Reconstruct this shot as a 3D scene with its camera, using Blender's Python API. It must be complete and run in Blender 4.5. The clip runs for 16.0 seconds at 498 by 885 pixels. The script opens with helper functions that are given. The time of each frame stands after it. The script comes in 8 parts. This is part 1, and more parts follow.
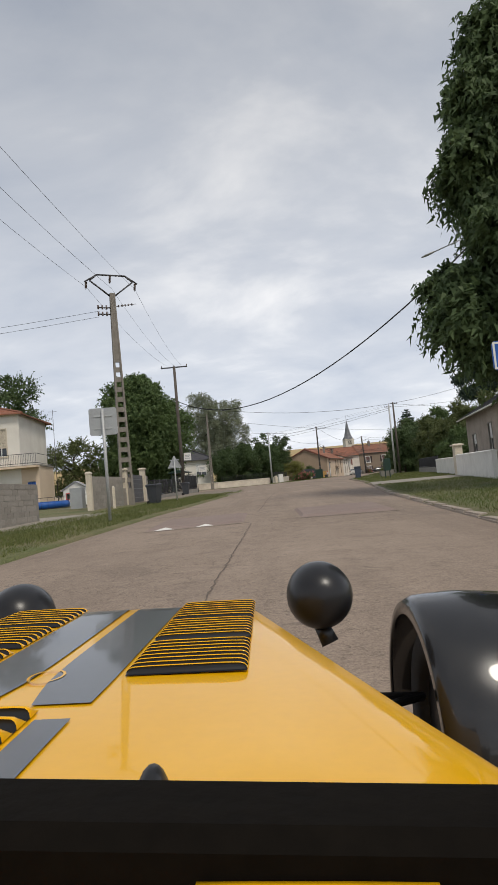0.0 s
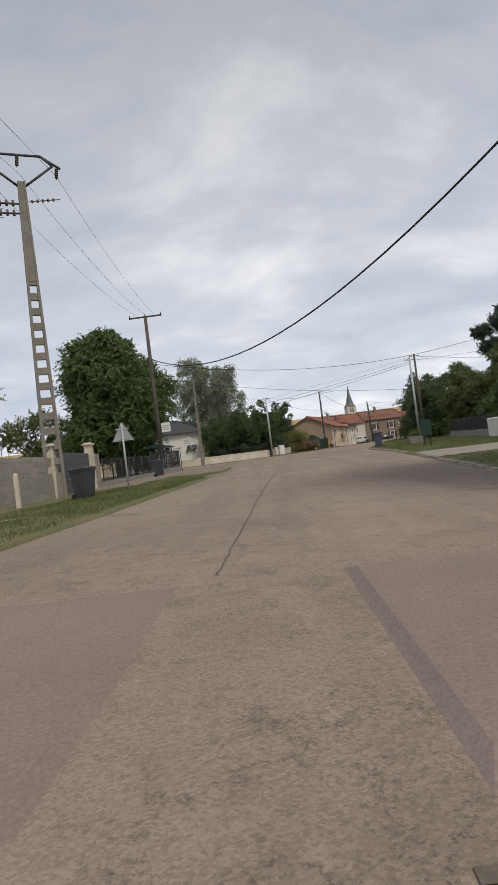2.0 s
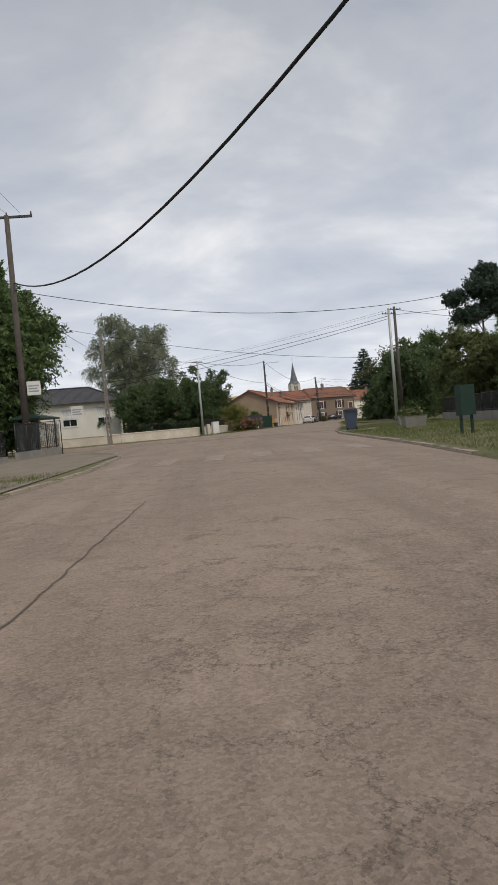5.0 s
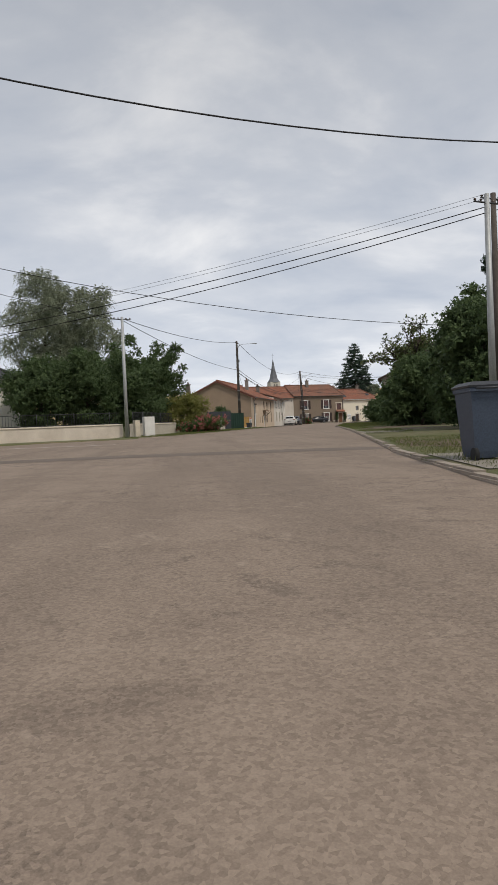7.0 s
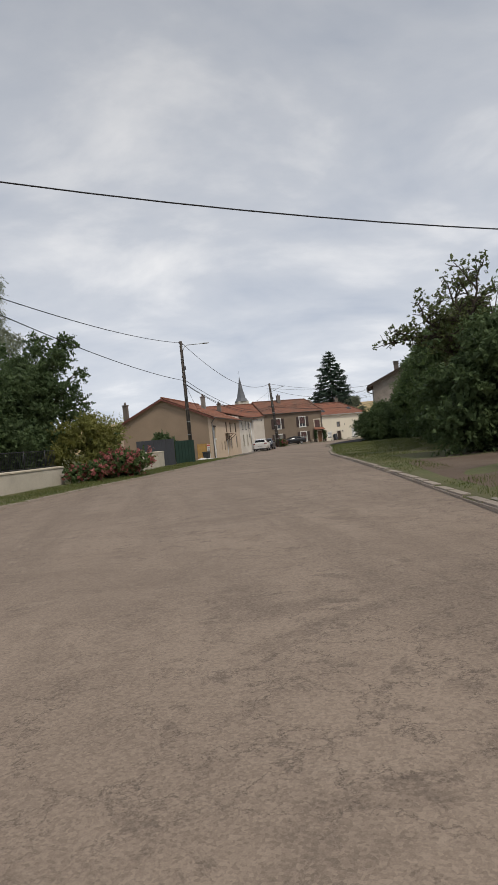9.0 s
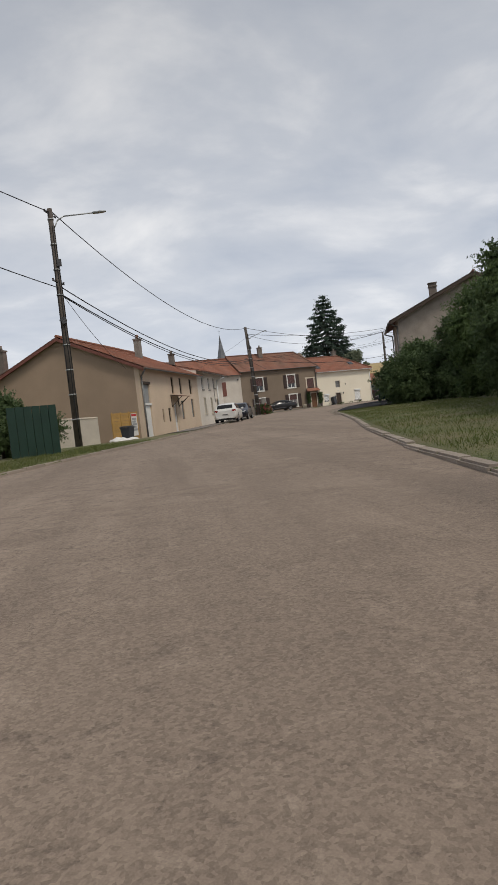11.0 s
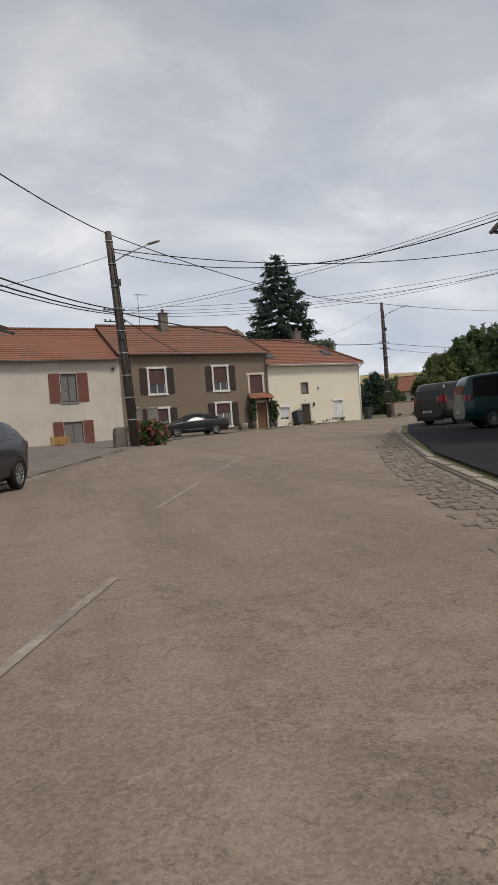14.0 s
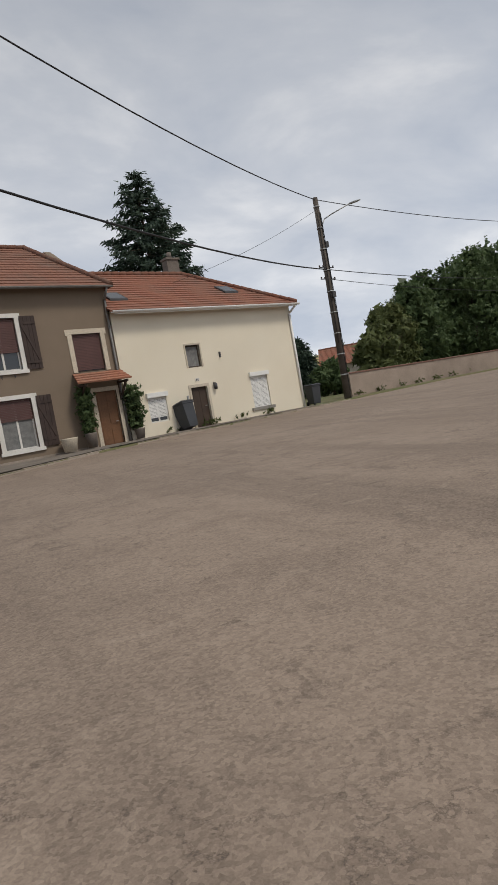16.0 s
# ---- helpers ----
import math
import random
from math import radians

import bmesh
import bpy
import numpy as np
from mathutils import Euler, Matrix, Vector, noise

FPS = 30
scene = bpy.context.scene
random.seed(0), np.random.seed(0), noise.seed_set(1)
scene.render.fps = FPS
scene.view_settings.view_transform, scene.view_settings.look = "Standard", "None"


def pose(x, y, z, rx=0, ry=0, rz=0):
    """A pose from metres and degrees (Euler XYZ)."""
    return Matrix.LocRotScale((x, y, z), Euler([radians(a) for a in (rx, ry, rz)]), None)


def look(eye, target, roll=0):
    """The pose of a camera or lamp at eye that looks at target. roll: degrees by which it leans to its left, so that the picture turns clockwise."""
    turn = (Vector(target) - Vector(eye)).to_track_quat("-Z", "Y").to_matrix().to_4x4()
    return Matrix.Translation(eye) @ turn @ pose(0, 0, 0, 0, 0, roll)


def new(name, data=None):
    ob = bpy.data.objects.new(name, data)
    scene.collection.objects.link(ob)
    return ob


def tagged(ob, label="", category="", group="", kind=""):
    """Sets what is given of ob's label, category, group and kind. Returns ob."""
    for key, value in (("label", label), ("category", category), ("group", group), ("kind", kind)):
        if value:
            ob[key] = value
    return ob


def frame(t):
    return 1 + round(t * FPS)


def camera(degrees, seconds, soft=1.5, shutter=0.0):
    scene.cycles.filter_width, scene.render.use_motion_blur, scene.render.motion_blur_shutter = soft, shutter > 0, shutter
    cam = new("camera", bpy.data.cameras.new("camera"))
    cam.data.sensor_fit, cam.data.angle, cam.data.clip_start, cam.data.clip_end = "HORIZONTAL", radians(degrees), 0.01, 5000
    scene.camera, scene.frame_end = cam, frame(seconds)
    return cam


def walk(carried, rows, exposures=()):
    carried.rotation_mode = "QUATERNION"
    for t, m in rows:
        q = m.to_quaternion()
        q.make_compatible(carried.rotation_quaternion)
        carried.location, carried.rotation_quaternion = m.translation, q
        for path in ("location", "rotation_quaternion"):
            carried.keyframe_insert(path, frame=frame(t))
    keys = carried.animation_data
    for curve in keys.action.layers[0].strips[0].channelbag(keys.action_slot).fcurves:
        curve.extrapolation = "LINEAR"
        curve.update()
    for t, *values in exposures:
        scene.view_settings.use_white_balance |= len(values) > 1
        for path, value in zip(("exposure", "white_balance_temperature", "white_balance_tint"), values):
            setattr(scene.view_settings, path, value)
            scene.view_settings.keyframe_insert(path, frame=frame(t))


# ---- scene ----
cam = camera(43.0, 16.0)

PATH = [
    (0, (1.309, 4.37, 0.091), (1.271, 6.365, 0.237), -5.2),
    (0.5, (1.345, 8.207, 0.168), (1.307, 10.2, 0.335), -5.8),
    (1, (1.384, 11.265, 0.124), (1.311, 13.262, 0.061), -6.2),
    (1.5, (1.442, 14.472, 0.228), (1.374, 16.47, 0.282), -6.2),
    (2, (1.557, 16.768, 0.309), (1.51, 18.767, 0.368), -7.1),
    (2.5, (1.623, 19.125, 0.395), (1.595, 21.124, 0.45), -8.6),
    (3, (1.836, 21.055, 0.357), (1.811, 23.053, 0.285), -6.8),
    (3.5, (2.019, 23.655, 0.427), (1.982, 25.655, 0.431), -5.8),
    (4, (2.312, 26.558, 0.491), (2.389, 28.557, 0.479), -5.4),
    (4.5, (2.686, 29.982, 0.631), (2.789, 31.975, 0.498), -4.4),
    (4.7, (2.679, 31.183, 0.588), (2.807, 33.179, 0.547), -5.1),
    (6.8, (5.721, 55.364, 0.78), (5.919, 57.354, 0.755), -2.5),
    (7, (6.012, 57.718, 0.78), (6.216, 59.707, 0.739), -2.4),
    (7.5, (6.794, 63.555, 1.118), (6.986, 65.545, 1.041), -2.7),
    (8, (7.729, 68.23, 1.289), (7.895, 70.22, 1.181), -3.6),
    (8.5, (8.767, 73.444, 1.333), (8.958, 75.431, 1.207), -4.6),
    (9, (9.817, 79.073, 1.512), (10.112, 81.052, 1.533), -5.7),
    (9.2, (10.321, 81.56, 1.417), (10.621, 83.537, 1.433), -5.2),
    (11.3, (17.09, 110.287, 1.60), (17.431, 112.255, 1.506), -7.2),
    (11.5, (17.835, 113.161, 1.69), (18.212, 115.125, 1.66), -7.8),
    (12, (19.781, 120.78, 1.806), (20.206, 122.733, 1.861), -5.5),
    (12.5, (21.484, 128.03, 1.891), (21.948, 129.975, 1.906), -5.5),
    (13, (23.197, 135.162, 1.888), (23.697, 137.098, 1.884), -5.8),
    (13.5, (24.997, 142.341, 1.944), (25.53, 144.268, 1.919), -4.1),
    (14, (26.821, 148.486, 2.196), (27.343, 150.415, 2.13), -4.4),
    (14.5, (29.107, 155.138, 2.157), (29.635, 157.067, 2.145), -5.2),
    (15, (31.186, 161.586, 2.158), (31.788, 163.491, 2.076), -8.3),
    (15.5, (33.47, 167.424, 2.319), (34.161, 169.299, 2.223), -9.4),
    (16, (36.233, 172.892, 2.175), (37.03, 174.723, 2.058), -10.0),
]
walk(cam, [(t, look(eye, target, roll)) for t, eye, target, roll in PATH], [(0.0, 0.12), (0.5, -0.1), (1.2, 0.0), (3.5, 0.04), (4.0, -0.12), (4.6, 0.0), (7.0, 0.0), (12.0, -0.06), (16.0, -0.06)])

# ---- sky and light ----
world = bpy.data.worlds.new("overcast_sky")
scene.world = world
world.use_nodes = True
wn, wl = world.node_tree.nodes, world.node_tree.links
wn.clear()
w_out = wn.new("ShaderNodeOutputWorld")
w_bg = wn.new("ShaderNodeBackground")
w_sky = wn.new("ShaderNodeTexSky")
w_sky.sky_type = "NISHITA"
w_sky.sun_disc = False
w_sky.sun_elevation = radians(48)
w_sky.sun_rotation = radians(145)
w_skystr = wn.new("ShaderNodeVectorMath")
w_skystr.operation = "SCALE"
w_skystr.inputs["Scale"].default_value = 0.06
wl.new(w_sky.outputs[0], w_skystr.inputs[0])
# cloud deck: noise on a flat layer seen in perspective
w_tc = wn.new("ShaderNodeTexCoord")
w_sep = wn.new("ShaderNodeSeparateXYZ")
wl.new(w_tc.outputs["Generated"], w_sep.inputs[0])
w_add = wn.new("ShaderNodeMath")
w_add.operation = "ADD"
w_add.inputs[1].default_value = 0.30
w_abs = wn.new("ShaderNodeMath")
w_abs.operation = "MAXIMUM"
w_abs.inputs[1].default_value = 0.0
wl.new(w_sep.outputs["Z"], w_abs.inputs[0])
wl.new(w_abs.outputs[0], w_add.inputs[0])
w_div = wn.new("ShaderNodeVectorMath")
w_div.operation = "DIVIDE"
w_comb = wn.new("ShaderNodeCombineXYZ")
for i in range(3):
    wl.new(w_add.outputs[0], w_comb.inputs[i])
wl.new(w_tc.outputs["Generated"], w_div.inputs[0])
wl.new(w_comb.outputs[0], w_div.inputs[1])
w_map = wn.new("ShaderNodeMapping")
w_map.inputs["Scale"].default_value = (0.85, 1.15, 0.0)
w_map.inputs["Rotation"].default_value = (0, 0, radians(25))
wl.new(w_div.outputs[0], w_map.inputs[0])
w_n1 = wn.new("ShaderNodeTexNoise")
w_n1.inputs["Scale"].default_value = 2.1
w_n1.inputs["Detail"].default_value = 7.0
w_n1.inputs["Roughness"].default_value = 0.54
w_n1.inputs["Distortion"].default_value = 0.25
wl.new(w_map.outputs[0], w_n1.inputs["Vector"])
w_ramp = wn.new("ShaderNodeValToRGB")
w_ramp.color_ramp.elements[0].position = 0.32
w_ramp.color_ramp.elements[0].color = (0.405, 0.445, 0.52, 1)
w_ramp.color_ramp.elements[1].position = 0.70
w_ramp.color_ramp.elements[1].color = (0.76, 0.76, 0.77, 1)
e = w_ramp.color_ramp.elements.new(0.52)
e.color = (0.53, 0.555, 0.605, 1)
wl.new(w_n1.outputs["Fac"], w_ramp.inputs[0])
# the deck is thinner and brighter towards the horizon
w_hr = wn.new("ShaderNodeMapRange")
w_hr.inputs["From Min"].default_value = 0.0
w_hr.inputs["From Max"].default_value = 0.65
w_hr.inputs["To Min"].default_value = 1.06
w_hr.inputs["To Max"].default_value = 0.60
wl.new(w_sep.outputs["Z"], w_hr.inputs["Value"])
w_mul = wn.new("ShaderNodeVectorMath")
w_mul.operation = "SCALE"
wl.new(w_ramp.outputs[0], w_mul.inputs[0])
wl.new(w_hr.outputs[0], w_mul.inputs["Scale"])
w_mix = wn.new("ShaderNodeMix")
w_mix.data_type = "RGBA"
w_mix.inputs["Factor"].default_value = 0.93
wl.new(w_skystr.outputs[0], w_mix.inputs["A"])
wl.new(w_mul.outputs[0], w_mix.inputs["B"])
wl.new(w_mix.outputs["Result"], w_bg.inputs["Color"])
w_bg.inputs["Strength"].default_value = 1.38
wl.new(w_bg.outputs[0], w_out.inputs[0])

sun_data = bpy.data.lights.new("sun", "SUN")
sun_data.energy = 1.85
sun_data.angle = radians(14)
sun_data.color = (1.0, 0.925, 0.81)
sun = new("sun", sun_data)
sun.matrix_world = look((0, 0, 100), (-42, 60, 0))


# ---- materials ----
def mat(name, c1, c2=None, scale=1.5, fine=45.0, rough=0.85, bump=0.25, metal=0.0, rand=0.0, spec=0.4, coat=0.0, dirt=0.25, dist=0.012):
    """A weathered surface: c1 to c2 in broad patches, fine grain over it, a little relief."""
    m = bpy.data.materials.new(name)
    m.use_nodes = True
    n, l = m.node_tree.nodes, m.node_tree.links
    b = n["Principled BSDF"]
    c2 = c2 or tuple(v * 0.78 for v in c1)
    tc = n.new("ShaderNodeTexCoord")
    big = n.new("ShaderNodeTexNoise")
    big.inputs["Scale"].default_value, big.inputs["Detail"].default_value, big.inputs["Roughness"].default_value = scale, 6.0, 0.62
    small = n.new("ShaderNodeTexNoise")
    small.inputs["Scale"].default_value, small.inputs["Detail"].default_value = fine, 3.0
    for t in (big, small):
        l.new(tc.outputs["Object"], t.inputs["Vector"])
    ramp = n.new("ShaderNodeValToRGB")
    ramp.color_ramp.elements[0].position, ramp.color_ramp.elements[1].position = 0.34, 0.68
    ramp.color_ramp.elements[0].color, ramp.color_ramp.elements[1].color = (*c1, 1), (*c2, 1)
    l.new(big.outputs["Fac"], ramp.inputs[0])
    mr = n.new("ShaderNodeMapRange")
    mr.inputs["From Min"].default_value, mr.inputs["From Max"].default_value = 0.25, 0.75
    mr.inputs["To Min"].default_value, mr.inputs["To Max"].default_value = 1 - dirt, 1 + dirt * 0.6
    l.new(small.outputs["Fac"], mr.inputs["Value"])
    sc = n.new("ShaderNodeVectorMath")
    sc.operation = "SCALE"
    l.new(ramp.outputs[0], sc.inputs[0])
    l.new(mr.outputs[0], sc.inputs["Scale"])
    last = sc
    if rand:
        oi = n.new("ShaderNodeObjectInfo")
        rr = n.new("ShaderNodeMapRange")
        rr.inputs["To Min"].default_value, rr.inputs["To Max"].default_value = 1 - rand, 1 + rand
        l.new(oi.outputs["Random"], rr.inputs["Value"])
        s2 = n.new("ShaderNodeVectorMath")
        s2.operation = "SCALE"
        l.new(sc.outputs[0], s2.inputs[0])
        l.new(rr.outputs[0], s2.inputs["Scale"])
        last = s2
    l.new(last.outputs[0], b.inputs["Base Color"])
    b.inputs["Roughness"].default_value, b.inputs["Metallic"].default_value = rough, metal
    b.inputs["Specular IOR Level"].default_value = spec
    b.inputs["Coat Weight"].default_value = coat
    b.inputs["Coat Roughness"].default_value = 0.04
    if bump:
        bp = n.new("ShaderNodeBump")
        bp.inputs["Strength"].default_value, bp.inputs["Distance"].default_value = bump, dist
        l.new(small.outputs["Fac"], bp.inputs["Height"])
        l.new(bp.outputs[0], b.inputs["Normal"])
    return m


def leaf_mat(name, c1, c2, trans=0.25):
    """Leaves: each clump of its own shade, a little light through them."""
    m = bpy.data.materials.new(name)
    m.use_nodes = True
    n, l = m.node_tree.nodes, m.node_tree.links
    b = n["Principled BSDF"]
    geo = n.new("ShaderNodeNewGeometry")
    tc = n.new("ShaderNodeTexCoord")
    noi = n.new("ShaderNodeTexNoise")
    noi.inputs["Scale"].default_value = 0.9
    noi.inputs["Detail"].default_value = 4.0
    l.new(tc.outputs["Object"], noi.inputs["Vector"])
    mixf = n.new("ShaderNodeMath")
    mixf.operation = "MULTIPLY_ADD"
    mixf.inputs[1].default_value = 0.5
    l.new(geo.outputs["Random Per Island"], mixf.inputs[0])
    sub = n.new("ShaderNodeMath")
    sub.operation = "MULTIPLY_ADD"
    sub.inputs[1].default_value, sub.inputs[2].default_value = 1.3, -0.4
    l.new(noi.outputs["Fac"], sub.inputs[0])
    l.new(sub.outputs[0], mixf.inputs[2])
    ramp = n.new("ShaderNodeValToRGB")
    ramp.color_ramp.elements[0].color, ramp.color_ramp.elements[1].color = (*c1, 1), (*c2, 1)
    l.new(mixf.outputs[0], ramp.inputs[0])
    l.new(ramp.outputs[0], b.inputs["Base Color"])
    b.inputs["Roughness"].default_value = 0.55
    b.inputs["Specular IOR Level"].default_value = 0.22
    tr = n.new("ShaderNodeBsdfTranslucent")
    l.new(ramp.outputs[0], tr.inputs["Color"])
    ms = n.new("ShaderNodeMixShader")
    ms.inputs[0].default_value = trans
    l.new(b.outputs[0], ms.inputs[1])
    l.new(tr.outputs[0], ms.inputs[2])
    l.new(ms.outputs[0], n["Material Output"].inputs[0])
    return m


def glass_mat(name, tint=(0.02, 0.024, 0.028), rough=0.05, spec=0.8):
    m = bpy.data.materials.new(name)
    m.use_nodes = True
    b = m.node_tree.nodes["Principled BSDF"]
    b.inputs["Base Color"].default_value = (*tint, 1)
    b.inputs["Roughness"].default_value = rough
    b.inputs["Specular IOR Level"].default_value = spec
    return m


def road_mat():
    """Old asphalt: warm grey-brown, pale worn tracks, dark repairs, fine cracks, gravel grain."""
    m = bpy.data.materials.new("asphalt")
    m.use_nodes = True
    n, l = m.node_tree.nodes, m.node_tree.links
    b = n["Principled BSDF"]
    tc = n.new("ShaderNodeTexCoord")

    def noise_node(scale, detail=5.0, rough=0.6, dist=0.0):
        t = n.new("ShaderNodeTexNoise")
        t.inputs["Scale"].default_value, t.inputs["Detail"].default_value = scale, detail
        t.inputs["Roughness"].default_value, t.inputs["Distortion"].default_value = rough, dist
        l.new(tc.outputs["Object"], t.inputs["Vector"])
        return t

    def mix(fac, a, c, blend="MIX"):
        x = n.new("ShaderNodeMix")
        x.data_type, x.blend_type = "RGBA", blend
        for socket, v in (("Factor", fac), ("A", a), ("B", c)):
            if isinstance(v, (float, tuple)):
                x.inputs[socket].default_value = (*v, 1) if isinstance(v, tuple) else v
            else:
                l.new(v, x.inputs[socket])
        return x.outputs["Result"]

    def ramp(src, p0, p1):
        r = n.new("ShaderNodeMapRange")
        r.inputs["From Min"].default_value, r.inputs["From Max"].default_value = p0, p1
        l.new(src, r.inputs["Value"])
        return r.outputs[0]

    def times(p, q):
        x = n.new("ShaderNodeMath")
        x.operation = "MULTIPLY"
        l.new(p, x.inputs[0])
        l.new(q, x.inputs[1])
        return x.outputs[0]

    def cracks(scale, warp_by, wide, thin):
        """Edges of bent cells: 1 in the crack, 0 beside it."""
        w = noise_node(scale * 1.7, 6, 0.7)
        by = n.new("ShaderNodeVectorMath")
        by.operation = "SCALE"
        by.inputs["Scale"].default_value = warp_by
        l.new(w.outputs["Color"], by.inputs[0])
        add = n.new("ShaderNodeVectorMath")
        add.operation = "ADD"
        l.new(tc.outputs["Object"], add.inputs[0])
        l.new(by.outputs[0], add.inputs[1])
        v = n.new("ShaderNodeTexVoronoi")
        v.feature = "DISTANCE_TO_EDGE"
        v.inputs["Scale"].default_value = scale
        l.new(add.outputs[0], v.inputs["Vector"])
        return ramp(v.outputs["Distance"], wide, thin)

    # streaks along the lanes
    mp = n.new("ShaderNodeMapping")
    mp.inputs["Rotation"].default_value = (0, 0, radians(14))
    mp.inputs["Scale"].default_value = (1.0, 0.07, 1.0)
    l.new(tc.outputs["Object"], mp.inputs["Vector"])
    lane = noise_node(0.9, 5, 0.65)
    l.new(mp.outputs[0], lane.inputs["Vector"])
    base = mix(ramp(noise_node(0.22, 6).outputs["Fac"], 0.35, 0.65), (0.243, 0.188, 0.145), (0.333, 0.262, 0.205))
    base = mix(ramp(noise_node(1.3, 7, 0.72, 0.4).outputs["Fac"], 0.48, 0.74), base, (0.166, 0.126, 0.098))
    base = mix(ramp(lane.outputs["Fac"], 0.47, 0.68), base, (0.164, 0.127, 0.099))
    base = mix(ramp(noise_node(0.55, 6, 0.68, 0.8).outputs["Fac"], 0.57, 0.65), base, (0.171, 0.132, 0.103))
    # dusty worn spots and ravelled holes
    base = mix(ramp(noise_node(3.4, 8, 0.78, 0.6).outputs["Fac"], 0.56, 0.70), base, (0.388, 0.312, 0.247))
    pits = times(ramp(noise_node(9.0, 8, 0.8).outputs["Fac"], 0.57, 0.64), ramp(noise_node(0.42, 4, 0.6).outputs["Fac"], 0.44, 0.58))
    ravel = times(ramp(noise_node(3.1, 9, 0.82, 0.5).outputs["Fac"], 0.55, 0.60), ramp(noise_node(0.3, 5, 0.6).outputs["Fac"], 0.38, 0.55))
    base = mix(ravel, base, (0.115, 0.090, 0.072))
    base = mix(pits, base, (0.103, 0.081, 0.065))
    crack = times(cracks(2.1, 0.62, 0.018, 0.005), ramp(noise_node(0.16, 3).outputs["Fac"], 0.47, 0.56))
    fine = times(cracks(6.5, 0.16, 0.034, 0.010), ramp(noise_node(0.27, 4, 0.6).outputs["Fac"], 0.52, 0.60))
    base = mix(fine, base, (0.119, 0.093, 0.074))
    base = mix(crack, base, (0.072, 0.058, 0.048))
    grain = noise_node(150.0, 3.0)
    stones = n.new("ShaderNodeTexVoronoi")
    stones.inputs["Scale"].default_value = 75.0
    l.new(tc.outputs["Object"], stones.inputs["Vector"])
    tone = n.new("ShaderNodeSeparateColor")
    l.new(stones.outputs["Color"], tone.inputs[0])
    base = mix(0.30, base, mix(ramp(tone.outputs[0], 0.05, 0.95), (0.109, 0.083, 0.066), (0.476, 0.375, 0.297)))
    base = mix(0.22, base, mix(ramp(grain.outputs["Fac"], 0.3, 0.7), (0.135, 0.10, 0.078), (0.435, 0.338, 0.265)))
    l.new(base, b.inputs["Base Color"])
    b.inputs["Roughness"].default_value = 0.88
    b.inputs["Specular IOR Level"].default_value = 0.3
    hs = n.new("ShaderNodeMath")
    hs.operation = "MULTIPLY_ADD"
    hs.inputs[1].default_value = -1.5
    l.new(crack, hs.inputs[0])
    l.new(tone.outputs[1], hs.inputs[2])
    bp = n.new("ShaderNodeBump")
    bp.inputs["Strength"].default_value, bp.inputs["Distance"].default_value = 0.35, 0.008
    l.new(hs.outputs[0], bp.inputs["Height"])
    l.new(bp.outputs[0], b.inputs["Normal"])
    return m


M_ROAD = road_mat()
M_NEWROAD = mat("fresh_asphalt", (0.026, 0.026, 0.029), (0.036, 0.036, 0.039), 0.8, 60, 0.9, 0.4, spec=0.12)
M_HUMP = mat("red_asphalt", (0.235, 0.175, 0.152), (0.27, 0.205, 0.178), 0.9, 50, 0.85, 0.4)
M_SOIL = mat("field_ground", (0.11, 0.132, 0.044), (0.195, 0.165, 0.092), 0.45, 26, 0.95, 0.8, dirt=0.5, dist=0.03)
M_PATH = mat("pale_gravel", (0.27, 0.24, 0.20), (0.34, 0.31, 0.265), 1.2, 40, 0.95, 0.5)
M_EARTH = mat("worn_earth", (0.19, 0.155, 0.12), (0.25, 0.21, 0.165), 0.9, 30, 0.95, 0.6)
M_DIRT = mat("brown_bare_earth", (0.125, 0.085, 0.06), (0.18, 0.135, 0.098), 0.8, 22, 0.95, 0.7, dirt=0.4, dist=0.03)
M_KERB = mat("kerb_concrete", (0.40, 0.338, 0.282), (0.30, 0.25, 0.206), 1.4, 40, 0.9, 0.35, rand=0.12)
M_SETT = mat("weathered_setts", (0.275, 0.228, 0.182), (0.19, 0.156, 0.124), 1.5, 30, 0.9, 0.5, rand=0.2)
M_GRASS = leaf_mat("grass", (0.078, 0.115, 0.032), (0.205, 0.21, 0.075), 0.35)
M_CONC = mat("concrete", (0.30, 0.285, 0.255), (0.22, 0.205, 0.185), 1.1, 35, 0.9, 0.3)
M_CONC_POLE = mat("pole_concrete", (0.27, 0.245, 0.215), (0.195, 0.175, 0.152), 1.3, 30, 0.9, 0.3)
M_BLOCK = mat("concrete_block", (0.33, 0.30, 0.265), (0.24, 0.218, 0.19), 0.8, 30, 0.95, 0.5, rand=0.12)
M_CREAMSTONE = mat("cream_post", (0.66, 0.585, 0.47), (0.54, 0.475, 0.38), 1.5, 30, 0.85, 0.2)
M_WOODPOLE = mat("weathered_pole_wood", (0.125, 0.106, 0.09), (0.072, 0.06, 0.052), 1.5, 25, 0.9, 0.3)
M_GALV = mat("galvanised_steel", (0.48, 0.49, 0.49), (0.39, 0.40, 0.40), 2.0, 40, 0.55, 0.08, metal=0.4)
M_STEEL = mat("dark_steel", (0.10, 0.10, 0.105), (0.07, 0.068, 0.07), 2.0, 40, 0.6, 0.1, metal=0.5)
M_PORC = mat("insulator_ceramic", (0.12, 0.085, 0.07), None, 4, 30, 0.3, 0.0)
M_WIRE = mat("black_cable", (0.022, 0.022, 0.024), None, 2, 20, 0.7, 0.0)
M_BROWNWALL = mat("brown_render", (0.238, 0.185, 0.138), (0.206, 0.160, 0.118), 0.5, 60, 0.95, 0.25, dirt=0.14)
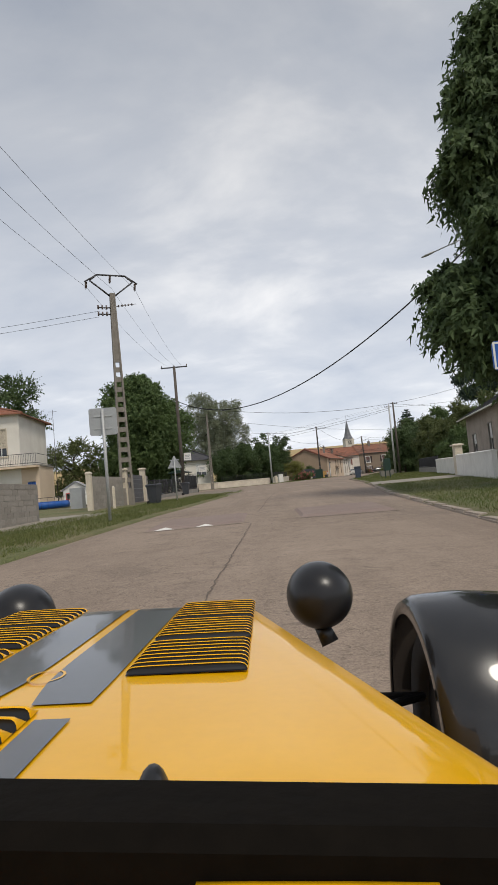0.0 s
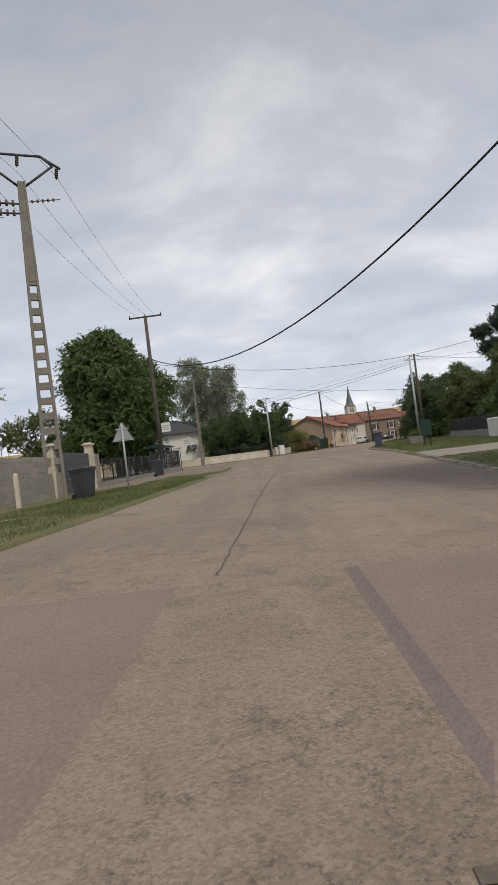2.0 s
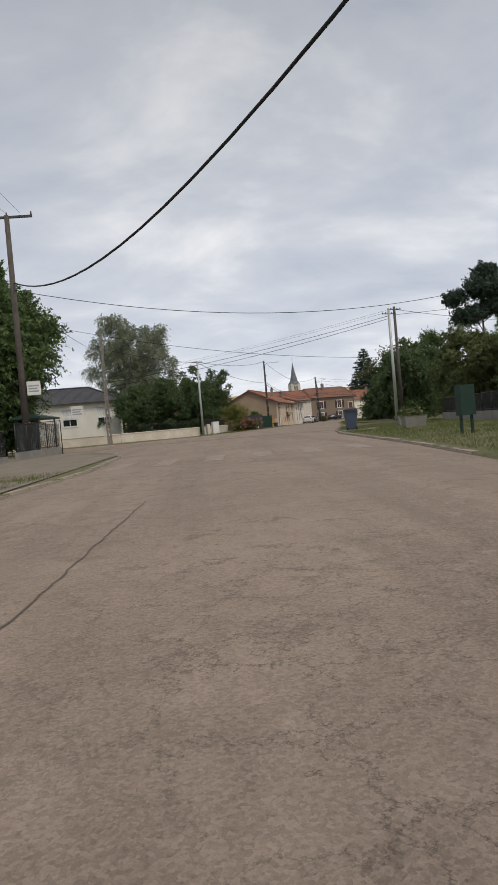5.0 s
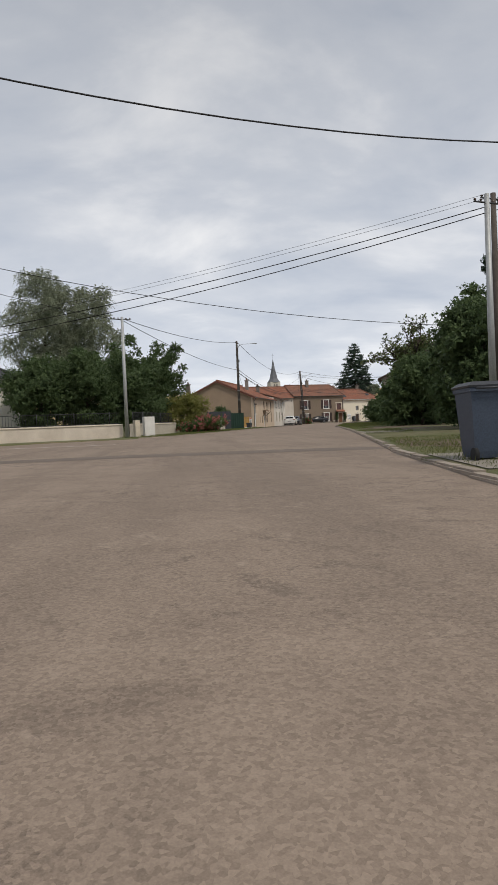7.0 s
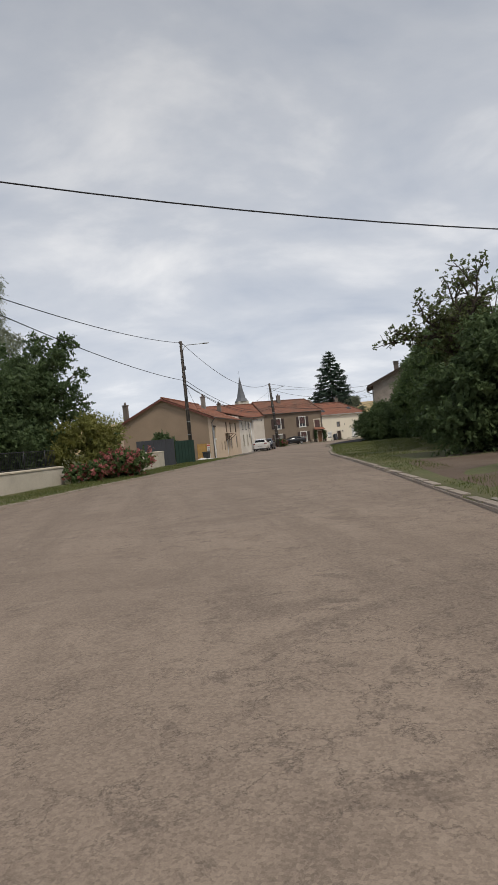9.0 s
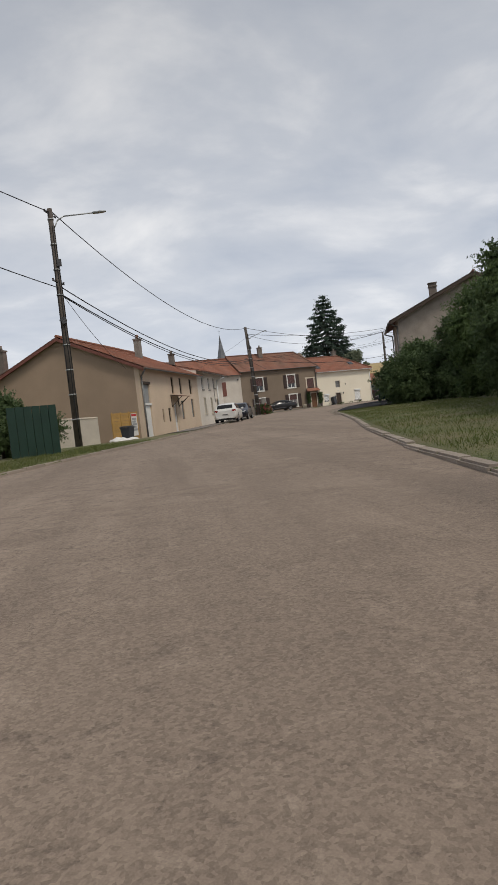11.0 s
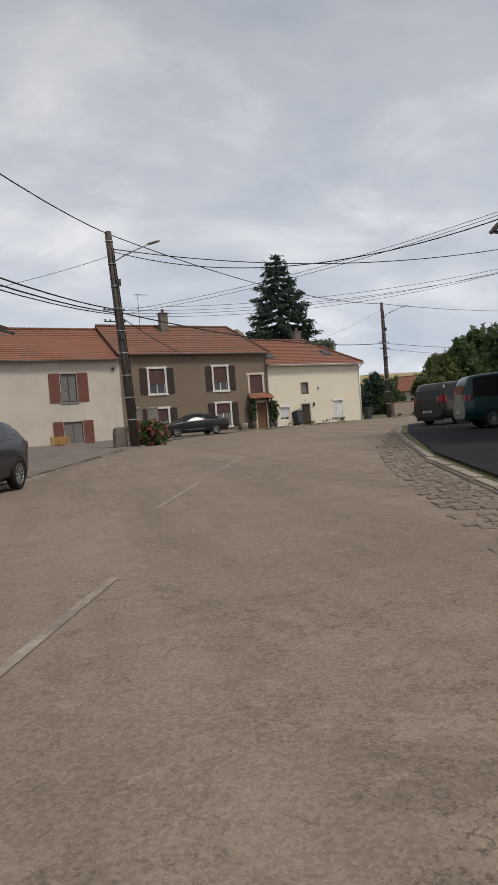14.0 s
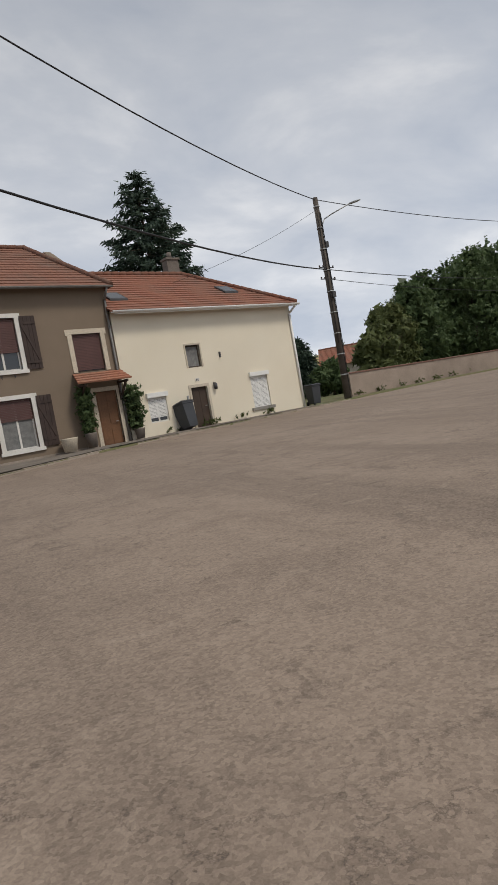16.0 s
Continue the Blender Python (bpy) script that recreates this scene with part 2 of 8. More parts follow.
M_CREAMWALL = mat("cream_render", (0.80, 0.735, 0.60), (0.755, 0.685, 0.55), 0.35, 60, 0.93, 0.2, dirt=0.08)
M_WHITEWALL = mat("offwhite_render", (0.66, 0.60, 0.525), (0.56, 0.50, 0.43), 0.45, 50, 0.95, 0.25, dirt=0.14)
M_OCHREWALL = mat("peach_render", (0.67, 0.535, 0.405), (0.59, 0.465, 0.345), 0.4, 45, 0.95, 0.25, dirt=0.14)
# tone of the terrace's gable ends, darker than its front wall
M_GABLE = mat("darker_beige_render", (0.40, 0.295, 0.212), (0.335, 0.25, 0.18), 0.4, 45, 0.95, 0.25, dirt=0.14)
M_GREYWALL = mat("grey_cement_render", (0.41, 0.352, 0.298), (0.27, 0.232, 0.198), 0.7, 35, 0.95, 0.4, dirt=0.3)
M_PALEWALL = mat("pale_wall_render", (0.60, 0.545, 0.46), (0.48, 0.43, 0.36), 0.7, 40, 0.93, 0.25)
M_GARDENWALL = mat("garden_wall_render", (0.74, 0.655, 0.56), (0.58, 0.50, 0.42), 0.7, 40, 0.93, 0.25)
M_PALETERRACE = mat("pale_terrace_render", (0.76, 0.71, 0.63), (0.66, 0.60, 0.53), 0.5, 45, 0.95, 0.25, dirt=0.14)
M_BRIGHTWALL = mat("white_house_render", (0.76, 0.725, 0.66), (0.66, 0.62, 0.555), 0.5, 40, 0.93, 0.2, dirt=0.1)
M_BRICKSTACK = mat("red_chimney_render", (0.34, 0.195, 0.14), (0.26, 0.15, 0.11), 2.0, 25, 0.95, 0.4)
M_BLUEBIN = mat("blue_grey_plastic", (0.065, 0.085, 0.125), (0.052, 0.07, 0.105), 2, 40, 0.5, 0.1)
M_WHITE = mat("white_paint", (0.78, 0.76, 0.72), (0.66, 0.64, 0.60), 1.5, 40, 0.6, 0.1, dirt=0.12)
M_PVC = mat("white_plastic", (0.80, 0.80, 0.78), (0.72, 0.72, 0.70), 1.0, 30, 0.4, 0.05, dirt=0.08)
M_DARKSHUT = mat("dark_brown_shutter", (0.062, 0.04, 0.034), (0.042, 0.028, 0.025), 2.5, 40, 0.7, 0.2)
M_REDSHUT = mat("brick_red_shutter", (0.22, 0.085, 0.065), (0.17, 0.07, 0.055), 2.5, 40, 0.75, 0.2)
M_BLIND = mat("maroon_blind", (0.13, 0.065, 0.06), (0.105, 0.055, 0.05), 3, 30, 0.6, 0.1)
M_DOORWOOD = mat("door_wood", (0.20, 0.095, 0.045), (0.14, 0.07, 0.035), 2.0, 30, 0.6, 0.2)
M_DARKWOOD = mat("dark_wood", (0.075, 0.05, 0.036), (0.05, 0.034, 0.025), 2.0, 30, 0.7, 0.2)
M_FENCEWOOD = mat("yellow_fence_wood", (0.50, 0.31, 0.10), (0.42, 0.25, 0.08), 2.0, 25, 0.8, 0.3, rand=0.12)
M_GLASS = glass_mat("window_glass")
M_CURTAIN = mat("net_curtain", (0.24, 0.24, 0.235), (0.15, 0.15, 0.15), 6, 30, 0.9, 0.1)
M_ZINC = mat("zinc_gutter", (0.22, 0.215, 0.205), (0.16, 0.155, 0.15), 2, 30, 0.55, 0.1, metal=0.3)
M_BIN = mat("dark_grey_plastic", (0.052, 0.056, 0.064), (0.04, 0.043, 0.05), 2, 40, 0.5, 0.1)
M_RUBBER = mat("rubber", (0.02, 0.02, 0.021), None, 3, 30, 0.8, 0.1)
M_BARK = mat("bark", (0.095, 0.075, 0.055), (0.06, 0.048, 0.036), 2.5, 18, 0.95, 0.8, dist=0.03)
M_CHIM = mat("chimney_render", (0.21, 0.18, 0.155), (0.14, 0.12, 0.105), 1.5, 25, 0.95, 0.4)
M_SIGNGREY = mat("sign_back_metal", (0.40, 0.415, 0.42), (0.34, 0.35, 0.355), 1.5, 40, 0.5, 0.05, metal=0.3)
M_GREEN = mat("green_paint", (0.02, 0.05, 0.038), (0.016, 0.04, 0.03), 2, 30, 0.5, 0.1)


def tile_mat(name, c1, c2, c3):
    """Clay roof tiles: courses and columns of slightly different reds, lichen in patches."""
    m = mat(name, c1, c2, 0.8, 30, 0.9, 0.3)
    n, l = m.node_tree.nodes, m.node_tree.links
    b = n["Principled BSDF"]
    uv = n.new("ShaderNodeUVMap")
    uv.uv_map = "tiles"
    br = n.new("ShaderNodeTexBrick")
    br.offset = 0.5
    br.inputs["Color1"].default_value = (*c1, 1)
    br.inputs["Color2"].default_value = (*c2, 1)
    br.inputs["Mortar"].default_value = (*(v * 0.72 for v in c2), 1)
    br.inputs["Scale"].default_value = 1.0
    br.inputs["Mortar Size"].default_value = 0.018
    br.inputs["Brick Width"].default_value = 0.26
    br.inputs["Row Height"].default_value = 0.34
    br.inputs["Mortar Smooth"].default_value = 0.4
    l.new(uv.outputs[0], br.inputs["Vector"])
    noi = n.new("ShaderNodeTexNoise")
    noi.inputs["Scale"].default_value, noi.inputs["Detail"].default_value = 0.55, 7.0
    noi.inputs["Roughness"].default_value = 0.7
    tc = n.new("ShaderNodeTexCoord")
    l.new(tc.outputs["Object"], noi.inputs["Vector"])
    mr = n.new("ShaderNodeMapRange")
    mr.inputs["From Min"].default_value, mr.inputs["From Max"].default_value = 0.45, 0.75
    l.new(noi.outputs["Fac"], mr.inputs["Value"])
    mx = n.new("ShaderNodeMix")
    mx.data_type = "RGBA"
    mx.inputs["B"].default_value = (*c3, 1)
    l.new(mr.outputs[0], mx.inputs["Factor"])
    l.new(br.outputs["Color"], mx.inputs["A"])
    l.new(mx.outputs["Result"], b.inputs["Base Color"])
    return m


M_TILE = tile_mat("brown_clay_tiles", (0.275, 0.132, 0.088), (0.225, 0.105, 0.072), (0.175, 0.115, 0.088))
M_TILE2 = tile_mat("red_clay_tiles", (0.31, 0.132, 0.085), (0.265, 0.108, 0.068), (0.20, 0.12, 0.09))
M_TILE3 = tile_mat("orange_clay_tiles", (0.40, 0.175, 0.108), (0.34, 0.145, 0.09), (0.26, 0.15, 0.108))
# slate of the far spire, distance haze put into its paler colour
M_SPIRE = mat("hazed_slate", (0.17, 0.175, 0.19), (0.13, 0.135, 0.15), 0.6, 8, 0.7, 0.1)
M_PAVE = mat("worn_pavement", (0.235, 0.205, 0.175), (0.17, 0.146, 0.122), 0.8, 40, 0.92, 0.4)
M_LONGWALL = mat("old_grey_wall_render", (0.36, 0.288, 0.236), (0.265, 0.21, 0.172), 0.6, 30, 0.95, 0.35)
M_SLATE = tile_mat("slate", (0.085, 0.085, 0.095), (0.065, 0.065, 0.075), (0.09, 0.085, 0.08))


# ---- mesh tools ----
def box(bm, x0, x1, y0, y1, z0, z1):
    v = [bm.verts.new(p) for p in ((x0, y0, z0), (x1, y0, z0), (x1, y1, z0), (x0, y1, z0), (x0, y0, z1), (x1, y0, z1), (x1, y1, z1), (x0, y1, z1))]
    for f in ((3, 2, 1, 0), (4, 5, 6, 7), (0, 1, 5, 4), (1, 2, 6, 5), (2, 3, 7, 6), (3, 0, 4, 7)):
        bm.faces.new([v[i] for i in f])
    return v


def tube(bm, a, b, r0, r1=None, n=8, caps=True):
    """A tapered round bar from a to b."""
    a, b = Vector(a), Vector(b)
    r1 = r0 if r1 is None else r1
    q = (b - a).to_track_quat("Z", "Y")
    rings = []
    for p, r in ((a, r0), (b, r1)):
        rings.append([bm.verts.new(p + q @ Vector((r * math.cos(2 * math.pi * i / n), r * math.sin(2 * math.pi * i / n), 0))) for i in range(n)])
    for i in range(n):
        f = bm.faces.new((rings[0][i], rings[0][(i + 1) % n], rings[1][(i + 1) % n], rings[1][i]))
        f.smooth = n > 5
    if caps:
        bm.faces.new(rings[0][::-1])
        bm.faces.new(rings[1])


def prism(bm, pts, axis_from, axis_to):
    """A flat outline of (u, v) pushed from one place to another: each is a function of (u, v)."""
    lo = [bm.verts.new(axis_from(*p)) for p in pts]
    hi = [bm.verts.new(axis_to(*p)) for p in pts]
    bm.faces.new(lo)
    bm.faces.new(hi[::-1])
    k = len(pts)
    for i in range(k):
        bm.faces.new((lo[i], hi[i], hi[(i + 1) % k], lo[(i + 1) % k]))


def loft(bm, rings, closed=True, caps=True, smooth=True):
    vs = [[bm.verts.new(p) for p in r] for r in rings]
    k = len(vs[0])
    for a, b in zip(vs, vs[1:]):
        for i in range(k if closed else k - 1):
            f = bm.faces.new((a[i], a[(i + 1) % k], b[(i + 1) % k], b[i]))
            f.smooth = smooth
    if caps and closed:
        bm.faces.new(vs[0][::-1])
        bm.faces.new(vs[-1])
    return vs


def finish(name, bm, material, bevel=0.0, fix=True):
    if bevel:
        bmesh.ops.bevel(bm, geom=[x for x in bm.edges if x.calc_face_angle(0.0) > 0.6], offset=bevel, segments=2, affect="EDGES", profile=0.6)
    if fix:
        bmesh.ops.recalc_face_normals(bm, faces=bm.faces)
    me = bpy.data.meshes.new(name)
    bm.to_mesh(me)
    bm.free()
    for m in material if isinstance(material, (list, tuple)) else (material,):
        me.materials.append(m)
    return me


def part(name, bm, material, parent, label="", bevel=0.0):
    ob = new(name, finish(name, bm, material, bevel))
    ob.parent = parent
    if label:
        tagged(ob, label)
    return ob


def thing(name, m, label, category, group="", kind=""):
    """An Empty at a thing's base, at the pose m."""
    ob = new(name)
    ob.empty_display_size = 0.2
    ob.matrix_world = m
    return tagged(ob, label, category, group, kind)


def single(name, bm, material, label, category, m=None, group="", kind="", bevel=0.0):
    ob = new(name, finish(name, bm, material, bevel))
    if m is not None:
        ob.matrix_world = m
    return tagged(ob, label, category, group, kind)


# ---- ground: heights follow the road ----
def gz(y):
    """Height of the road's crown at that distance along it."""
    y = max(-60.0, min(y, 230.0))
    return GZ[0] + GZ[1] * y + GZ[2] * y * y + GZ[3] * y**3


def lerp_table(table, y):
    for (y0, v0), (y1, v1) in zip(table, table[1:]):
        if y <= y1:
            k = max(0.0, (y - y0) / (y1 - y0))
            return v0 + (v1 - v0) * k
    return table[-1][1]


LEFT = [(-60, -3.6), (0, -3.0), (14, -2.95), (26, -2.3), (30, -1.9), (40, -1.2), (50, -0.3), (58, -0.5), (62, -1.2), (66, -3.0), (69, -7), (71, -8.5), (79, -9.5), (80, -60), (86, -60), (88, -12), (90, -5.5), (93, -2.5), (95, 2.8), (97, 5.0),
        (100, 6.0), (104, 7.2), (110, 9.4), (124, 13.6), (134, 17.0), (145, 20.1), (155, 23.1), (165, 25.9), (175, 28.4), (182, 30.5), (186, 32.6), (190, 36.0), (194.5, 40.5), (197, 46), (199, 51.5), (202, 57), (206, 66), (212, 92), (216, 140)]
RIGHT = [(-60, 3.0), (0, 4.0), (14, 4.7), (26, 5.5), (40, 7.1), (50, 8.2), (64, 9.25), (70, 10.25), (87, 14.15), (95, 15.9), (106, 18.15), (115, 19.95), (122, 21.75), (130, 24.12), (139, 26.55), (147, 28.6), (152, 30.4), (159, 33.15),
         (166, 36.45), (172, 39.45), (177, 42.4), (181, 46.0), (183.5, 51), (185, 60), (187, 140)]
GZ = (-1.0406, 0.02189, -7.416e-05, 1.46e-07)
M_STRAW = mat("straw_field", (0.42, 0.31, 0.14), (0.36, 0.27, 0.13), 0.02, 0.6, 0.95, 0.2)


def smooth(a, b, v):
    k = max(0.0, min(1.0, (v - a) / (b - a)))
    return k * k * (3 - 2 * k)


def dip(x, y):
    """The ground before the terraced houses falls away from the kerb."""
    d = lerp_table(LEFT, y) - x
    return -0.42 * max(0.0, min(1.0, (d - 1.5) / 2.5)) * smooth(136, 142, y) * (1 - smooth(172, 182, y))


def land(x, y):
    """Lie of the land away from the road: gentle, rising to a hill far ahead."""
    rise = smooth(330, 900, y) * 46 + smooth(900, 1600, y) * 10
    side = smooth(60, 500, abs(x - 10)) * 3.0 * (1 if x > 0 else -0.6)
    return gz(y) + rise + side * (1 - smooth(250, 600, y)) + dip(x, y)


def build_ground():
    ys = [-900, -400, -150, -60, -30] + [i * 2.0 for i in range(-8, 30)] + [60.0 + i for i in range(40)] + [100 + i * 2.0 for i in range(40)] + [180.0 + i for i in range(60)] + [245, 260, 280, 310, 350, 400, 460, 530, 610, 700, 800, 900, 1050, 1250, 1600, 2400, 4000]
    bm = bmesh.new()
    rings = []
    for y in ys:
        xl, xr = lerp_table(LEFT, y), lerp_table(RIGHT, y)
        row = []
        for d in (2500, 900, 350, 150, 70, 35, 16, 8, 4, 1.5, 0.6):
            row.append((xl - d, y, land(xl - d, y) + 0.05 + (0.03 * noise.noise((xl - d, y * 0.3, 0)) if d > 1 else 0)))
        row += [(xl - 0.04, y, gz(y) + 0.045 if y < 230 else land(xl, y)), (xl + 0.02, y, gz(y) - 0.10 if y < 230 else land(xl, y) - 0.01)]
        row += [(xr - 0.02, y, gz(y) - 0.10 if y < 230 else land(xr, y) - 0.01), (xr + 0.04, y, gz(y) + 0.045 if y < 230 else land(xr, y))]
        for d in (0.6, 1.5, 4, 8, 16, 35, 70, 150, 350, 900, 2500):
            row.append((xr + d, y, land(xr + d, y) + 0.05 + (0.03 * noise.noise((xr + d, y * 0.3, 9)) if d > 1 else 0)))
        rings.append(row)
    loft(bm, rings, closed=False, caps=False)
    bm.faces.ensure_lookup_table()
    for f in bm.faces:
        f.material_index = 1 if f.calc_center_median().y > 480 else 0
    tagged(new("ground", finish("ground", bm, (M_SOIL, M_STRAW), fix=False)), "grassy open ground with straw fields rising to a hill far off", "ground", kind="structure")


build_ground()


ROAD_K = (0, 0.12, 0.3, 0.5, 0.7, 0.88, 1)


def road_node(y, k):
    """Height of the road's surface at a whole metre y, k of the way across."""
    xl, xr = lerp_table(LEFT, y) - 0.6, lerp_table(RIGHT, y) + 0.6
    if k in (0, 1):
        return gz(y) - 0.02
    return gz(y) + 0.035 * (1 - abs(2 * k - 1)) + 0.006 * noise.noise((xl + (xr - xl) * k, y, 3))


def road_z(x, y):
    out = []
    for yy in (math.floor(y), math.floor(y) + 1):
        xl, xr = lerp_table(LEFT, yy) - 0.6, lerp_table(RIGHT, yy) + 0.6
        k = max(0.0, min(1.0, (x - xl) / (xr - xl)))
        for a, b in zip(ROAD_K, ROAD_K[1:]):
            if k <= b:
                u = (k - a) / (b - a)
                out.append(road_node(yy, a) * (1 - u) + road_node(yy, b) * u)
                break
    f = y - math.floor(y)
    return out[0] * (1 - f) + out[1] * f


def build_road():
    bm = bmesh.new()
    rings = []
    for i in range(-30, 219):
        y = i * 1.0
        xl, xr = lerp_table(LEFT, y) - 0.6, lerp_table(RIGHT, y) + 0.6
        rings.append([(xl, y, gz(y) - 0.02)] + [(xl + (xr - xl) * k, y, gz(y) + 0.035 * (1 - abs(2 * k - 1)) + 0.006 * noise.noise((xl + (xr - xl) * k, y, 3))) for k in (0.12, 0.3, 0.5, 0.7, 0.88)] + [(xr, y, gz(y) - 0.02)])
    loft(bm, rings, closed=False, caps=False)
    tagged(new("road", finish("road", bm, M_ROAD, fix=False)), "worn cracked grey-brown asphalt village road", "road", kind="structure")


build_road()


def patch(name, outline, material, label, category="path", lift=0.03, steps=1.0):
    """A thin sheet over the ground inside an outline of rows (y, x_from, x_to)."""
    bm = bmesh.new()
    rings = []
    y, end = outline[0][0], outline[-1][0]
    n = max(2, int((end - y) / steps))
    for i in range(n + 1):
        yy = y + (end - y) * i / n
        a, b = lerp_table([(r[0], r[1]) for r in outline], yy), lerp_table([(r[0], r[2]) for r in outline], yy)
        k = 10
        rings.append([(a + (b - a) * j / k, yy, gz(yy) + lift + dip(a + (b - a) * j / k, yy)) for j in range(k + 1)])
    loft(bm, rings, closed=False, caps=False)
    tagged(new(name, finish(name, bm, material, fix=False)), label, category, kind="structure")


# verge surfaces
patch("driveway", [(36.5, 6.75, 11.6), (42.5, 7.6, 12.5)], M_PATH, "pale gravel driveway crossing the grass verge", "driveway", 0.07)
patch("driveway", [(65.2, 9.75, 11.4), (68.5, 10.25, 12.4)], M_PATH, "pale worn concrete apron beside the kerb", "driveway", 0.062)
patch("driveway", [(84.4, 13.75, 15.4), (87.6, 14.5, 17.0)], M_PATH, "pale worn concrete apron beside the kerb", "driveway", 0.062)
patch("bare_earth", [(70.6, 11.6, 12.2), (72.0, 11.1, 14.5), (74.5, 11.7, 15.5), (76.4, 12.8, 14.5)], M_DIRT, "bare brown earth worn into the verge", "earth", 0.056)
patch("bare_earth", [(89, 15.3, 17.5), (92, 15.9, 22), (98, 17.6, 23), (101, 19.5, 22)], M_DIRT, "bare brown earth between the grass and the hedge", "earth", 0.054)
patch("path", [(44, -12, -1.0), (60, -9, -0.8), (68, -9, -5)], M_EARTH, "trodden earth shoulder along the fence", "path", 0.07)
patch("path", [(23, -14, -5.4), (30, -14, -5.2), (31.5, -8, -4)], M_PATH, "pale path between the grass and the block wall", "path", 0.07)
patch("pavement", [(y, lerp_table([(140, 12.5), (146, 15.6), (160, 20.3), (175, 23.0), (186, 20.0)], y), lerp_table(LEFT, y) - 0.1) for y in range(140, 187)], M_PAVE, "narrow worn concrete pavement before the houses", "pavement", 0.085)
patch("pavement", [(186 + i * 0.4, lerp_table([(186, 18), (191, 19), (194, 29), (197.4, 41), (199.6, 48.5)], 186 + i * 0.4), lerp_table(LEFT, 186 + i * 0.4) - 0.15) for i in range(35)], M_PAVE, "worn pavement strip at the foot of the houses", "pavement", 0.085, 0.4)
patch("parking_lot", [(146.0, 28.6, 29.4), (149, 29.6, 32.6), (154.5, 31.7, 41), (157.5, 32.9, 43), (160, 33.9, 52), (170, 38.9, 62), (178, 43.4, 66), (183, 50.5, 72), (184.6, 60, 78)], M_NEWROAD, "fresh dark asphalt forecourt inside the kerb", "forecourt", 0.102)


# kerb stones, one by one
def kerb_run(side, y0, y1, label):
    table = LEFT if side < 0 else RIGHT
    holder = thing("kerb", pose(0, 0, 0), label, "kerb", kind="structure")
    bm = bmesh.new()
    box(bm, 0, 0.2, 0.0, 0.985, -0.2, 0.065)
    bmesh.ops.bevel(bm, geom=[x for x in bm.edges if abs(x.verts[0].co.z - x.verts[1].co.z) < 0.01 and x.verts[0].co.z > 0], offset=0.03, segments=2, affect="EDGES")
    me = finish("kerb_stone", bm, M_KERB)
    y = y0
    rng = random.Random(int(y0))
    while y < y1:
        x = lerp_table(table, y)
        nx = lerp_table(table, y + 0.1)
        ang = math.atan2(0.1, nx - x)
        dy = math.sin(ang)
        ob = new("kerb_stone", me)
        ob.parent = holder
        off = -0.2 if side < 0 else 0.0
        m = Matrix.Translation((x, y, gz(y) + rng.uniform(-0.012, 0.012))) @ Euler((0, 0, ang - math.pi / 2 + rng.uniform(-0.01, 0.01))).to_matrix().to_4x4() @ Matrix.Translation((off, 0, 0))
        ob.matrix_world = m
        y += max(0.05, dy * 1.0)


kerb_run(1, 4.0, 41.0, "worn concrete kerb stones along the road")
kerb_run(1, 45.0, 181.5, "worn concrete kerb stones along the road")
kerb_run(-1, 43.0, 66.0, "low concrete kerb along the trodden shoulder")
kerb_run(-1, 95.5, 200.5, "worn concrete kerb stones along the road")


# old stone setts in the gutter before the bend
def gutter_stones():
    holder = thing("gutter_strip", pose(0, 0, 0), "rough old stone setts along the kerb", "gutter", kind="structure")
    rng = random.Random(17)
    kinds = []
    for i in range(5):
        bm = bmesh.new()
        a, b = rng.uniform(0.06, 0.085), rng.uniform(0.05, 0.066)
        low = [(-a, -b, -0.08), (a, -b, -0.08), (a, b, -0.08), (-a, b, -0.08)]
        mid = [(x * rng.uniform(0.92, 1.05), y * rng.uniform(0.92, 1.05), 0.012) for x, y, z in low]
        top = [(x * 0.78, y * 0.78, 0.021 + rng.uniform(-0.006, 0.006)) for x, y, z in mid]
        loft(bm, [low, mid, top], smooth=False)
        kinds.append(finish("sett", bm, M_SETT))
    rest = bmesh.new()
    y, n = 140.0, 0
    while y < 180.5:
        x = lerp_table(RIGHT, y)
        dx = lerp_table(RIGHT, y + 0.1) - x
        ang = math.atan2(0.1, dx)
        nx, ny = -math.sin(ang), math.cos(ang)
        for row in range(2 if y < 150 or y > 168 else 4 if y < 152 or y > 165 else 6):
            off = 0.10 + row * 0.135 + rng.uniform(-0.025, 0.025)
            if rng.random() < 0.05 + 0.07 * row:
                continue
            px, py = x + nx * off, y + ny * off + rng.uniform(-0.03, 0.03)
            m = pose(px, py, gz(py) - 0.004 + 0.003 * row + rng.uniform(-0.008, 0.008), rng.uniform(-5, 5), rng.uniform(-5, 5), math.degrees(ang) + rng.uniform(-9, 9))
            if 155 < y < 168 and n < 300:
                ob = new("sett", rng.choice(kinds))
                ob.parent = holder
                ob.matrix_world = m
                n += 1
            else:
                tmp = bmesh.new()
                tmp.from_mesh(rng.choice(kinds))
                tmp.transform(m)
                vs = [rest.verts.new(v.co) for v in tmp.verts]
                for f in tmp.faces:
                    rest.faces.new([vs[v.index] for v in f.verts])
                tmp.free()
        y += 0.175 * math.sin(ang)
    ob = part("setts", rest, M_SETT, holder)
    tagged(ob, "rough stone setts", kind="stuff")


gutter_stones()


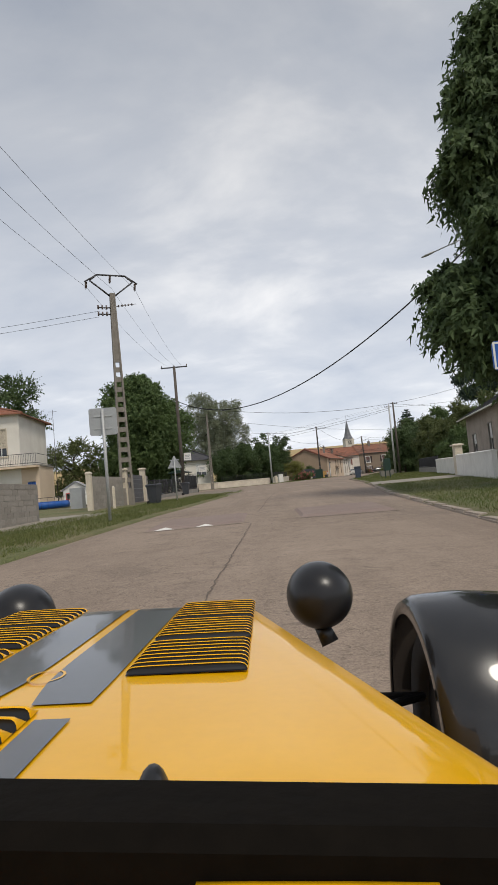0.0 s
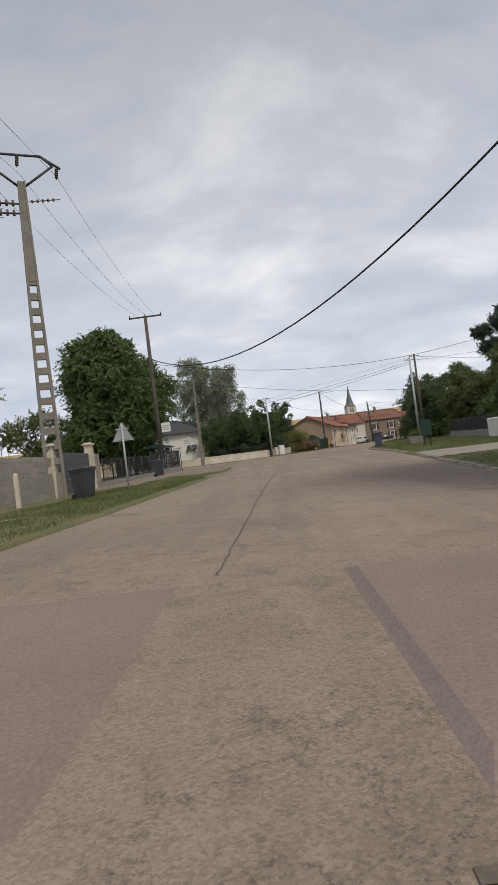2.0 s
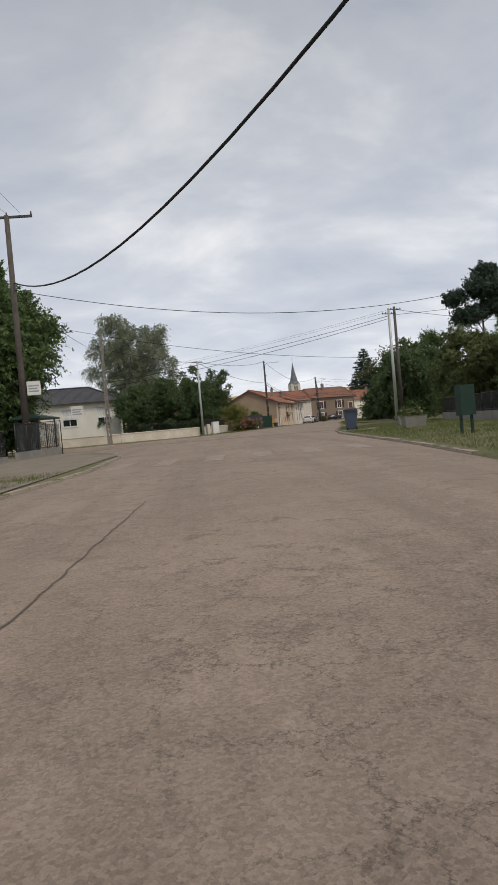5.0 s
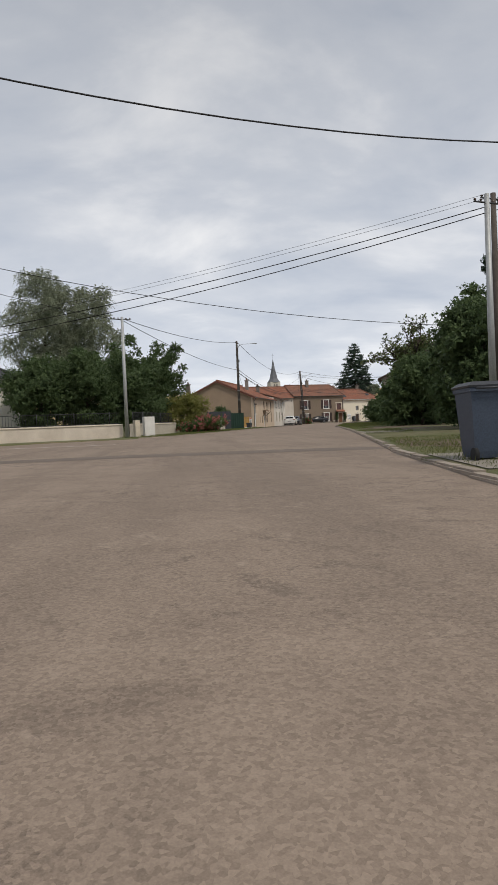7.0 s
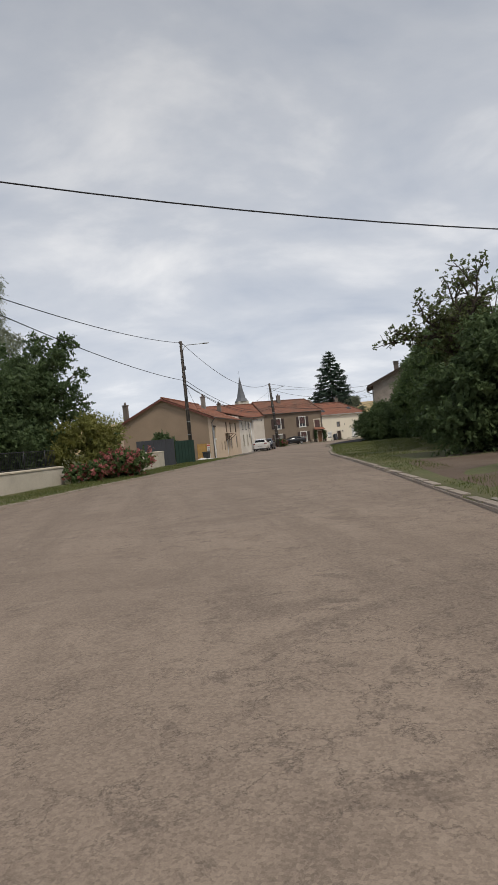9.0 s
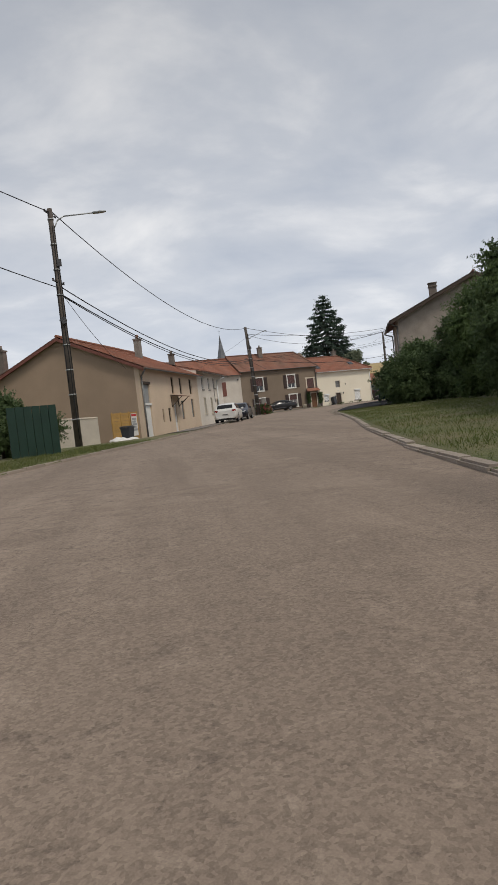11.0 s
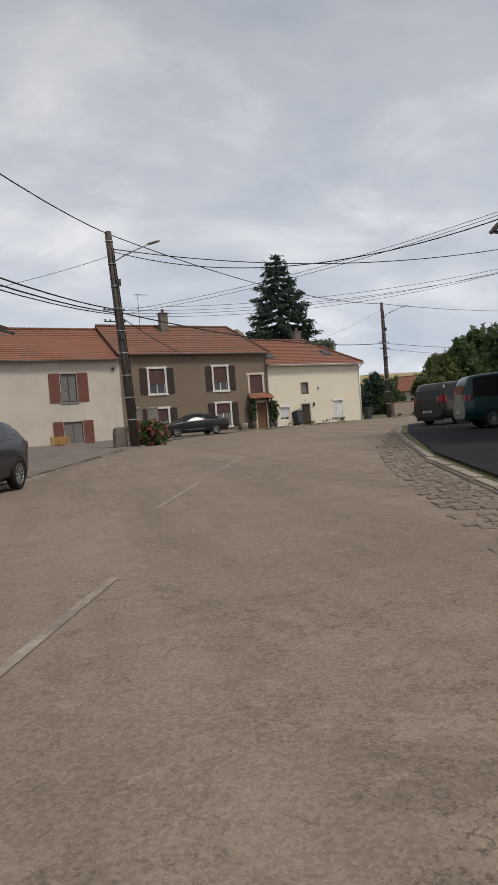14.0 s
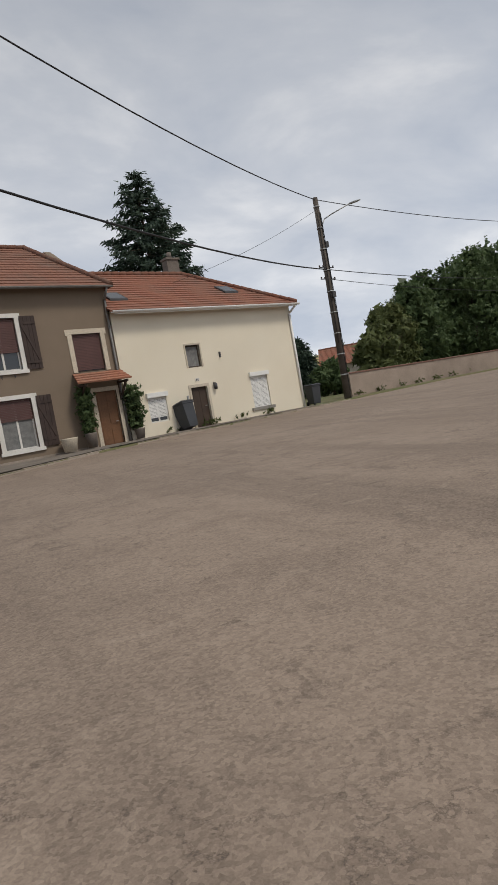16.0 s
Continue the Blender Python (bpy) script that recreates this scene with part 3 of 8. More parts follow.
# ---- speed cushions ----
def cushion(x0, x1, y0, y1, label):
    za, zb = gz(y0) + 0.02, gz(y1) + 0.02
    bm = bmesh.new()
    loft(bm, [[(x0, y0, za - 0.04), (x1, y0, za - 0.04), (x1, y1, zb - 0.04), (x0, y1, zb - 0.04)], [(x0 + 0.16, y0 + 0.45, za + 0.055), (x1 - 0.16, y0 + 0.45, za + 0.055), (x1 - 0.16, y1 - 0.45, zb + 0.05), (x0 + 0.16, y1 - 0.45, zb + 0.05)]], smooth=False)
    return single("speed_cushion", bm, M_HUMP, label, "speed hump", kind="structure")


cushion(-1.5, 0.85, 18.2, 21.8, "low red asphalt speed cushion with a white arrow mark")
cushion(1.95, 4.2, 18.2, 21.8, "low red asphalt speed cushion with a joint across")


# ---- roofs, walls, openings ----
def facade(bm, s0, s1, z0, z1, y0, y1, holes):
    """A wall slab in the s-z plane from y0 to y1 deep, with rectangular holes (s, s, z, z), all of one piece."""
    xs = [v for v in sorted({s0, s1, *(v for h in holes for v in h[:2])}) if s0 <= v <= s1]
    zs = [v for v in sorted({z0, z1, *(v for h in holes for v in h[2:])}) if z0 <= v <= z1]
    corners = {}

    def corner(i, y, j):
        if (i, y, j) not in corners:
            corners[i, y, j] = bm.verts.new((xs[i], y, zs[j]))
        return corners[i, y, j]

    def solid(i, j):
        if not (0 <= i < len(xs) - 1 and 0 <= j < len(zs) - 1):
            return False
        u, v = (xs[i] + xs[i + 1]) / 2, (zs[j] + zs[j + 1]) / 2
        return not any(h[0] < u < h[1] and h[2] < v < h[3] for h in holes)

    for i in range(len(xs) - 1):
        for j in range(len(zs) - 1):
            if not solid(i, j):
                continue
            for y in (y0, y1):
                bm.faces.new([corner(i, y, j), corner(i + 1, y, j), corner(i + 1, y, j + 1), corner(i, y, j + 1)])
            for di, dj, p, q in ((-1, 0, (i, j), (i, j + 1)), (1, 0, (i + 1, j), (i + 1, j + 1)), (0, -1, (i, j), (i + 1, j)), (0, 1, (i, j + 1), (i + 1, j + 1))):
                if not solid(i + di, j + dj):
                    bm.faces.new([corner(p[0], y0, p[1]), corner(q[0], y0, q[1]), corner(q[0], y1, q[1]), corner(p[0], y1, p[1])])


def roof_slab(name, parent, p0, p1, p2, p3, material, thick=0.09, course=0.34, label=""):
    """A tiled slope: p0-p1 the eave, p3-p2 the ridge; each course overlaps the one below."""
    p0, p1, p2, p3 = (Vector(p) for p in (p0, p1, p2, p3))
    up = ((p3 - p0) + (p2 - p1)) / 2
    n = max(2, round(up.length / course))
    nor = (p1 - p0).cross(p3 - p0).normalized()
    if nor.z < 0:
        nor = -nor
    bm = bmesh.new()
    uvl = bm.loops.layers.uv.new("tiles")
    wid = (p1 - p0).length
    prev = None
    for i in range(n):
        k0, k1 = i / n, (i + 1) / n
        a, b, c, d = p0.lerp(p3, k0), p1.lerp(p2, k0), p1.lerp(p2, k1), p0.lerp(p3, k1)
        lo = nor * thick
        hi = nor * (thick - 0.028)
        va, vb, vc, vd = (bm.verts.new(v) for v in (a + lo, b + lo, c + hi, d + hi))
        f = bm.faces.new((va, vb, vc, vd))
        for loop, uv in zip(f.loops, ((0, k0), (1, k0), (1, k1), (0, k1))):
            loop[uvl].uv = (uv[0] * wid, uv[1] * n * 0.34)
        under = [prev[1], prev[0]] if prev else [bm.verts.new(b), bm.verts.new(a)]
        f = bm.faces.new((va, under[1], under[0], vb))
        for loop in f.loops:
            loop[uvl].uv = (0.1, 0.1)
        if i == 0:
            base = (under[1], under[0])
        prev = (vd, vc)
    a, b, c, d = base[0], base[1], bm.verts.new(p2), bm.verts.new(p3)
    bm.faces.new((a, d, c, b))
    bm.faces.new((d, prev[0], prev[1], c))
    ob = new(name, finish(name, bm, material, fix=False))
    ob.parent = parent
    if label:
        tagged(ob, label)
    return ob


def ridge_tiles(parent, a, b, material, r=0.11):
    a, b = Vector(a), Vector(b)
    n = max(2, int((b - a).length / 0.38))
    bm = bmesh.new()
    for i in range(n):
        p, q = a.lerp(b, i / n), a.lerp(b, (i + 1.12) / n)
        tube(bm, p + Vector((0, 0, 0.02)), q + Vector((0, 0, 0.035)), r * 0.94, r, 8)
    uvl = bm.loops.layers.uv.new("tiles")
    ob = part("ridge", bm, material, parent)
    tagged(ob, "overlapping clay ridge tiles", kind="stuff")
    return ob


def gutter(parent, s0, s1, y, z, r=0.075, material=None):
    bm = bmesh.new()
    ring = [(r * math.cos(math.pi * (1 + i / 6)), r * math.sin(math.pi * (1 + i / 6))) for i in range(7)]
    inner = [(v[0] * 0.86, v[1] * 0.86) for v in reversed(ring)]
    loft(bm, [[(s, y + u, z + v) for u, v in ring + inner] for s in (s0, s1)])
    return part("gutter", bm, material or M_ZINC, parent)


def downpipe(parent, pts, r=0.05, material=None):
    bm = bmesh.new()
    for a, b in zip(pts, pts[1:]):
        tube(bm, a, b, r, r, 8)
    return part("downpipe", bm, material or M_ZINC, parent)


def frame_ring(bm, s0, s1, z0, z1, w, y0, y1):
    box(bm, s0, s1, y0, y1, z0, z0 + w)
    box(bm, s0, s1, y0, y1, z1 - w, z1)
    box(bm, s0, s0 + w, y0, y1, z0 + w, z1 - w)
    box(bm, s1 - w, s1, y0, y1, z0 + w, z1 - w)


def window(parent, s0, s1, z0, z1, surround=None, sw=0.14, frame_m=None, blind=0.0, blind_m=None, shutters=None, curtain=False, sill=True, deep=0.16, open_w=None, roller=False):
    """A window in a wall whose face is the plane y = 0 (the room lies at y > 0)."""
    frame_m = frame_m or M_WHITE
    win = new("window")
    win.parent = parent
    win.empty_display_size = 0.1
    if surround:
        bm = bmesh.new()
        box(bm, s0 - sw, s0, -0.025, deep, z0, z1 + sw)
        box(bm, s1, s1 + sw, -0.025, deep, z0, z1 + sw)
        box(bm, s0, s1, -0.025, deep, z1, z1 + sw)
        if sw > 0.1:
            for x in (s0 - sw - 0.07, s1 + sw):
                box(bm, x, x + 0.07, -0.022, 0.05, z1 + sw - 0.22, z1 + sw)
        part("surround", bm, surround, win)
    if sill:
        bm = bmesh.new()
        box(bm, s0 - sw - 0.04, s1 + sw + 0.04, -0.07, deep, z0 - 0.13, z0)
        part("sill", bm, surround or M_CONC, win, bevel=0.012)
    bm = bmesh.new()
    frame_ring(bm, s0, s1, z0, z1, 0.055, deep - 0.05, deep + 0.01)
    if s1 - s0 > 0.75:
        box(bm, (s0 + s1) / 2 - 0.035, (s0 + s1) / 2 + 0.035, deep - 0.05, deep + 0.01, z0 + 0.055, z1 - 0.055)
    part("frame", bm, frame_m, win)
    bm = bmesh.new()
    box(bm, s0 + 0.05, s1 - 0.05, deep - 0.025, deep - 0.015, z0 + 0.05, z1 - 0.05)
    part("pane", bm, M_GLASS, win)
    if curtain:
        bm = bmesh.new()
        k = 24
        loft(bm, [[(s0 + 0.05 + (s1 - s0 - 0.1) * i / k, deep - 0.032 + 0.004 * math.sin(i * 2.1), z) for i in range(k + 1)] for z in (z0 + 0.06, z1 - 0.06)], closed=False, caps=False)
        part("curtain", bm, M_CURTAIN, win)
    if blind:
        bm = bmesh.new()
        zb = z1 - (z1 - z0) * blind
        k = max(3, int((z1 - zb) / 0.055))
        for i in range(k):
            a = z1 - (z1 - zb) * i / k
            box(bm, s0 + 0.01, s1 - 0.01, deep - 0.085, deep - 0.07, a - (z1 - zb) / k + 0.008, a)
        tagged(part("blind", bm, blind_m or M_BLIND, win), "thin blind slats", kind="stuff")
    if roller:
        bm = bmesh.new()
        box(bm, s0 - 0.06, s1 + 0.06, -0.12, 0.02, z1 - 0.02, z1 + 0.17)
        part("roller_box", bm, M_PVC, win, bevel=0.02)
    if shutters:
        w = open_w or (s1 - s0) * 0.5
        for side in (-1, 1):
            a = s0 - sw - 0.01 - w if side < 0 else s1 + sw + 0.01
            bm = bmesh.new()
            k = 4
            for i in range(k):
                box(bm, a + w * i / k + 0.004, a + w * (i + 1) / k - 0.004, -0.055, -0.03, z0 - 0.02, z1 + 0.04)
            for zz in (z0 + 0.18, z1 - 0.25):
                box(bm, a + 0.02, a + w - 0.02, -0.078, -0.055, zz, zz + 0.09)
            x0, x1 = (a + 0.04, a + w - 0.04) if side < 0 else (a + w - 0.04, a + 0.04)
            d = 0.05
            prism(bm, [(x0 - d, z0 + 0.27), (x0 + d, z0 + 0.27), (x1 + d, z1 - 0.25), (x1 - d, z1 - 0.25)], lambda u, v: (u, -0.055, v), lambda u, v: (u, -0.075, v))
            sh = new("shutter", finish("shutter", bm, shutters))
            sh.parent = win
    return win


def door(parent, s0, s1, z0, z1, material, surround=None, sw=0.12, glass_top=False, deep=0.14, slats=False):
    d = new("door")
    d.parent = parent
    bm = bmesh.new()
    box(bm, s0, s1, deep - 0.04, deep, z0, z1)
    if slats:
        k = int((z1 - z0) / 0.11)
        for i in range(k):
            box(bm, s0 + 0.03, s1 - 0.03, deep - 0.06, deep - 0.04, z0 + (z1 - z0) * i / k + 0.008, z0 + (z1 - z0) * (i + 1) / k - 0.008)
    else:
        w = s1 - s0
        for a, b in ((0.12, 0.46), (0.54, 0.88)):
            for c, e2 in ((0.07, 0.36), (0.42, 0.62), (0.67, 0.93)):
                box(bm, s0 + w * a, s0 + w * b, deep - 0.055, deep - 0.04, z0 + (z1 - z0) * c, z0 + (z1 - z0) * e2)
    part("leaf", bm, material, d)
    bm = bmesh.new()
    tube(bm, (s1 - 0.1, deep - 0.10, z0 + 1.0), (s1 - 0.1, deep - 0.04, z0 + 1.0), 0.015)
    tube(bm, (s1 - 0.1, deep - 0.10, z0 + 1.0), (s1 - 0.22, deep - 0.10, z0 + 1.0), 0.013)
    part("handle", bm, M_GALV, d)
    if surround:
        bm = bmesh.new()
        box(bm, s0 - sw, s0, -0.025, deep, z0, z1 + sw)
        box(bm, s1, s1 + sw, -0.025, deep, z0, z1 + sw)
        box(bm, s0, s1, -0.025, deep, z1, z1 + sw)
        part("surround", bm, surround, d)
    return d


def chimney(parent, s, y, z0, z1, w=0.55, d=0.45, material=None, pots=True, cap_m=None):
    c = new("chimney")
    c.parent = parent
    bm = bmesh.new()
    box(bm, s - w / 2, s + w / 2, y - d / 2, y + d / 2, z0, z1 - 0.3)
    box(bm, s - w / 2 - 0.06, s + w / 2 + 0.06, y - d / 2 - 0.06, y + d / 2 + 0.06, z1 - 0.3, z1 - 0.2)
    part("shaft", bm, material or M_CHIM, c, bevel=0.015)
    bm = bmesh.new()
    if pots:
        tube(bm, (s, y, z1 - 0.2), (s, y, z1 + 0.12), 0.13, 0.11, 10)
    else:
        for dx in (-w / 2, w / 2 - 0.1):
            box(bm, s + dx, s + dx + 0.1, y - d / 2, y + d / 2, z1 - 0.2, z1)
        box(bm, s - w / 2 - 0.08, s + w / 2 + 0.08, y - d / 2 - 0.08, y + d / 2 + 0.08, z1, z1 + 0.07)
    part("cap", bm, cap_m or material or M_CHIM, c)
    return c


def pitched(house, s0, s1, depth, eave, ridge, material, over=0.35, ends=0.15, thick=0.09, hip_left=0.0, hip_right=0.0):
    """Front and back slopes of a roof whose ridge runs along the facade, with ridge tiles."""
    run = depth / 2
    k = (ridge - eave) / run
    ez = eave - over * k
    roof_slab("roof", house, (s0 - ends, -over, ez), (s1 + ends, -over, ez), (s1 + ends - hip_right, run, ridge), (s0 - ends + hip_left, run, ridge), material, thick)
    roof_slab("roof", house, (s1 + ends, depth + over, ez), (s0 - ends, depth + over, ez), (s0 - ends + hip_left, run, ridge), (s1 + ends - hip_right, run, ridge), material, thick)
    ridge_tiles(house, (s0 - ends + hip_left, run, ridge + thick), (s1 + ends - hip_right, run, ridge + thick), material)
    if hip_right:
        roof_slab("roof", house, (s1 + ends, -over, ez), (s1 + ends, depth + over, ez), (s1 + ends - hip_right, run + 0.02, ridge), (s1 + ends - hip_right, run - 0.02, ridge), material, thick)
        for yy in (-over, depth + over):
            ridge_tiles(house, (s1 + ends, yy, ez + thick), (s1 + ends - hip_right, run, ridge + thick), material)
    if hip_left:
        roof_slab("roof", house, (s0 - ends, depth + over, ez), (s0 - ends, -over, ez), (s0 - ends + hip_left, run - 0.02, ridge), (s0 - ends + hip_left, run + 0.02, ridge), material, thick)
        for yy in (-over, depth + over):
            ridge_tiles(house, (s0 - ends, yy, ez + thick), (s0 - ends + hip_left, run, ridge + thick), material)


def walls(house, s0, s1, depth, z0, eave, ridge, holes, material, gable_m=None, gables=(True, True), thick=0.32):
    """Front with holes, back, and two gable ends."""
    bm = bmesh.new()
    facade(bm, s0, s1, z0, eave, 0, thick, holes)
    part("front_wall", bm, material, house)
    bm = bmesh.new()
    box(bm, s0, s1, depth - thick, depth, z0, eave)
    part("back_wall", bm, material, house)
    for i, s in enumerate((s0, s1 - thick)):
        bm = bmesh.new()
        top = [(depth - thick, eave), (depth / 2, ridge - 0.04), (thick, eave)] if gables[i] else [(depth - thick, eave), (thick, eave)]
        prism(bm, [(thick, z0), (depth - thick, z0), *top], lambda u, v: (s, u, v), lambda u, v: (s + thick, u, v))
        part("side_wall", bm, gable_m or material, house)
    # dark floor and ceiling close the rooms
    bm = bmesh.new()
    box(bm, s0 + thick, s1 - thick, thick, depth - thick, z0 - 0.2, z0)
    box(bm, s0 + thick, s1 - thick, thick + 0.9, thick + 1.0, z0, eave - 0.1)
    part("interior", bm, M_DARKWOOD, house)


# ---- houses at the bend ----
ROW = pose(42.0, 197.4, 1.5, 0, 0, 16)


def brown_house():
    h = thing("house", ROW, "brown rendered two-storey house with white-framed windows and dark shutters", "house")
    wins = [(-10.2, -8.97, 3.23, 5.05), (-4.9, -3.72, 3.27, 5.1), (-10.2, -8.92, 0.45, 2.12), (-4.85, -3.66, 0.5, 2.26)]
    stone_win, entry = (-1.70, -0.53, 2.95, 4.38), (-1.2, -0.3, -0.05, 2.15)
    walls(h, -12.4, 0, 8, -0.4, 6.25, 8.7, wins + [stone_win, entry], M_BROWNWALL)
    pitched(h, -12.4, 0, 8, 6.25, 8.7, M_TILE, over=0.35, ends=0.15, hip_right=1.3)
    for i, w in enumerate(wins):
        window(h, *w, surround=M_WHITE, sw=0.15, blind=(0.62, 0.66, 0.5, 0.42)[i], shutters=M_DARKSHUT, open_w=0.56, curtain=i > 1)
        # flower box hooks under the upper sills
        if i < 2:
            for k in (0.3, 0.7):
                x = w[0] + (w[1] - w[0]) * k
                bm = bmesh.new()
                tube(bm, (x, -0.10, w[2] - 0.28), (x, -0.02, w[2] - 0.16), 0.012, 0.012, 5)
                tube(bm, (x, -0.10, w[2] - 0.28), (x, -0.13, w[2] - 0.18), 0.012, 0.012, 5)
                part("hook", bm, M_STEEL, h)
    stone = M_CREAMSTONE
    window(h, *stone_win, surround=stone, sw=0.18, frame_m=M_DARKWOOD, blind=0.95, sill=False)
    door(h, *entry, M_DOORWOOD, surround=stone, sw=0.16)
    gutter(h, -12.5, 0.15, -0.42, 6.08)
    downpipe(h, [(-0.1, -0.40, 6.02), (-0.1, -0.07, 5.6), (-0.1, -0.07, 0.0)], 0.05)
    chimney(h, -7.25, 3.3, 7.9, 9.95, 0.62, 0.5)
    bm = bmesh.new()
    tube(bm, (-9.1, 3.6, 8.3), (-9.1, 3.6, 11.3), 0.022, 0.018, 6)
    tube(bm, (-9.4, 3.6, 11.2), (-8.3, 3.6, 11.2), 0.012, 0.012, 5)
    for i in range(7):
        tube(bm, (-9.35 + i * 0.16, 3.35, 11.2), (-9.35 + i * 0.16, 3.85, 11.2), 0.008, 0.008, 4)
    part("aerial", bm, M_STEEL, h, "thin rooftop television aerial")
    # porch roof on brackets
    aw = new("porch")
    aw.parent = h
    roof_slab("porch_roof", aw, (-2.2, -0.85, 2.46), (0.0, -0.85, 2.46), (0.05, 0.0, 2.88), (-1.95, 0.0, 2.88), M_TILE3, 0.06, 0.24)
    for s in (-1.9, -0.18):
        bm = bmesh.new()
        box(bm, s, s + 0.08, -0.75, 0.0, 2.37, 2.45)
        box(bm, s, s + 0.08, -0.08, 0.0, 1.75, 2.45)
        prism(bm, [(-0.06, 1.8), (-0.0, 1.8), (-0.58, 2.4), (-0.66, 2.4)], lambda u, v, s=s: (s, u, v), lambda u, v, s=s: (s + 0.08, u, v))
        part("bracket", bm, M_DARKWOOD, aw)
    # bare patch of lighter render and a low kerb of stone along the foot of the wall
    bm = bmesh.new()
    box(bm, -12.35, -1.45, -0.035, 0.0, -0.35, 0.16)
    part("plinth", bm, M_GREYWALL, h, "grey cement plinth along the foot of the wall")


def white_house():
    h = thing("house", ROW, "off-white stained rendered house with brick-red shutters", "house")
    wins = [(-16.6, -15.5, 2.95, 4.85), (-16.6, -15.3, -0.12, 1.6)]
    walls(h, -23.0, -12.4, 8, -0.4, 5.95, 8.4, wins, M_WHITEWALL)
    pitched(h, -23.0, -12.4, 8, 5.95, 8.4, M_TILE2, over=0.4, ends=0.05)
    window(h, *wins[0], surround=None, sw=0.03, frame_m=M_DARKWOOD, curtain=True, shutters=M_REDSHUT, open_w=0.74)
    window(h, *wins[1], surround=None, sw=0.03, frame_m=M_REDSHUT, curtain=True, shutters=M_REDSHUT, open_w=0.68, sill=False)
    gutter(h, -23.0, -12.45, -0.47, 5.74)
    bm = bmesh.new()
    box(bm, -12.95, -12.8, -0.16, -0.02, 5.0, 5.2)
    part("lamp", bm, M_STEEL, h, bevel=0.02)
    bm = bmesh.new()
    box(bm, -22.9, -12.45, -0.03, 0.0, -0.35, 0.14)
    part("plinth", bm, M_GREYWALL, h, "grey cement plinth along the foot of the wall")


def cream_house():
    h = thing("house", ROW, "plain cream rendered house under a red tiled roof", "house")
    holes = [(3.27, 4.0, 2.65, 3.6), (3.2, 4.05, -0.02, 1.8), (1.02, 1.9, 0.62, 1.65), (6.55, 7.58, 0.5, 1.95)]
    walls(h, 0.05, 9.75, 8, -0.4, 5.3, 7.6, holes, M_CREAMWALL, gables=(True, False))
    pitched(h, 0.05, 9.75, 8, 5.3, 7.6, M_TILE2, over=0.4, ends=0.2, hip_right=3.3)
    window(h, *holes[0], surround=M_CREAMSTONE, sw=0.07, frame_m=M_DARKWOOD, curtain=True, sill=False)
    door(h, *holes[1], M_DARKWOOD, surround=M_CREAMSTONE, sw=0.12)
    window(h, *holes[2], blind=0.82, blind_m=M_PVC, roller=True, sill=False, deep=0.12)
    window(h, *holes[3], blind=1.0, blind_m=M_PVC, roller=True, sill=True, deep=0.12)
    gutter(h, -0.1, 10.0, -0.47, 5.1, 0.085, M_PVC)
    bm = bmesh.new()
    box(bm, 0.05, 9.75, -0.42, -0.38, 4.98, 5.12)
    part("fascia", bm, M_PVC, h)
    downpipe(h, [(9.85, -0.45, 5.05), (9.66, -0.06, 4.7), (9.66, -0.06, 0.0)], 0.055, M_PVC)
    chimney(h, 6.5, 4.5, 7.0, 8.8, 0.7, 0.45)
    k = (7.6 - 5.3) / 4
    for s, t in ((0.5, 0.55), (6.9, 1.1)):
        bm = bmesh.new()
        prism(bm, [(s, t), (s + 0.8, t), (s + 0.8, t + 0.75), (s, t + 0.75)], lambda u, v: (u, v, 5.3 + v * k + 0.09), lambda u, v: (u, v, 5.3 + v * k + 0.17))
        sk = part("skylight", bm, M_STEEL, h)
        bm = bmesh.new()
        prism(bm, [(s + 0.07, t + 0.07), (s + 0.73, t + 0.07), (s + 0.73, t + 0.68), (s + 0.07, t + 0.68)], lambda u, v: (u, v, 5.3 + v * k + 0.165), lambda u, v: (u, v, 5.3 + v * k + 0.176))
        part("skylight_pane", bm, M_GLASS, sk)
    bm = bmesh.new()
    tube(bm, (4.45, -0.1, 1.6), (4.45, -0.1, 1.85), 0.07, 0.09, 8)
    box(bm, 4.41, 4.49, -0.1, 0.0, 1.85, 1.9)
    part("wall_lamp", bm, M_STEEL, h)
    bm = bmesh.new()
    box(bm, 3.5, 3.72, -0.015, 0.0, 2.05, 2.18)
    part("number_plate", bm, M_WHITE, h)
    bm = bmesh.new()
    for i in range(2):
        box(bm, 3.55 + i * 0.07, 3.59 + i * 0.07, -0.02, -0.015, 2.07, 2.16)
    part("number_bar", bm, M_STEEL, h)
    bm = bmesh.new()
    box(bm, 2.92, 3.0, -0.05, 0.0, 1.3, 1.5)
    part("letter_box", bm, M_SIGNGREY, h)
    bm = bmesh.new()
    box(bm, 5.0, 5.06, -0.07, 0.0, 2.95, 3.2)
    part("wall_fitting", bm, M_STEEL, h)


brown_house()
white_house()
cream_house()


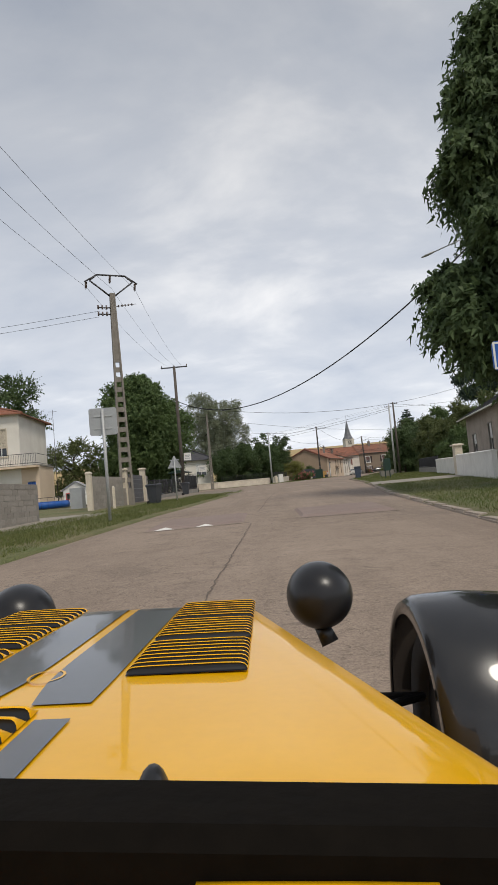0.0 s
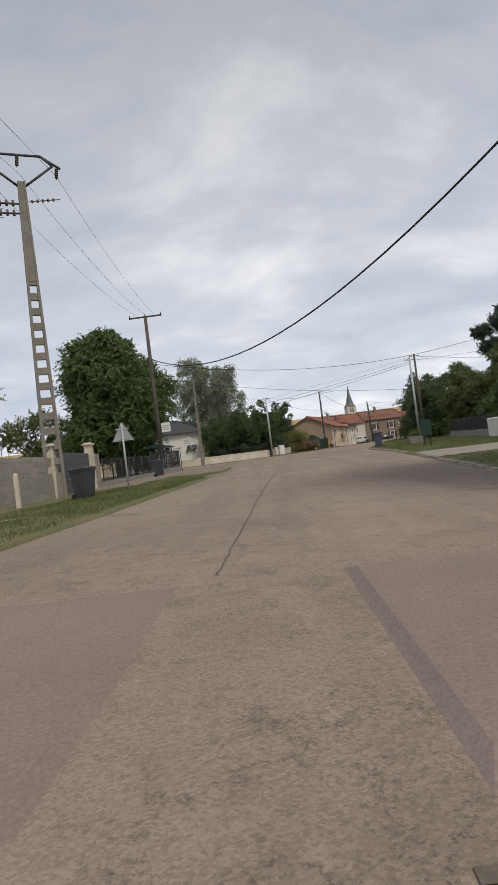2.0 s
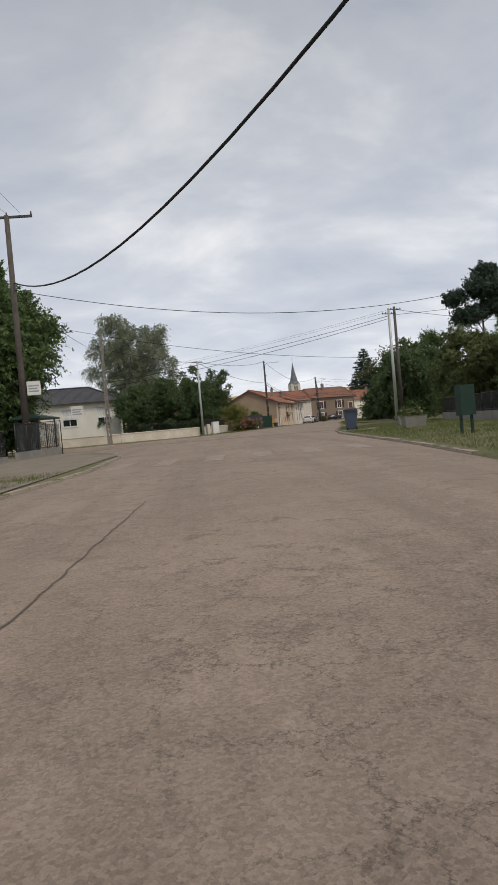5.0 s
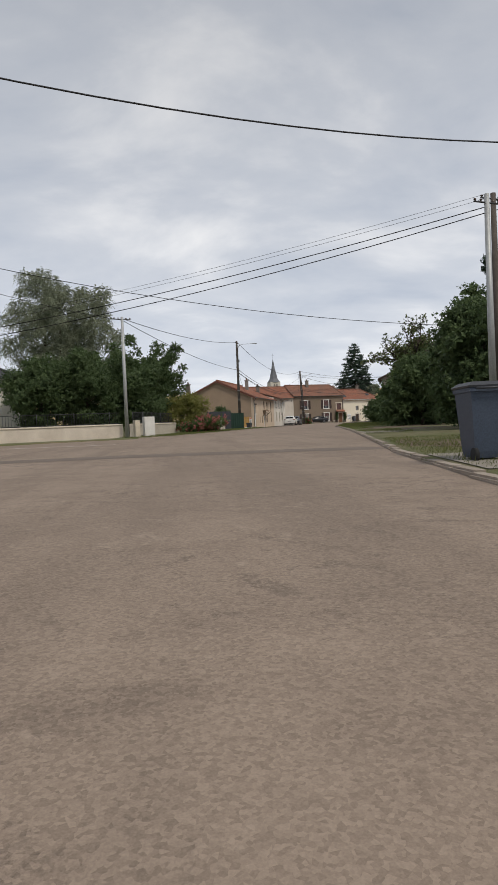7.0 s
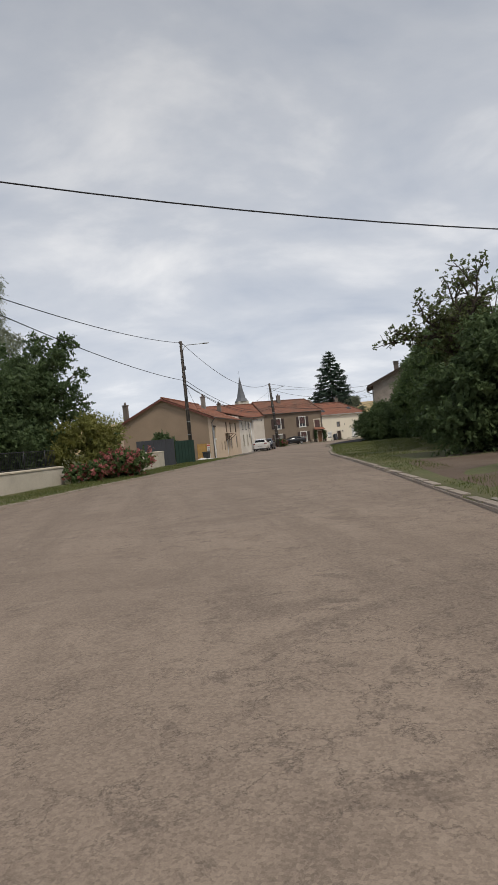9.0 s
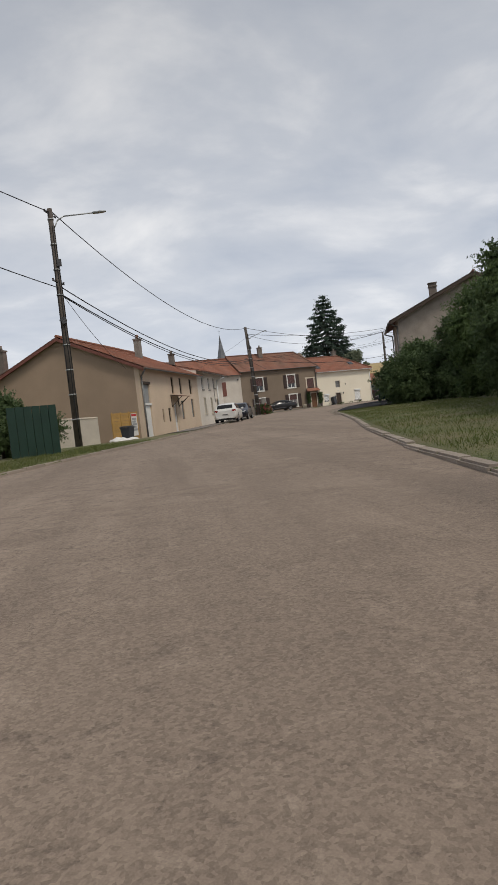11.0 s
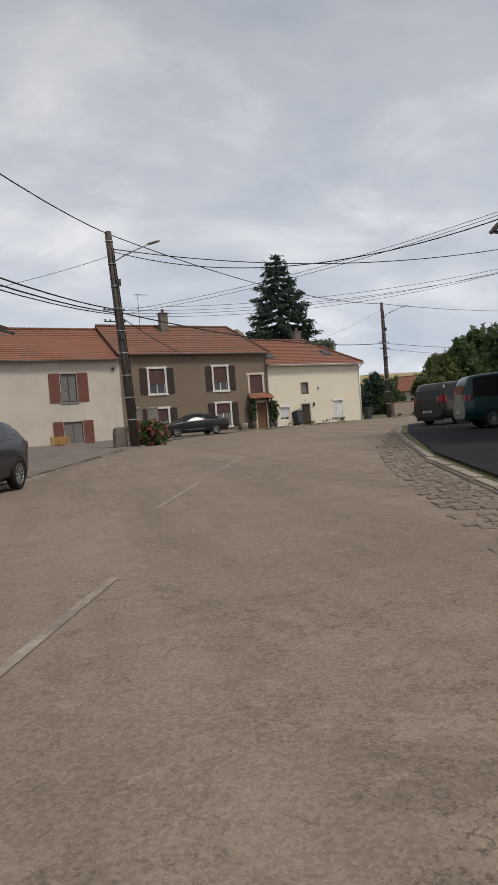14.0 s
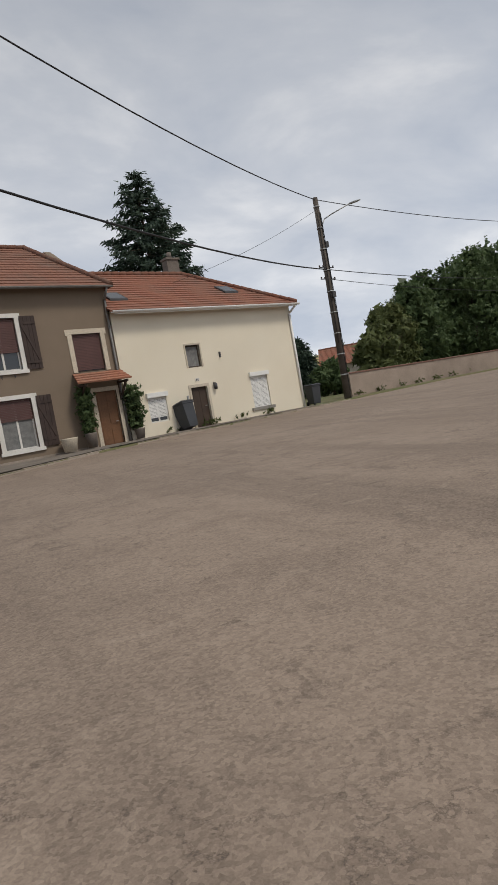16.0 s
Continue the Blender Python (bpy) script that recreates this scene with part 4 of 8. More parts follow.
# ---- terrace along the street ----
def terrace_a():
    h = thing("house", pose(15.6, 146.5, 1.05, 0, 0, 70), "low peach-rendered terraced house with an orange tiled roof", "house")
    up = [(8.2, 8.78, 2.75, 4.0), (10.3, 10.95, 2.75, 4.0), (13.1, 13.85, 2.75, 4.0)]
    low = [(5.4, 5.75, 0.65, 1.6), (6.8, 7.35, 0.65, 1.65), (10.3, 10.95, 0.75, 2.2), (13.2, 13.9, 0.85, 2.35)]
    dr = (8.25, 9.0, -0.36, 2.0)
    gar = (1.85, 3.15, -0.42, 3.4)
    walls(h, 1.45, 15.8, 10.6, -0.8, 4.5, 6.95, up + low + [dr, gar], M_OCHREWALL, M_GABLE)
    pitched(h, 1.45, 15.8, 10.6, 4.5, 6.95, M_TILE3, over=0.45, ends=0.3)
    for w in up + low:
        window(h, *w, surround=None, sw=0.02, frame_m=M_DARKWOOD, deep=0.13, sill=False, curtain=w in low[2:])
    door(h, *dr, M_PVC)
    gd = new("garage_door")
    gd.parent = h
    bm = bmesh.new()
    box(bm, 1.85, 3.15, 0.1, 0.14, -0.42, 1.86)
    for i in range(18):
        box(bm, 1.91, 3.09, 0.085, 0.1, -0.36 + i * 0.122, -0.26 + i * 0.122)
    part("leaf", bm, M_PVC, gd)
    bm = bmesh.new()
    box(bm, 1.82, 3.18, -0.02, 0.14, 1.88, 2.02)
    part("lintel", bm, M_PVC, gd)
    bm = bmesh.new()
    for i in range(11):
        box(bm, 1.87, 3.13, 0.1, 0.13, 2.04 + i * 0.118, 2.15 + i * 0.118)
    part("upper_panel", bm, M_SIGNGREY, gd)
    bm = bmesh.new()
    box(bm, 1.80, 3.20, -0.08, 0.16, 3.28, 3.46)
    part("shutter_box", bm, M_DARKWOOD, gd)
    # boards of the roof's edge on the gable
    k = (6.95 - 4.5) / 5.3
    bm = bmesh.new()
    for a, b in ((-0.45, 5.3), (11.05, 5.3)):
        za, zb = 4.5 - 0.45 * k, 6.95
        prism(bm, [(a, za - 0.2), (b, zb - 0.2), (b, zb + 0.02), (a, za + 0.02)], lambda u, v: (1.11, u, v), lambda u, v: (1.16, u, v))
    part("bargeboard", bm, M_REDSHUT, h, "red-brown painted bargeboard")
    gutter(h, 1.1, 15.9, -0.52, 4.28)
    downpipe(h, [(1.4, -0.5, 4.22), (1.6, -0.08, 3.8), (1.6, -0.08, -0.4)], 0.055)
    chimney(h, 10.8, 3.2, 5.7, 7.75, 0.55, 0.45, M_CONC, cap_m=M_BRICKSTACK)
    chimney(h, 2.2, 10.0, 4.2, 7.0, 0.5, 0.5)
    aw = new("awning")
    aw.parent = h
    roof_slab("awning_roof", aw, (7.6, -0.95, 2.42), (9.7, -0.95, 2.42), (9.7, 0, 2.62), (7.6, 0, 2.62), M_TILE, 0.05, 0.3)
    for s in (7.75, 9.5):
        bm = bmesh.new()
        tube(bm, (s, -0.9, 2.48), (s, -0.02, 1.75), 0.03, 0.03, 6)
        tube(bm, (s, -0.02, 1.75), (s, -0.02, 2.5), 0.03, 0.03, 6)
        part("bracket", bm, M_DARKWOOD, aw)


def terrace_b():
    h = thing("house", pose(15.6, 146.5, 1.1, 0, 0, 70), "pale stained terraced house with narrow windows and a dark eave", "house")
    up = [(17.3, 17.9, 3.2, 4.35), (19.7, 20.3, 3.2, 4.35), (22.0, 22.5, 3.4, 4.35)]
    low = [(17.6, 18.15, 1.0, 2.4), (20.1, 20.6, 1.0, 2.4), (22.4, 22.95, 1.2, 2.3)]
    walls(h, 15.8, 25.6, 10.2, -0.8, 4.85, 6.4, up + low, M_PALETERRACE)
    pitched(h, 15.8, 25.6, 10.2, 4.85, 6.4, M_TILE, over=0.6, ends=0.03)
    for w in up:
        window(h, *w, surround=None, sw=0.02, frame_m=M_WHITE, deep=0.11)
    for w in low:
        window(h, *w, surround=M_CREAMSTONE, sw=0.09, frame_m=M_WHITE, deep=0.18, curtain=True)
    gutter(h, 15.9, 25.9, -0.67, 4.6)
    downpipe(h, [(24.6, -0.64, 4.55), (22.9, -0.1, 4.1), (22.9, -0.1, 0.0)], 0.06, M_PVC)
    downpipe(h, [(21.4, -0.08, 4.3), (21.6, -0.08, 2.0)], 0.03, M_ZINC)
    chimney(h, 23.6, 4.4, 5.6, 7.6, 0.5, 0.5)


terrace_a()
terrace_b()


# ---- grey house behind the hedge ----
def grey_house():
    h = thing("house", pose(41.64, 166.5, 1.2, 0, 0, 250.2), "tall old grey cement-rendered house with a mossy tiled roof", "house")
    holes = [(2.1, 2.75, 4.7, 6.4), (5.7, 6.4, 4.5, 6.25), (2.3, 2.9, 2.2, 3.4)]
    walls(h, 0, 8.8, 13, -0.6, 7.2, 10.06, holes, M_GREYWALL)
    pitched(h, 0, 8.8, 13, 7.2, 10.06, M_TILE, over=0.72, ends=0.62, thick=0.12)
    for w in holes:
        window(h, *w, surround=M_CONC, sw=0.1, frame_m=M_DARKWOOD, blind=0.9, blind_m=M_DARKSHUT, deep=0.15)
    gutter(h, -0.6, 9.4, -0.80, 6.86, 0.09)
    downpipe(h, [(-0.4, -0.78, 6.8), (0.12, -0.1, 6.45), (0.12, -0.1, 0.2)], 0.06)
    downpipe(h, [(9.2, -0.78, 6.8), (8.72, -0.1, 6.45), (8.72, -0.1, 0.2)], 0.06)
    k = 2.86 / 6.5
    bm = bmesh.new()
    for a, b in ((-0.72, 6.5), (13.72, 6.5)):
        za, zb = 7.2 - 0.72 * k, 10.06
        prism(bm, [(a, za - 0.24), (b, zb - 0.24), (b, zb + 0.05), (a, za + 0.05)], lambda u, v: (9.4, u, v), lambda u, v: (9.47, u, v))
    part("bargeboard", bm, M_DARKWOOD, h)
    chimney(h, 8.4, 3.2, 8.2, 9.75, 0.6, 0.6, pots=False)


grey_house()


# ---- church ----
def church():
    h = thing("church", pose(49.1, 352.5, land(49, 352) - 1, 0, 0, 12), "distant village church tower with a slate spire", "church")
    z0 = land(49, 352) - 1
    top = 22.5 - z0
    bm = bmesh.new()
    box(bm, -2.4, 2.4, -2.4, 2.4, 0, top)
    part("tower", bm, M_WHITEWALL, h)
    for s in (-0.9, 0.25):
        bm = bmesh.new()
        for i in range(7):
            box(bm, s, s + 0.65, -2.47, -2.4, top - 3.2 + i * 0.3, top - 2.98 + i * 0.3)
        part("belfry_louvre", bm, M_STEEL, h)
    bm = bmesh.new()
    rings = []
    for r, z in ((3.0, top - 0.1), (1.9, top + 1.6), (0.9, top + 6.0), (0.05, top + 11.0)):
        rings.append([(r * math.cos(math.pi * (i + 0.5) / 4), r * math.sin(math.pi * (i + 0.5) / 4), z) for i in range(8)])
    loft(bm, rings, smooth=False)
    uvl = bm.loops.layers.uv.new("tiles")
    part("spire", bm, M_SPIRE, h)
    bm = bmesh.new()
    tube(bm, (0, 0, top + 10.9), (0, 0, top + 13.4), 0.05, 0.03, 5)
    tube(bm, (-0.5, 0, top + 12.6), (0.5, 0, top + 12.6), 0.035, 0.035, 5)
    part("finial", bm, M_STEEL, h)
    bm = bmesh.new()
    box(bm, -4.5, 4.5, 2.4, 20, 0, top - 8)
    prism(bm, [(-4.8, top - 8), (4.8, top - 8), (0, top - 3.5)], lambda u, v: (u, 2.4, v), lambda u, v: (u, 20, v))
    part("nave", bm, M_WHITEWALL, h)


church()


# ---- poles and cables ----
def wood_pole(x, y, z0, z1, label, r=0.14, arm=None, lamp=None, cross=None, material=None, group="street poles", lean=0.0, gear=False):
    """A pole with optional street lamp arm (angle), insulator brackets and a crossarm."""
    p = thing("utility_pole", pose(x, y, z0), label, "utility pole", group)
    hgt = z1 - z0
    bm = bmesh.new()
    tube(bm, (lean, 0, -0.3), (0, 0, hgt), r, r * 0.66, 12)
    part("post", bm, material or M_WOODPOLE, p)

    def along(z, a, off):
        k = 1 - z / hgt
        rr = r * (0.66 + 0.34 * k) + off
        return (lean * k + rr * math.cos(a), rr * math.sin(a), z)

    if gear:
        for i, a in enumerate((-1.2, -0.5, -2.2)):
            bm = bmesh.new()
            zs = [0.4 + i * 1.3 + (hgt - 1.2 - i * 1.3) * j / 14 for j in range(15)]
            loft(bm, [[Vector(along(zc, a + 0.06 * math.sin(zc * 2), 0.02)) + Vector((0.018 * math.cos(2 * math.pi * j / 6), 0.018 * math.sin(2 * math.pi * j / 6), 0)) for j in range(6)] for zc in zs])
            part("cable_run", bm, M_WIRE, p)
        for i in range(9):
            z = 1.3 + i * (hgt - 1.8) / 8
            bm = bmesh.new()
            loft(bm, [[along(z + dz, 2 * math.pi * j / 14, 0.03) for j in range(14)] for dz in (0.0, 0.05)], smooth=True)
            part("band", bm, M_GALV, p)
        for z, a in ((hgt - 5.2, -1.4), (hgt - 2.6, -0.6)):
            c0 = Vector(along(z, a, 0.06))
            bm = bmesh.new()
            box(bm, c0.x - 0.09, c0.x + 0.09, c0.y - 0.07, c0.y + 0.07, z, z + 0.3)
            part("junction_box", bm, M_STEEL, p, bevel=0.015)
    if lamp is not None:
        a, length, rise, low = lamp
        top = hgt - low
        c, s = math.cos(radians(a)), math.sin(radians(a))
        bm = bmesh.new()
        pts = [(0.1 * c, 0.1 * s, top - 0.9), (0.3 * c, 0.3 * s, top - 0.55), (0.6 * c, 0.6 * s, top - 0.4), (length * c, length * s, top - 0.4 + rise)]
        for u, v in zip(pts, pts[1:]):
            tube(bm, u, v, 0.032, 0.03, 8)
        part("lamp_arm", bm, M_GALV, p)
        bm = bmesh.new()
        u, v = Vector(pts[-1]), Vector(((length + 0.62) * c, (length + 0.62) * s, top - 0.4 + rise * 1.25))
        side = Vector((-s, c, 0))
        rings = []
        for k, w, hh in ((0, 0.05, 0.05), (0.2, 0.11, 0.06), (0.7, 0.12, 0.06), (1.0, 0.05, 0.03)):
            o = u.lerp(v, k)
            rings.append([o + side * w + Vector((0, 0, hh * 0.4)), o + Vector((0, 0, hh)), o - side * w + Vector((0, 0, hh * 0.4)), o - side * w * 0.8 - Vector((0, 0, hh * 0.6)), o + side * w * 0.8 - Vector((0, 0, hh * 0.6))])
        loft(bm, rings)
        part("lamp_head", bm, M_SIGNGREY, p)
    for zz, ang in cross or ():
        c, s = math.cos(radians(ang)), math.sin(radians(ang))
        bm = bmesh.new()
        tube(bm, (-0.55 * c, -0.55 * s, hgt + zz), (0.55 * c, 0.55 * s, hgt + zz), 0.03, 0.03, 6)
        part("bracket", bm, M_STEEL, p)
        for k in (-0.5, -0.25, 0.25, 0.5):
            bm = bmesh.new()
            tube(bm, (k * c, k * s, hgt + zz), (k * c, k * s, hgt + zz + 0.1), 0.03, 0.035, 6)
            tube(bm, (k * c, k * s, hgt + zz + 0.06), (k * c, k * s, hgt + zz + 0.09), 0.05, 0.05, 6)
            part("insulator", bm, M_PORC, p)
    return p


def lattice_pole(x, y, z0, z1, label, w0=0.62, w1=0.26, ang=0.0):
    """A tapered concrete pole with a ladder of rounded holes through it."""
    p = thing("concrete_pole", pose(x, y, z0, 0, 0, ang), label, "utility pole", "concrete poles")
    hgt = z1 - z0
    bm = bmesh.new()
    n = 14
    flange = 0.13

    def half(z):
        return (w0 + (w1 - w0) * z / hgt) / 2

    zs = [hgt * (0.02 + 0.66 * i / n) for i in range(n + 1)]
    for side in (-1, 1):
        loft(bm, [[(side * half(z), -0.13, z), (side * (half(z) - flange * (1 - 0.45 * z / hgt)), -0.13, z), (side * (half(z) - flange * (1 - 0.45 * z / hgt)), 0.13, z), (side * half(z), 0.13, z)] for z in (-0.3, hgt * 0.3, hgt * 0.6, hgt)], smooth=False)
    for a, b in zip(zs, zs[1:]):
        hh = half(b) - 0.05
        box(bm, -hh, hh, -0.09, 0.09, b - 0.14, b + 0.14)
    box(bm, -half(0) + 0.05, half(0) - 0.05, -0.1, 0.1, -0.3, zs[0] + 0.5)
    box(bm, -half(hgt) + 0.02, half(hgt) - 0.02, -0.1, 0.1, hgt * 0.68, hgt)
    part("post", bm, M_CONC_POLE, p)
    return p, hgt


def insulator_string(parent, pts):
    bm = bmesh.new()
    a, b = Vector(pts[0]), Vector(pts[1])
    tube(bm, a, b, 0.018, 0.018, 6)
    for i in range(5):
        k = (i + 0.7) / 6
        m = a.lerp(b, k)
        d = (b - a).normalized() * 0.02
        tube(bm, m - d, m + d, 0.075, 0.075, 8)
    part("insulator", bm, M_PORC, parent)


def wire(a, b, sag, r=0.016, label="black overhead cable between poles", n=18, group="overhead cables"):
    cu = bpy.data.curves.new("overhead_cable", "CURVE")
    cu.dimensions = "3D"
    cu.bevel_depth = r
    cu.bevel_resolution = 1
    sp = cu.splines.new("POLY")
    sp.points.add(n)
    for i in range(n + 1):
        k = i / n
        sp.points[i].co = (a[0] + (b[0] - a[0]) * k, a[1] + (b[1] - a[1]) * k, a[2] + (b[2] - a[2]) * k - 4 * sag * k * (1 - k), 1)
    cu.materials.append(M_WIRE)
    return tagged(new("overhead_cable", cu), label, "cable", group)


def pylon():
    p, h = lattice_pole(-6.85, 41.7, gz(41.7) + 0.05, 12.6, "tall pierced concrete power pole with a forked steel head", 0.8, 0.3, 25)
    fork = [((-0.1, 0, h - 0.2), (-1.3, 0, h + 0.75)), ((0.1, 0, h - 0.2), (1.3, 0, h + 0.75)), ((-1.6, 0, h + 0.65), (-0.85, 0, h + 1.12)), ((-0.85, 0, h + 1.12), (0.85, 0, h + 1.12)), ((0.85, 0, h + 1.12), (1.6, 0, h + 0.65)),
            ((-1.3, 0, h + 0.75), (-0.85, 0, h + 1.12)), ((1.3, 0, h + 0.75), (0.85, 0, h + 1.12))]
    for a, b in fork:
        bm = bmesh.new()
        tube(bm, a, b, 0.05, 0.05, 6)
        part("fork_bar", bm, M_STEEL, p)
    for s in (-1.5, -0.05, 1.45):
        z = h + 0.7 if s else h + 1.1
        z = h + (0.68 if abs(s) > 1 else 1.1)
        insulator_string(p, ((s, 0, z), (s - 0.05, 0, z - 0.5)))
    for z in (h - 0.9, h - 1.3):
        bm = bmesh.new()
        tube(bm, (-0.95, 0, z), (0.1, 0, z), 0.04, 0.04, 6)
        part("side_bar", bm, M_STEEL, p)
        for s in (-0.9, -0.65, -0.4):
            bm = bmesh.new()
            tube(bm, (s, 0, z - 0.1), (s, 0, z + 0.14), 0.05, 0.05, 6)
            part("insulator", bm, M_PORC, p)
    insulator_string(p, ((0.2, 0, h - 0.8), (1.5, 0.3, h - 0.5)))
    for s in (-1.5, 0, 1.45):
        wire((-6.85 + s * 0.9, 41.7 + s * 0.4, 12.9), (-9.0 + s * 0.9, -20 + s * 0.4, 12.5), 1.2, 0.008, "thin bare high-voltage wire")
        wire((-6.85 + s * 0.9, 41.7 + s * 0.4, 12.9), (-6.9 + s * 0.5, 68.5, 13.4), 0.5, 0.008, "thin bare high-voltage wire")
    for dz in (0, 0.35):
        wire((-7.6, 41.4, 11.5 - dz), (-70, 36, 10.2 - dz), 1.4, 0.01, "thin overhead wire crossing the gardens")


pylon()


def tee_pole():
    p = wood_pole(-6.9, 68.5, gz(68) + 0.05, 13.3, "tall wooden pole with a steel crossarm", 0.2)
    bm = bmesh.new()
    box(bm, -1.35, 1.35, -0.05, 0.05, 13.1 - gz(68), 13.22 - gz(68))
    part("crossarm", bm, M_STEEL, p)
    for s in (-1.3, 0, 1.3):
        bm = bmesh.new()
        tube(bm, (s, 0, 13.2 - gz(68)), (s, 0, 13.42 - gz(68)), 0.05, 0.035, 8)
        part("insulator", bm, M_PORC, p)


tee_pole()
lattice_pole(-5.8, 90.4, gz(90), 10.8, "slim pierced concrete pole beside the garden wall", 0.42, 0.16, 15)
wood_pole(2.46, 98.3, 0.6, 8.2, "galvanised steel pole beside the garden wall", 0.125, material=M_GALV, cross=[(-0.15, 20)])
wood_pole(13.0, 135.8, 0.9, 11.75, "dark pole with a thin street lamp arm", 0.17, lamp=(-10, 1.9, 0.0, 0.0), cross=[(-0.25, 70), (-3.3, 70)], gear=True)
wood_pole(16.6, 78.4, 0.45, 8.45, "galvanised steel pole on the grass verge", 0.13, material=M_GALV, cross=[(-0.3, 15)])
wood_pole(17.3, 79.3, 0.45, 8.8, "weathered wooden pole next to the steel one", 0.14, cross=[(-0.2, 15)])
wood_pole(29.06, 179.7, 1.4, 11.8, "dark wooden pole with a street lamp before the house", 0.24, lamp=(-22, 1.9, 0.45, 0.85), cross=[(-3.75, 20), (-4.3, 20)], lean=0.5, gear=True)
wood_pole(54.6, 201.2, 1.55, 12.1, "wooden pole with a street lamp at the bend", 0.2, lamp=(-22, 1.7, 0.42, 0.6), cross=[(-3.6, 15), (-4.2, 15)], gear=True)
wood_pole(13.3, 33.8, -0.3, 11.7, "wooden pole with a street lamp among the leaves", 0.16, lamp=(180, 3.0, -0.85, 0.0))

# cables
wire((-6.8, 68.4, 9.65), (15.8, 21.0, 14.1), 5.27, 0.035, "thick twisted black service cable over the road", 30)
wire((15.8, 21.0, 14.1), (19, -40, 11), 1.2, 0.03)
wire((-6.8, 68.4, 9.25), (35.45, 78.1, 12.8), 3.18, 0.018, n=30)
wire((-6.8, 68.4, 9.0), (-5.8, 90.4, 8.6), 0.4, 0.014)
wire((-5.8, 90.4, 9.0), (2.46, 98.3, 8.0), 0.2, 0.014)
wire((2.46, 98.3, 8.1), (13.0, 135.8, 11.6), 0.5, 0.02)
wire((2.46, 98.3, 8.0), (13.0, 135.8, 8.2), 0.5, 0.02)
wire((16.6, 78.4, 8.45), (-5.8, 90.6, 6.45), 0.3, 0.006, "thin bare wire between the poles")
wire((16.6, 78.4, 8.3), (-5.8, 90.6, 6.3), 0.3, 0.006, "thin bare wire between the poles")
wire((16.6, 78.4, 8.02), (-5.8, 90.6, 5.98), 0.35, 0.016)
wire((16.6, 78.4, 7.82), (-5.8, 90.6, 5.58), 0.38, 0.016)
wire((17.3, 79.3, 8.6), (45, 92, 8.2), 0.6, 0.014)
wire((17.3, 79.3, 8.2), (40, 60, 8.0), 0.6, 0.014)
wire((-15, 92.2, 12.95), (40, 96.6, 6.96), 2.55, 0.018, n=30)
wire((13.0, 135.8, 11.7), (29.06, 179.7, 11.7), 1.9, 0.022)
for dz in (0.0, 0.35):
    wire((13.0, 135.8, 8.3 - dz), (29.06, 179.7, 8.1 - dz * 0.5), 1.5, 0.026)
wire((13.0, 135.8, 7.9), (29.06, 179.7, 7.85), 1.6, 0.02)
wire((13.0, 135.8, 8.1), (15.3, 147.5, 5.4), 0.3, 0.014, "thin service cable to a house")
wire((29.06, 179.7, 11.7), (54.6, 201.2, 12.0), 0.8, 0.022)
wire((29.06, 179.7, 8.0), (54.6, 201.2, 8.4), 0.7, 0.03)
wire((29.06, 179.7, 11.0), (62.5, 175.5, 13.0), 2.06, 0.022, n=30)
wire((29.06, 179.7, 10.9), (46.1, 162.1, 10.1), 2.35, 0.02, "service cable to the grey house", 30)
for dz in (0.0, 0.16):
    wire((29.06, 179.7, 7.8 + dz), (46.1, 161.0, 9.55 + dz * 0.6), 0.73, 0.009, "thin service wire to the grey house")
for z0, z1, x1, y1, sag in ((8.2, 11.24, 59.6, 171.0, 1.46), (8.05, 11.0, 59.0, 171.2, 1.5), (7.9, 11.2, 58.2, 171.5, 1.58), (7.78, 11.13, 57.2, 171.8, 1.66)):
    wire((29.06, 179.7, z0), (x1, y1, z1), sag, 0.009, "thin bare overhead wire", 24)
wire((54.6, 201.2, 12.0), (95, 212, 13.4), 0.9, 0.02)
wire((54.6, 201.2, 8.4), (95, 212, 9.0), 0.9, 0.02)
# slack drop loops on the pole at the bend
wire((54.6, 201.0, 11.4), (54.0, 200.6, 8.2), 0.0, 0.008, "thin drop wire down a pole", 8)
wire((54.6, 201.0, 11.5), (46.0, 201.5, 8.4), 0.3, 0.009, "thin service wire to a house")
wire((29.06, 179.5, 10.6), (19.5, 168.0, 5.6), 0.25, 0.011, "thin service wire to a house")
wire((29.06, 179.5, 7.9), (36.0, 195.6, 7.2), 0.25, 0.02, "black service cable to the brown house")
wire((54.6, 201.2, 7.9), (95, 212, 7.6), 0.9, 0.014)


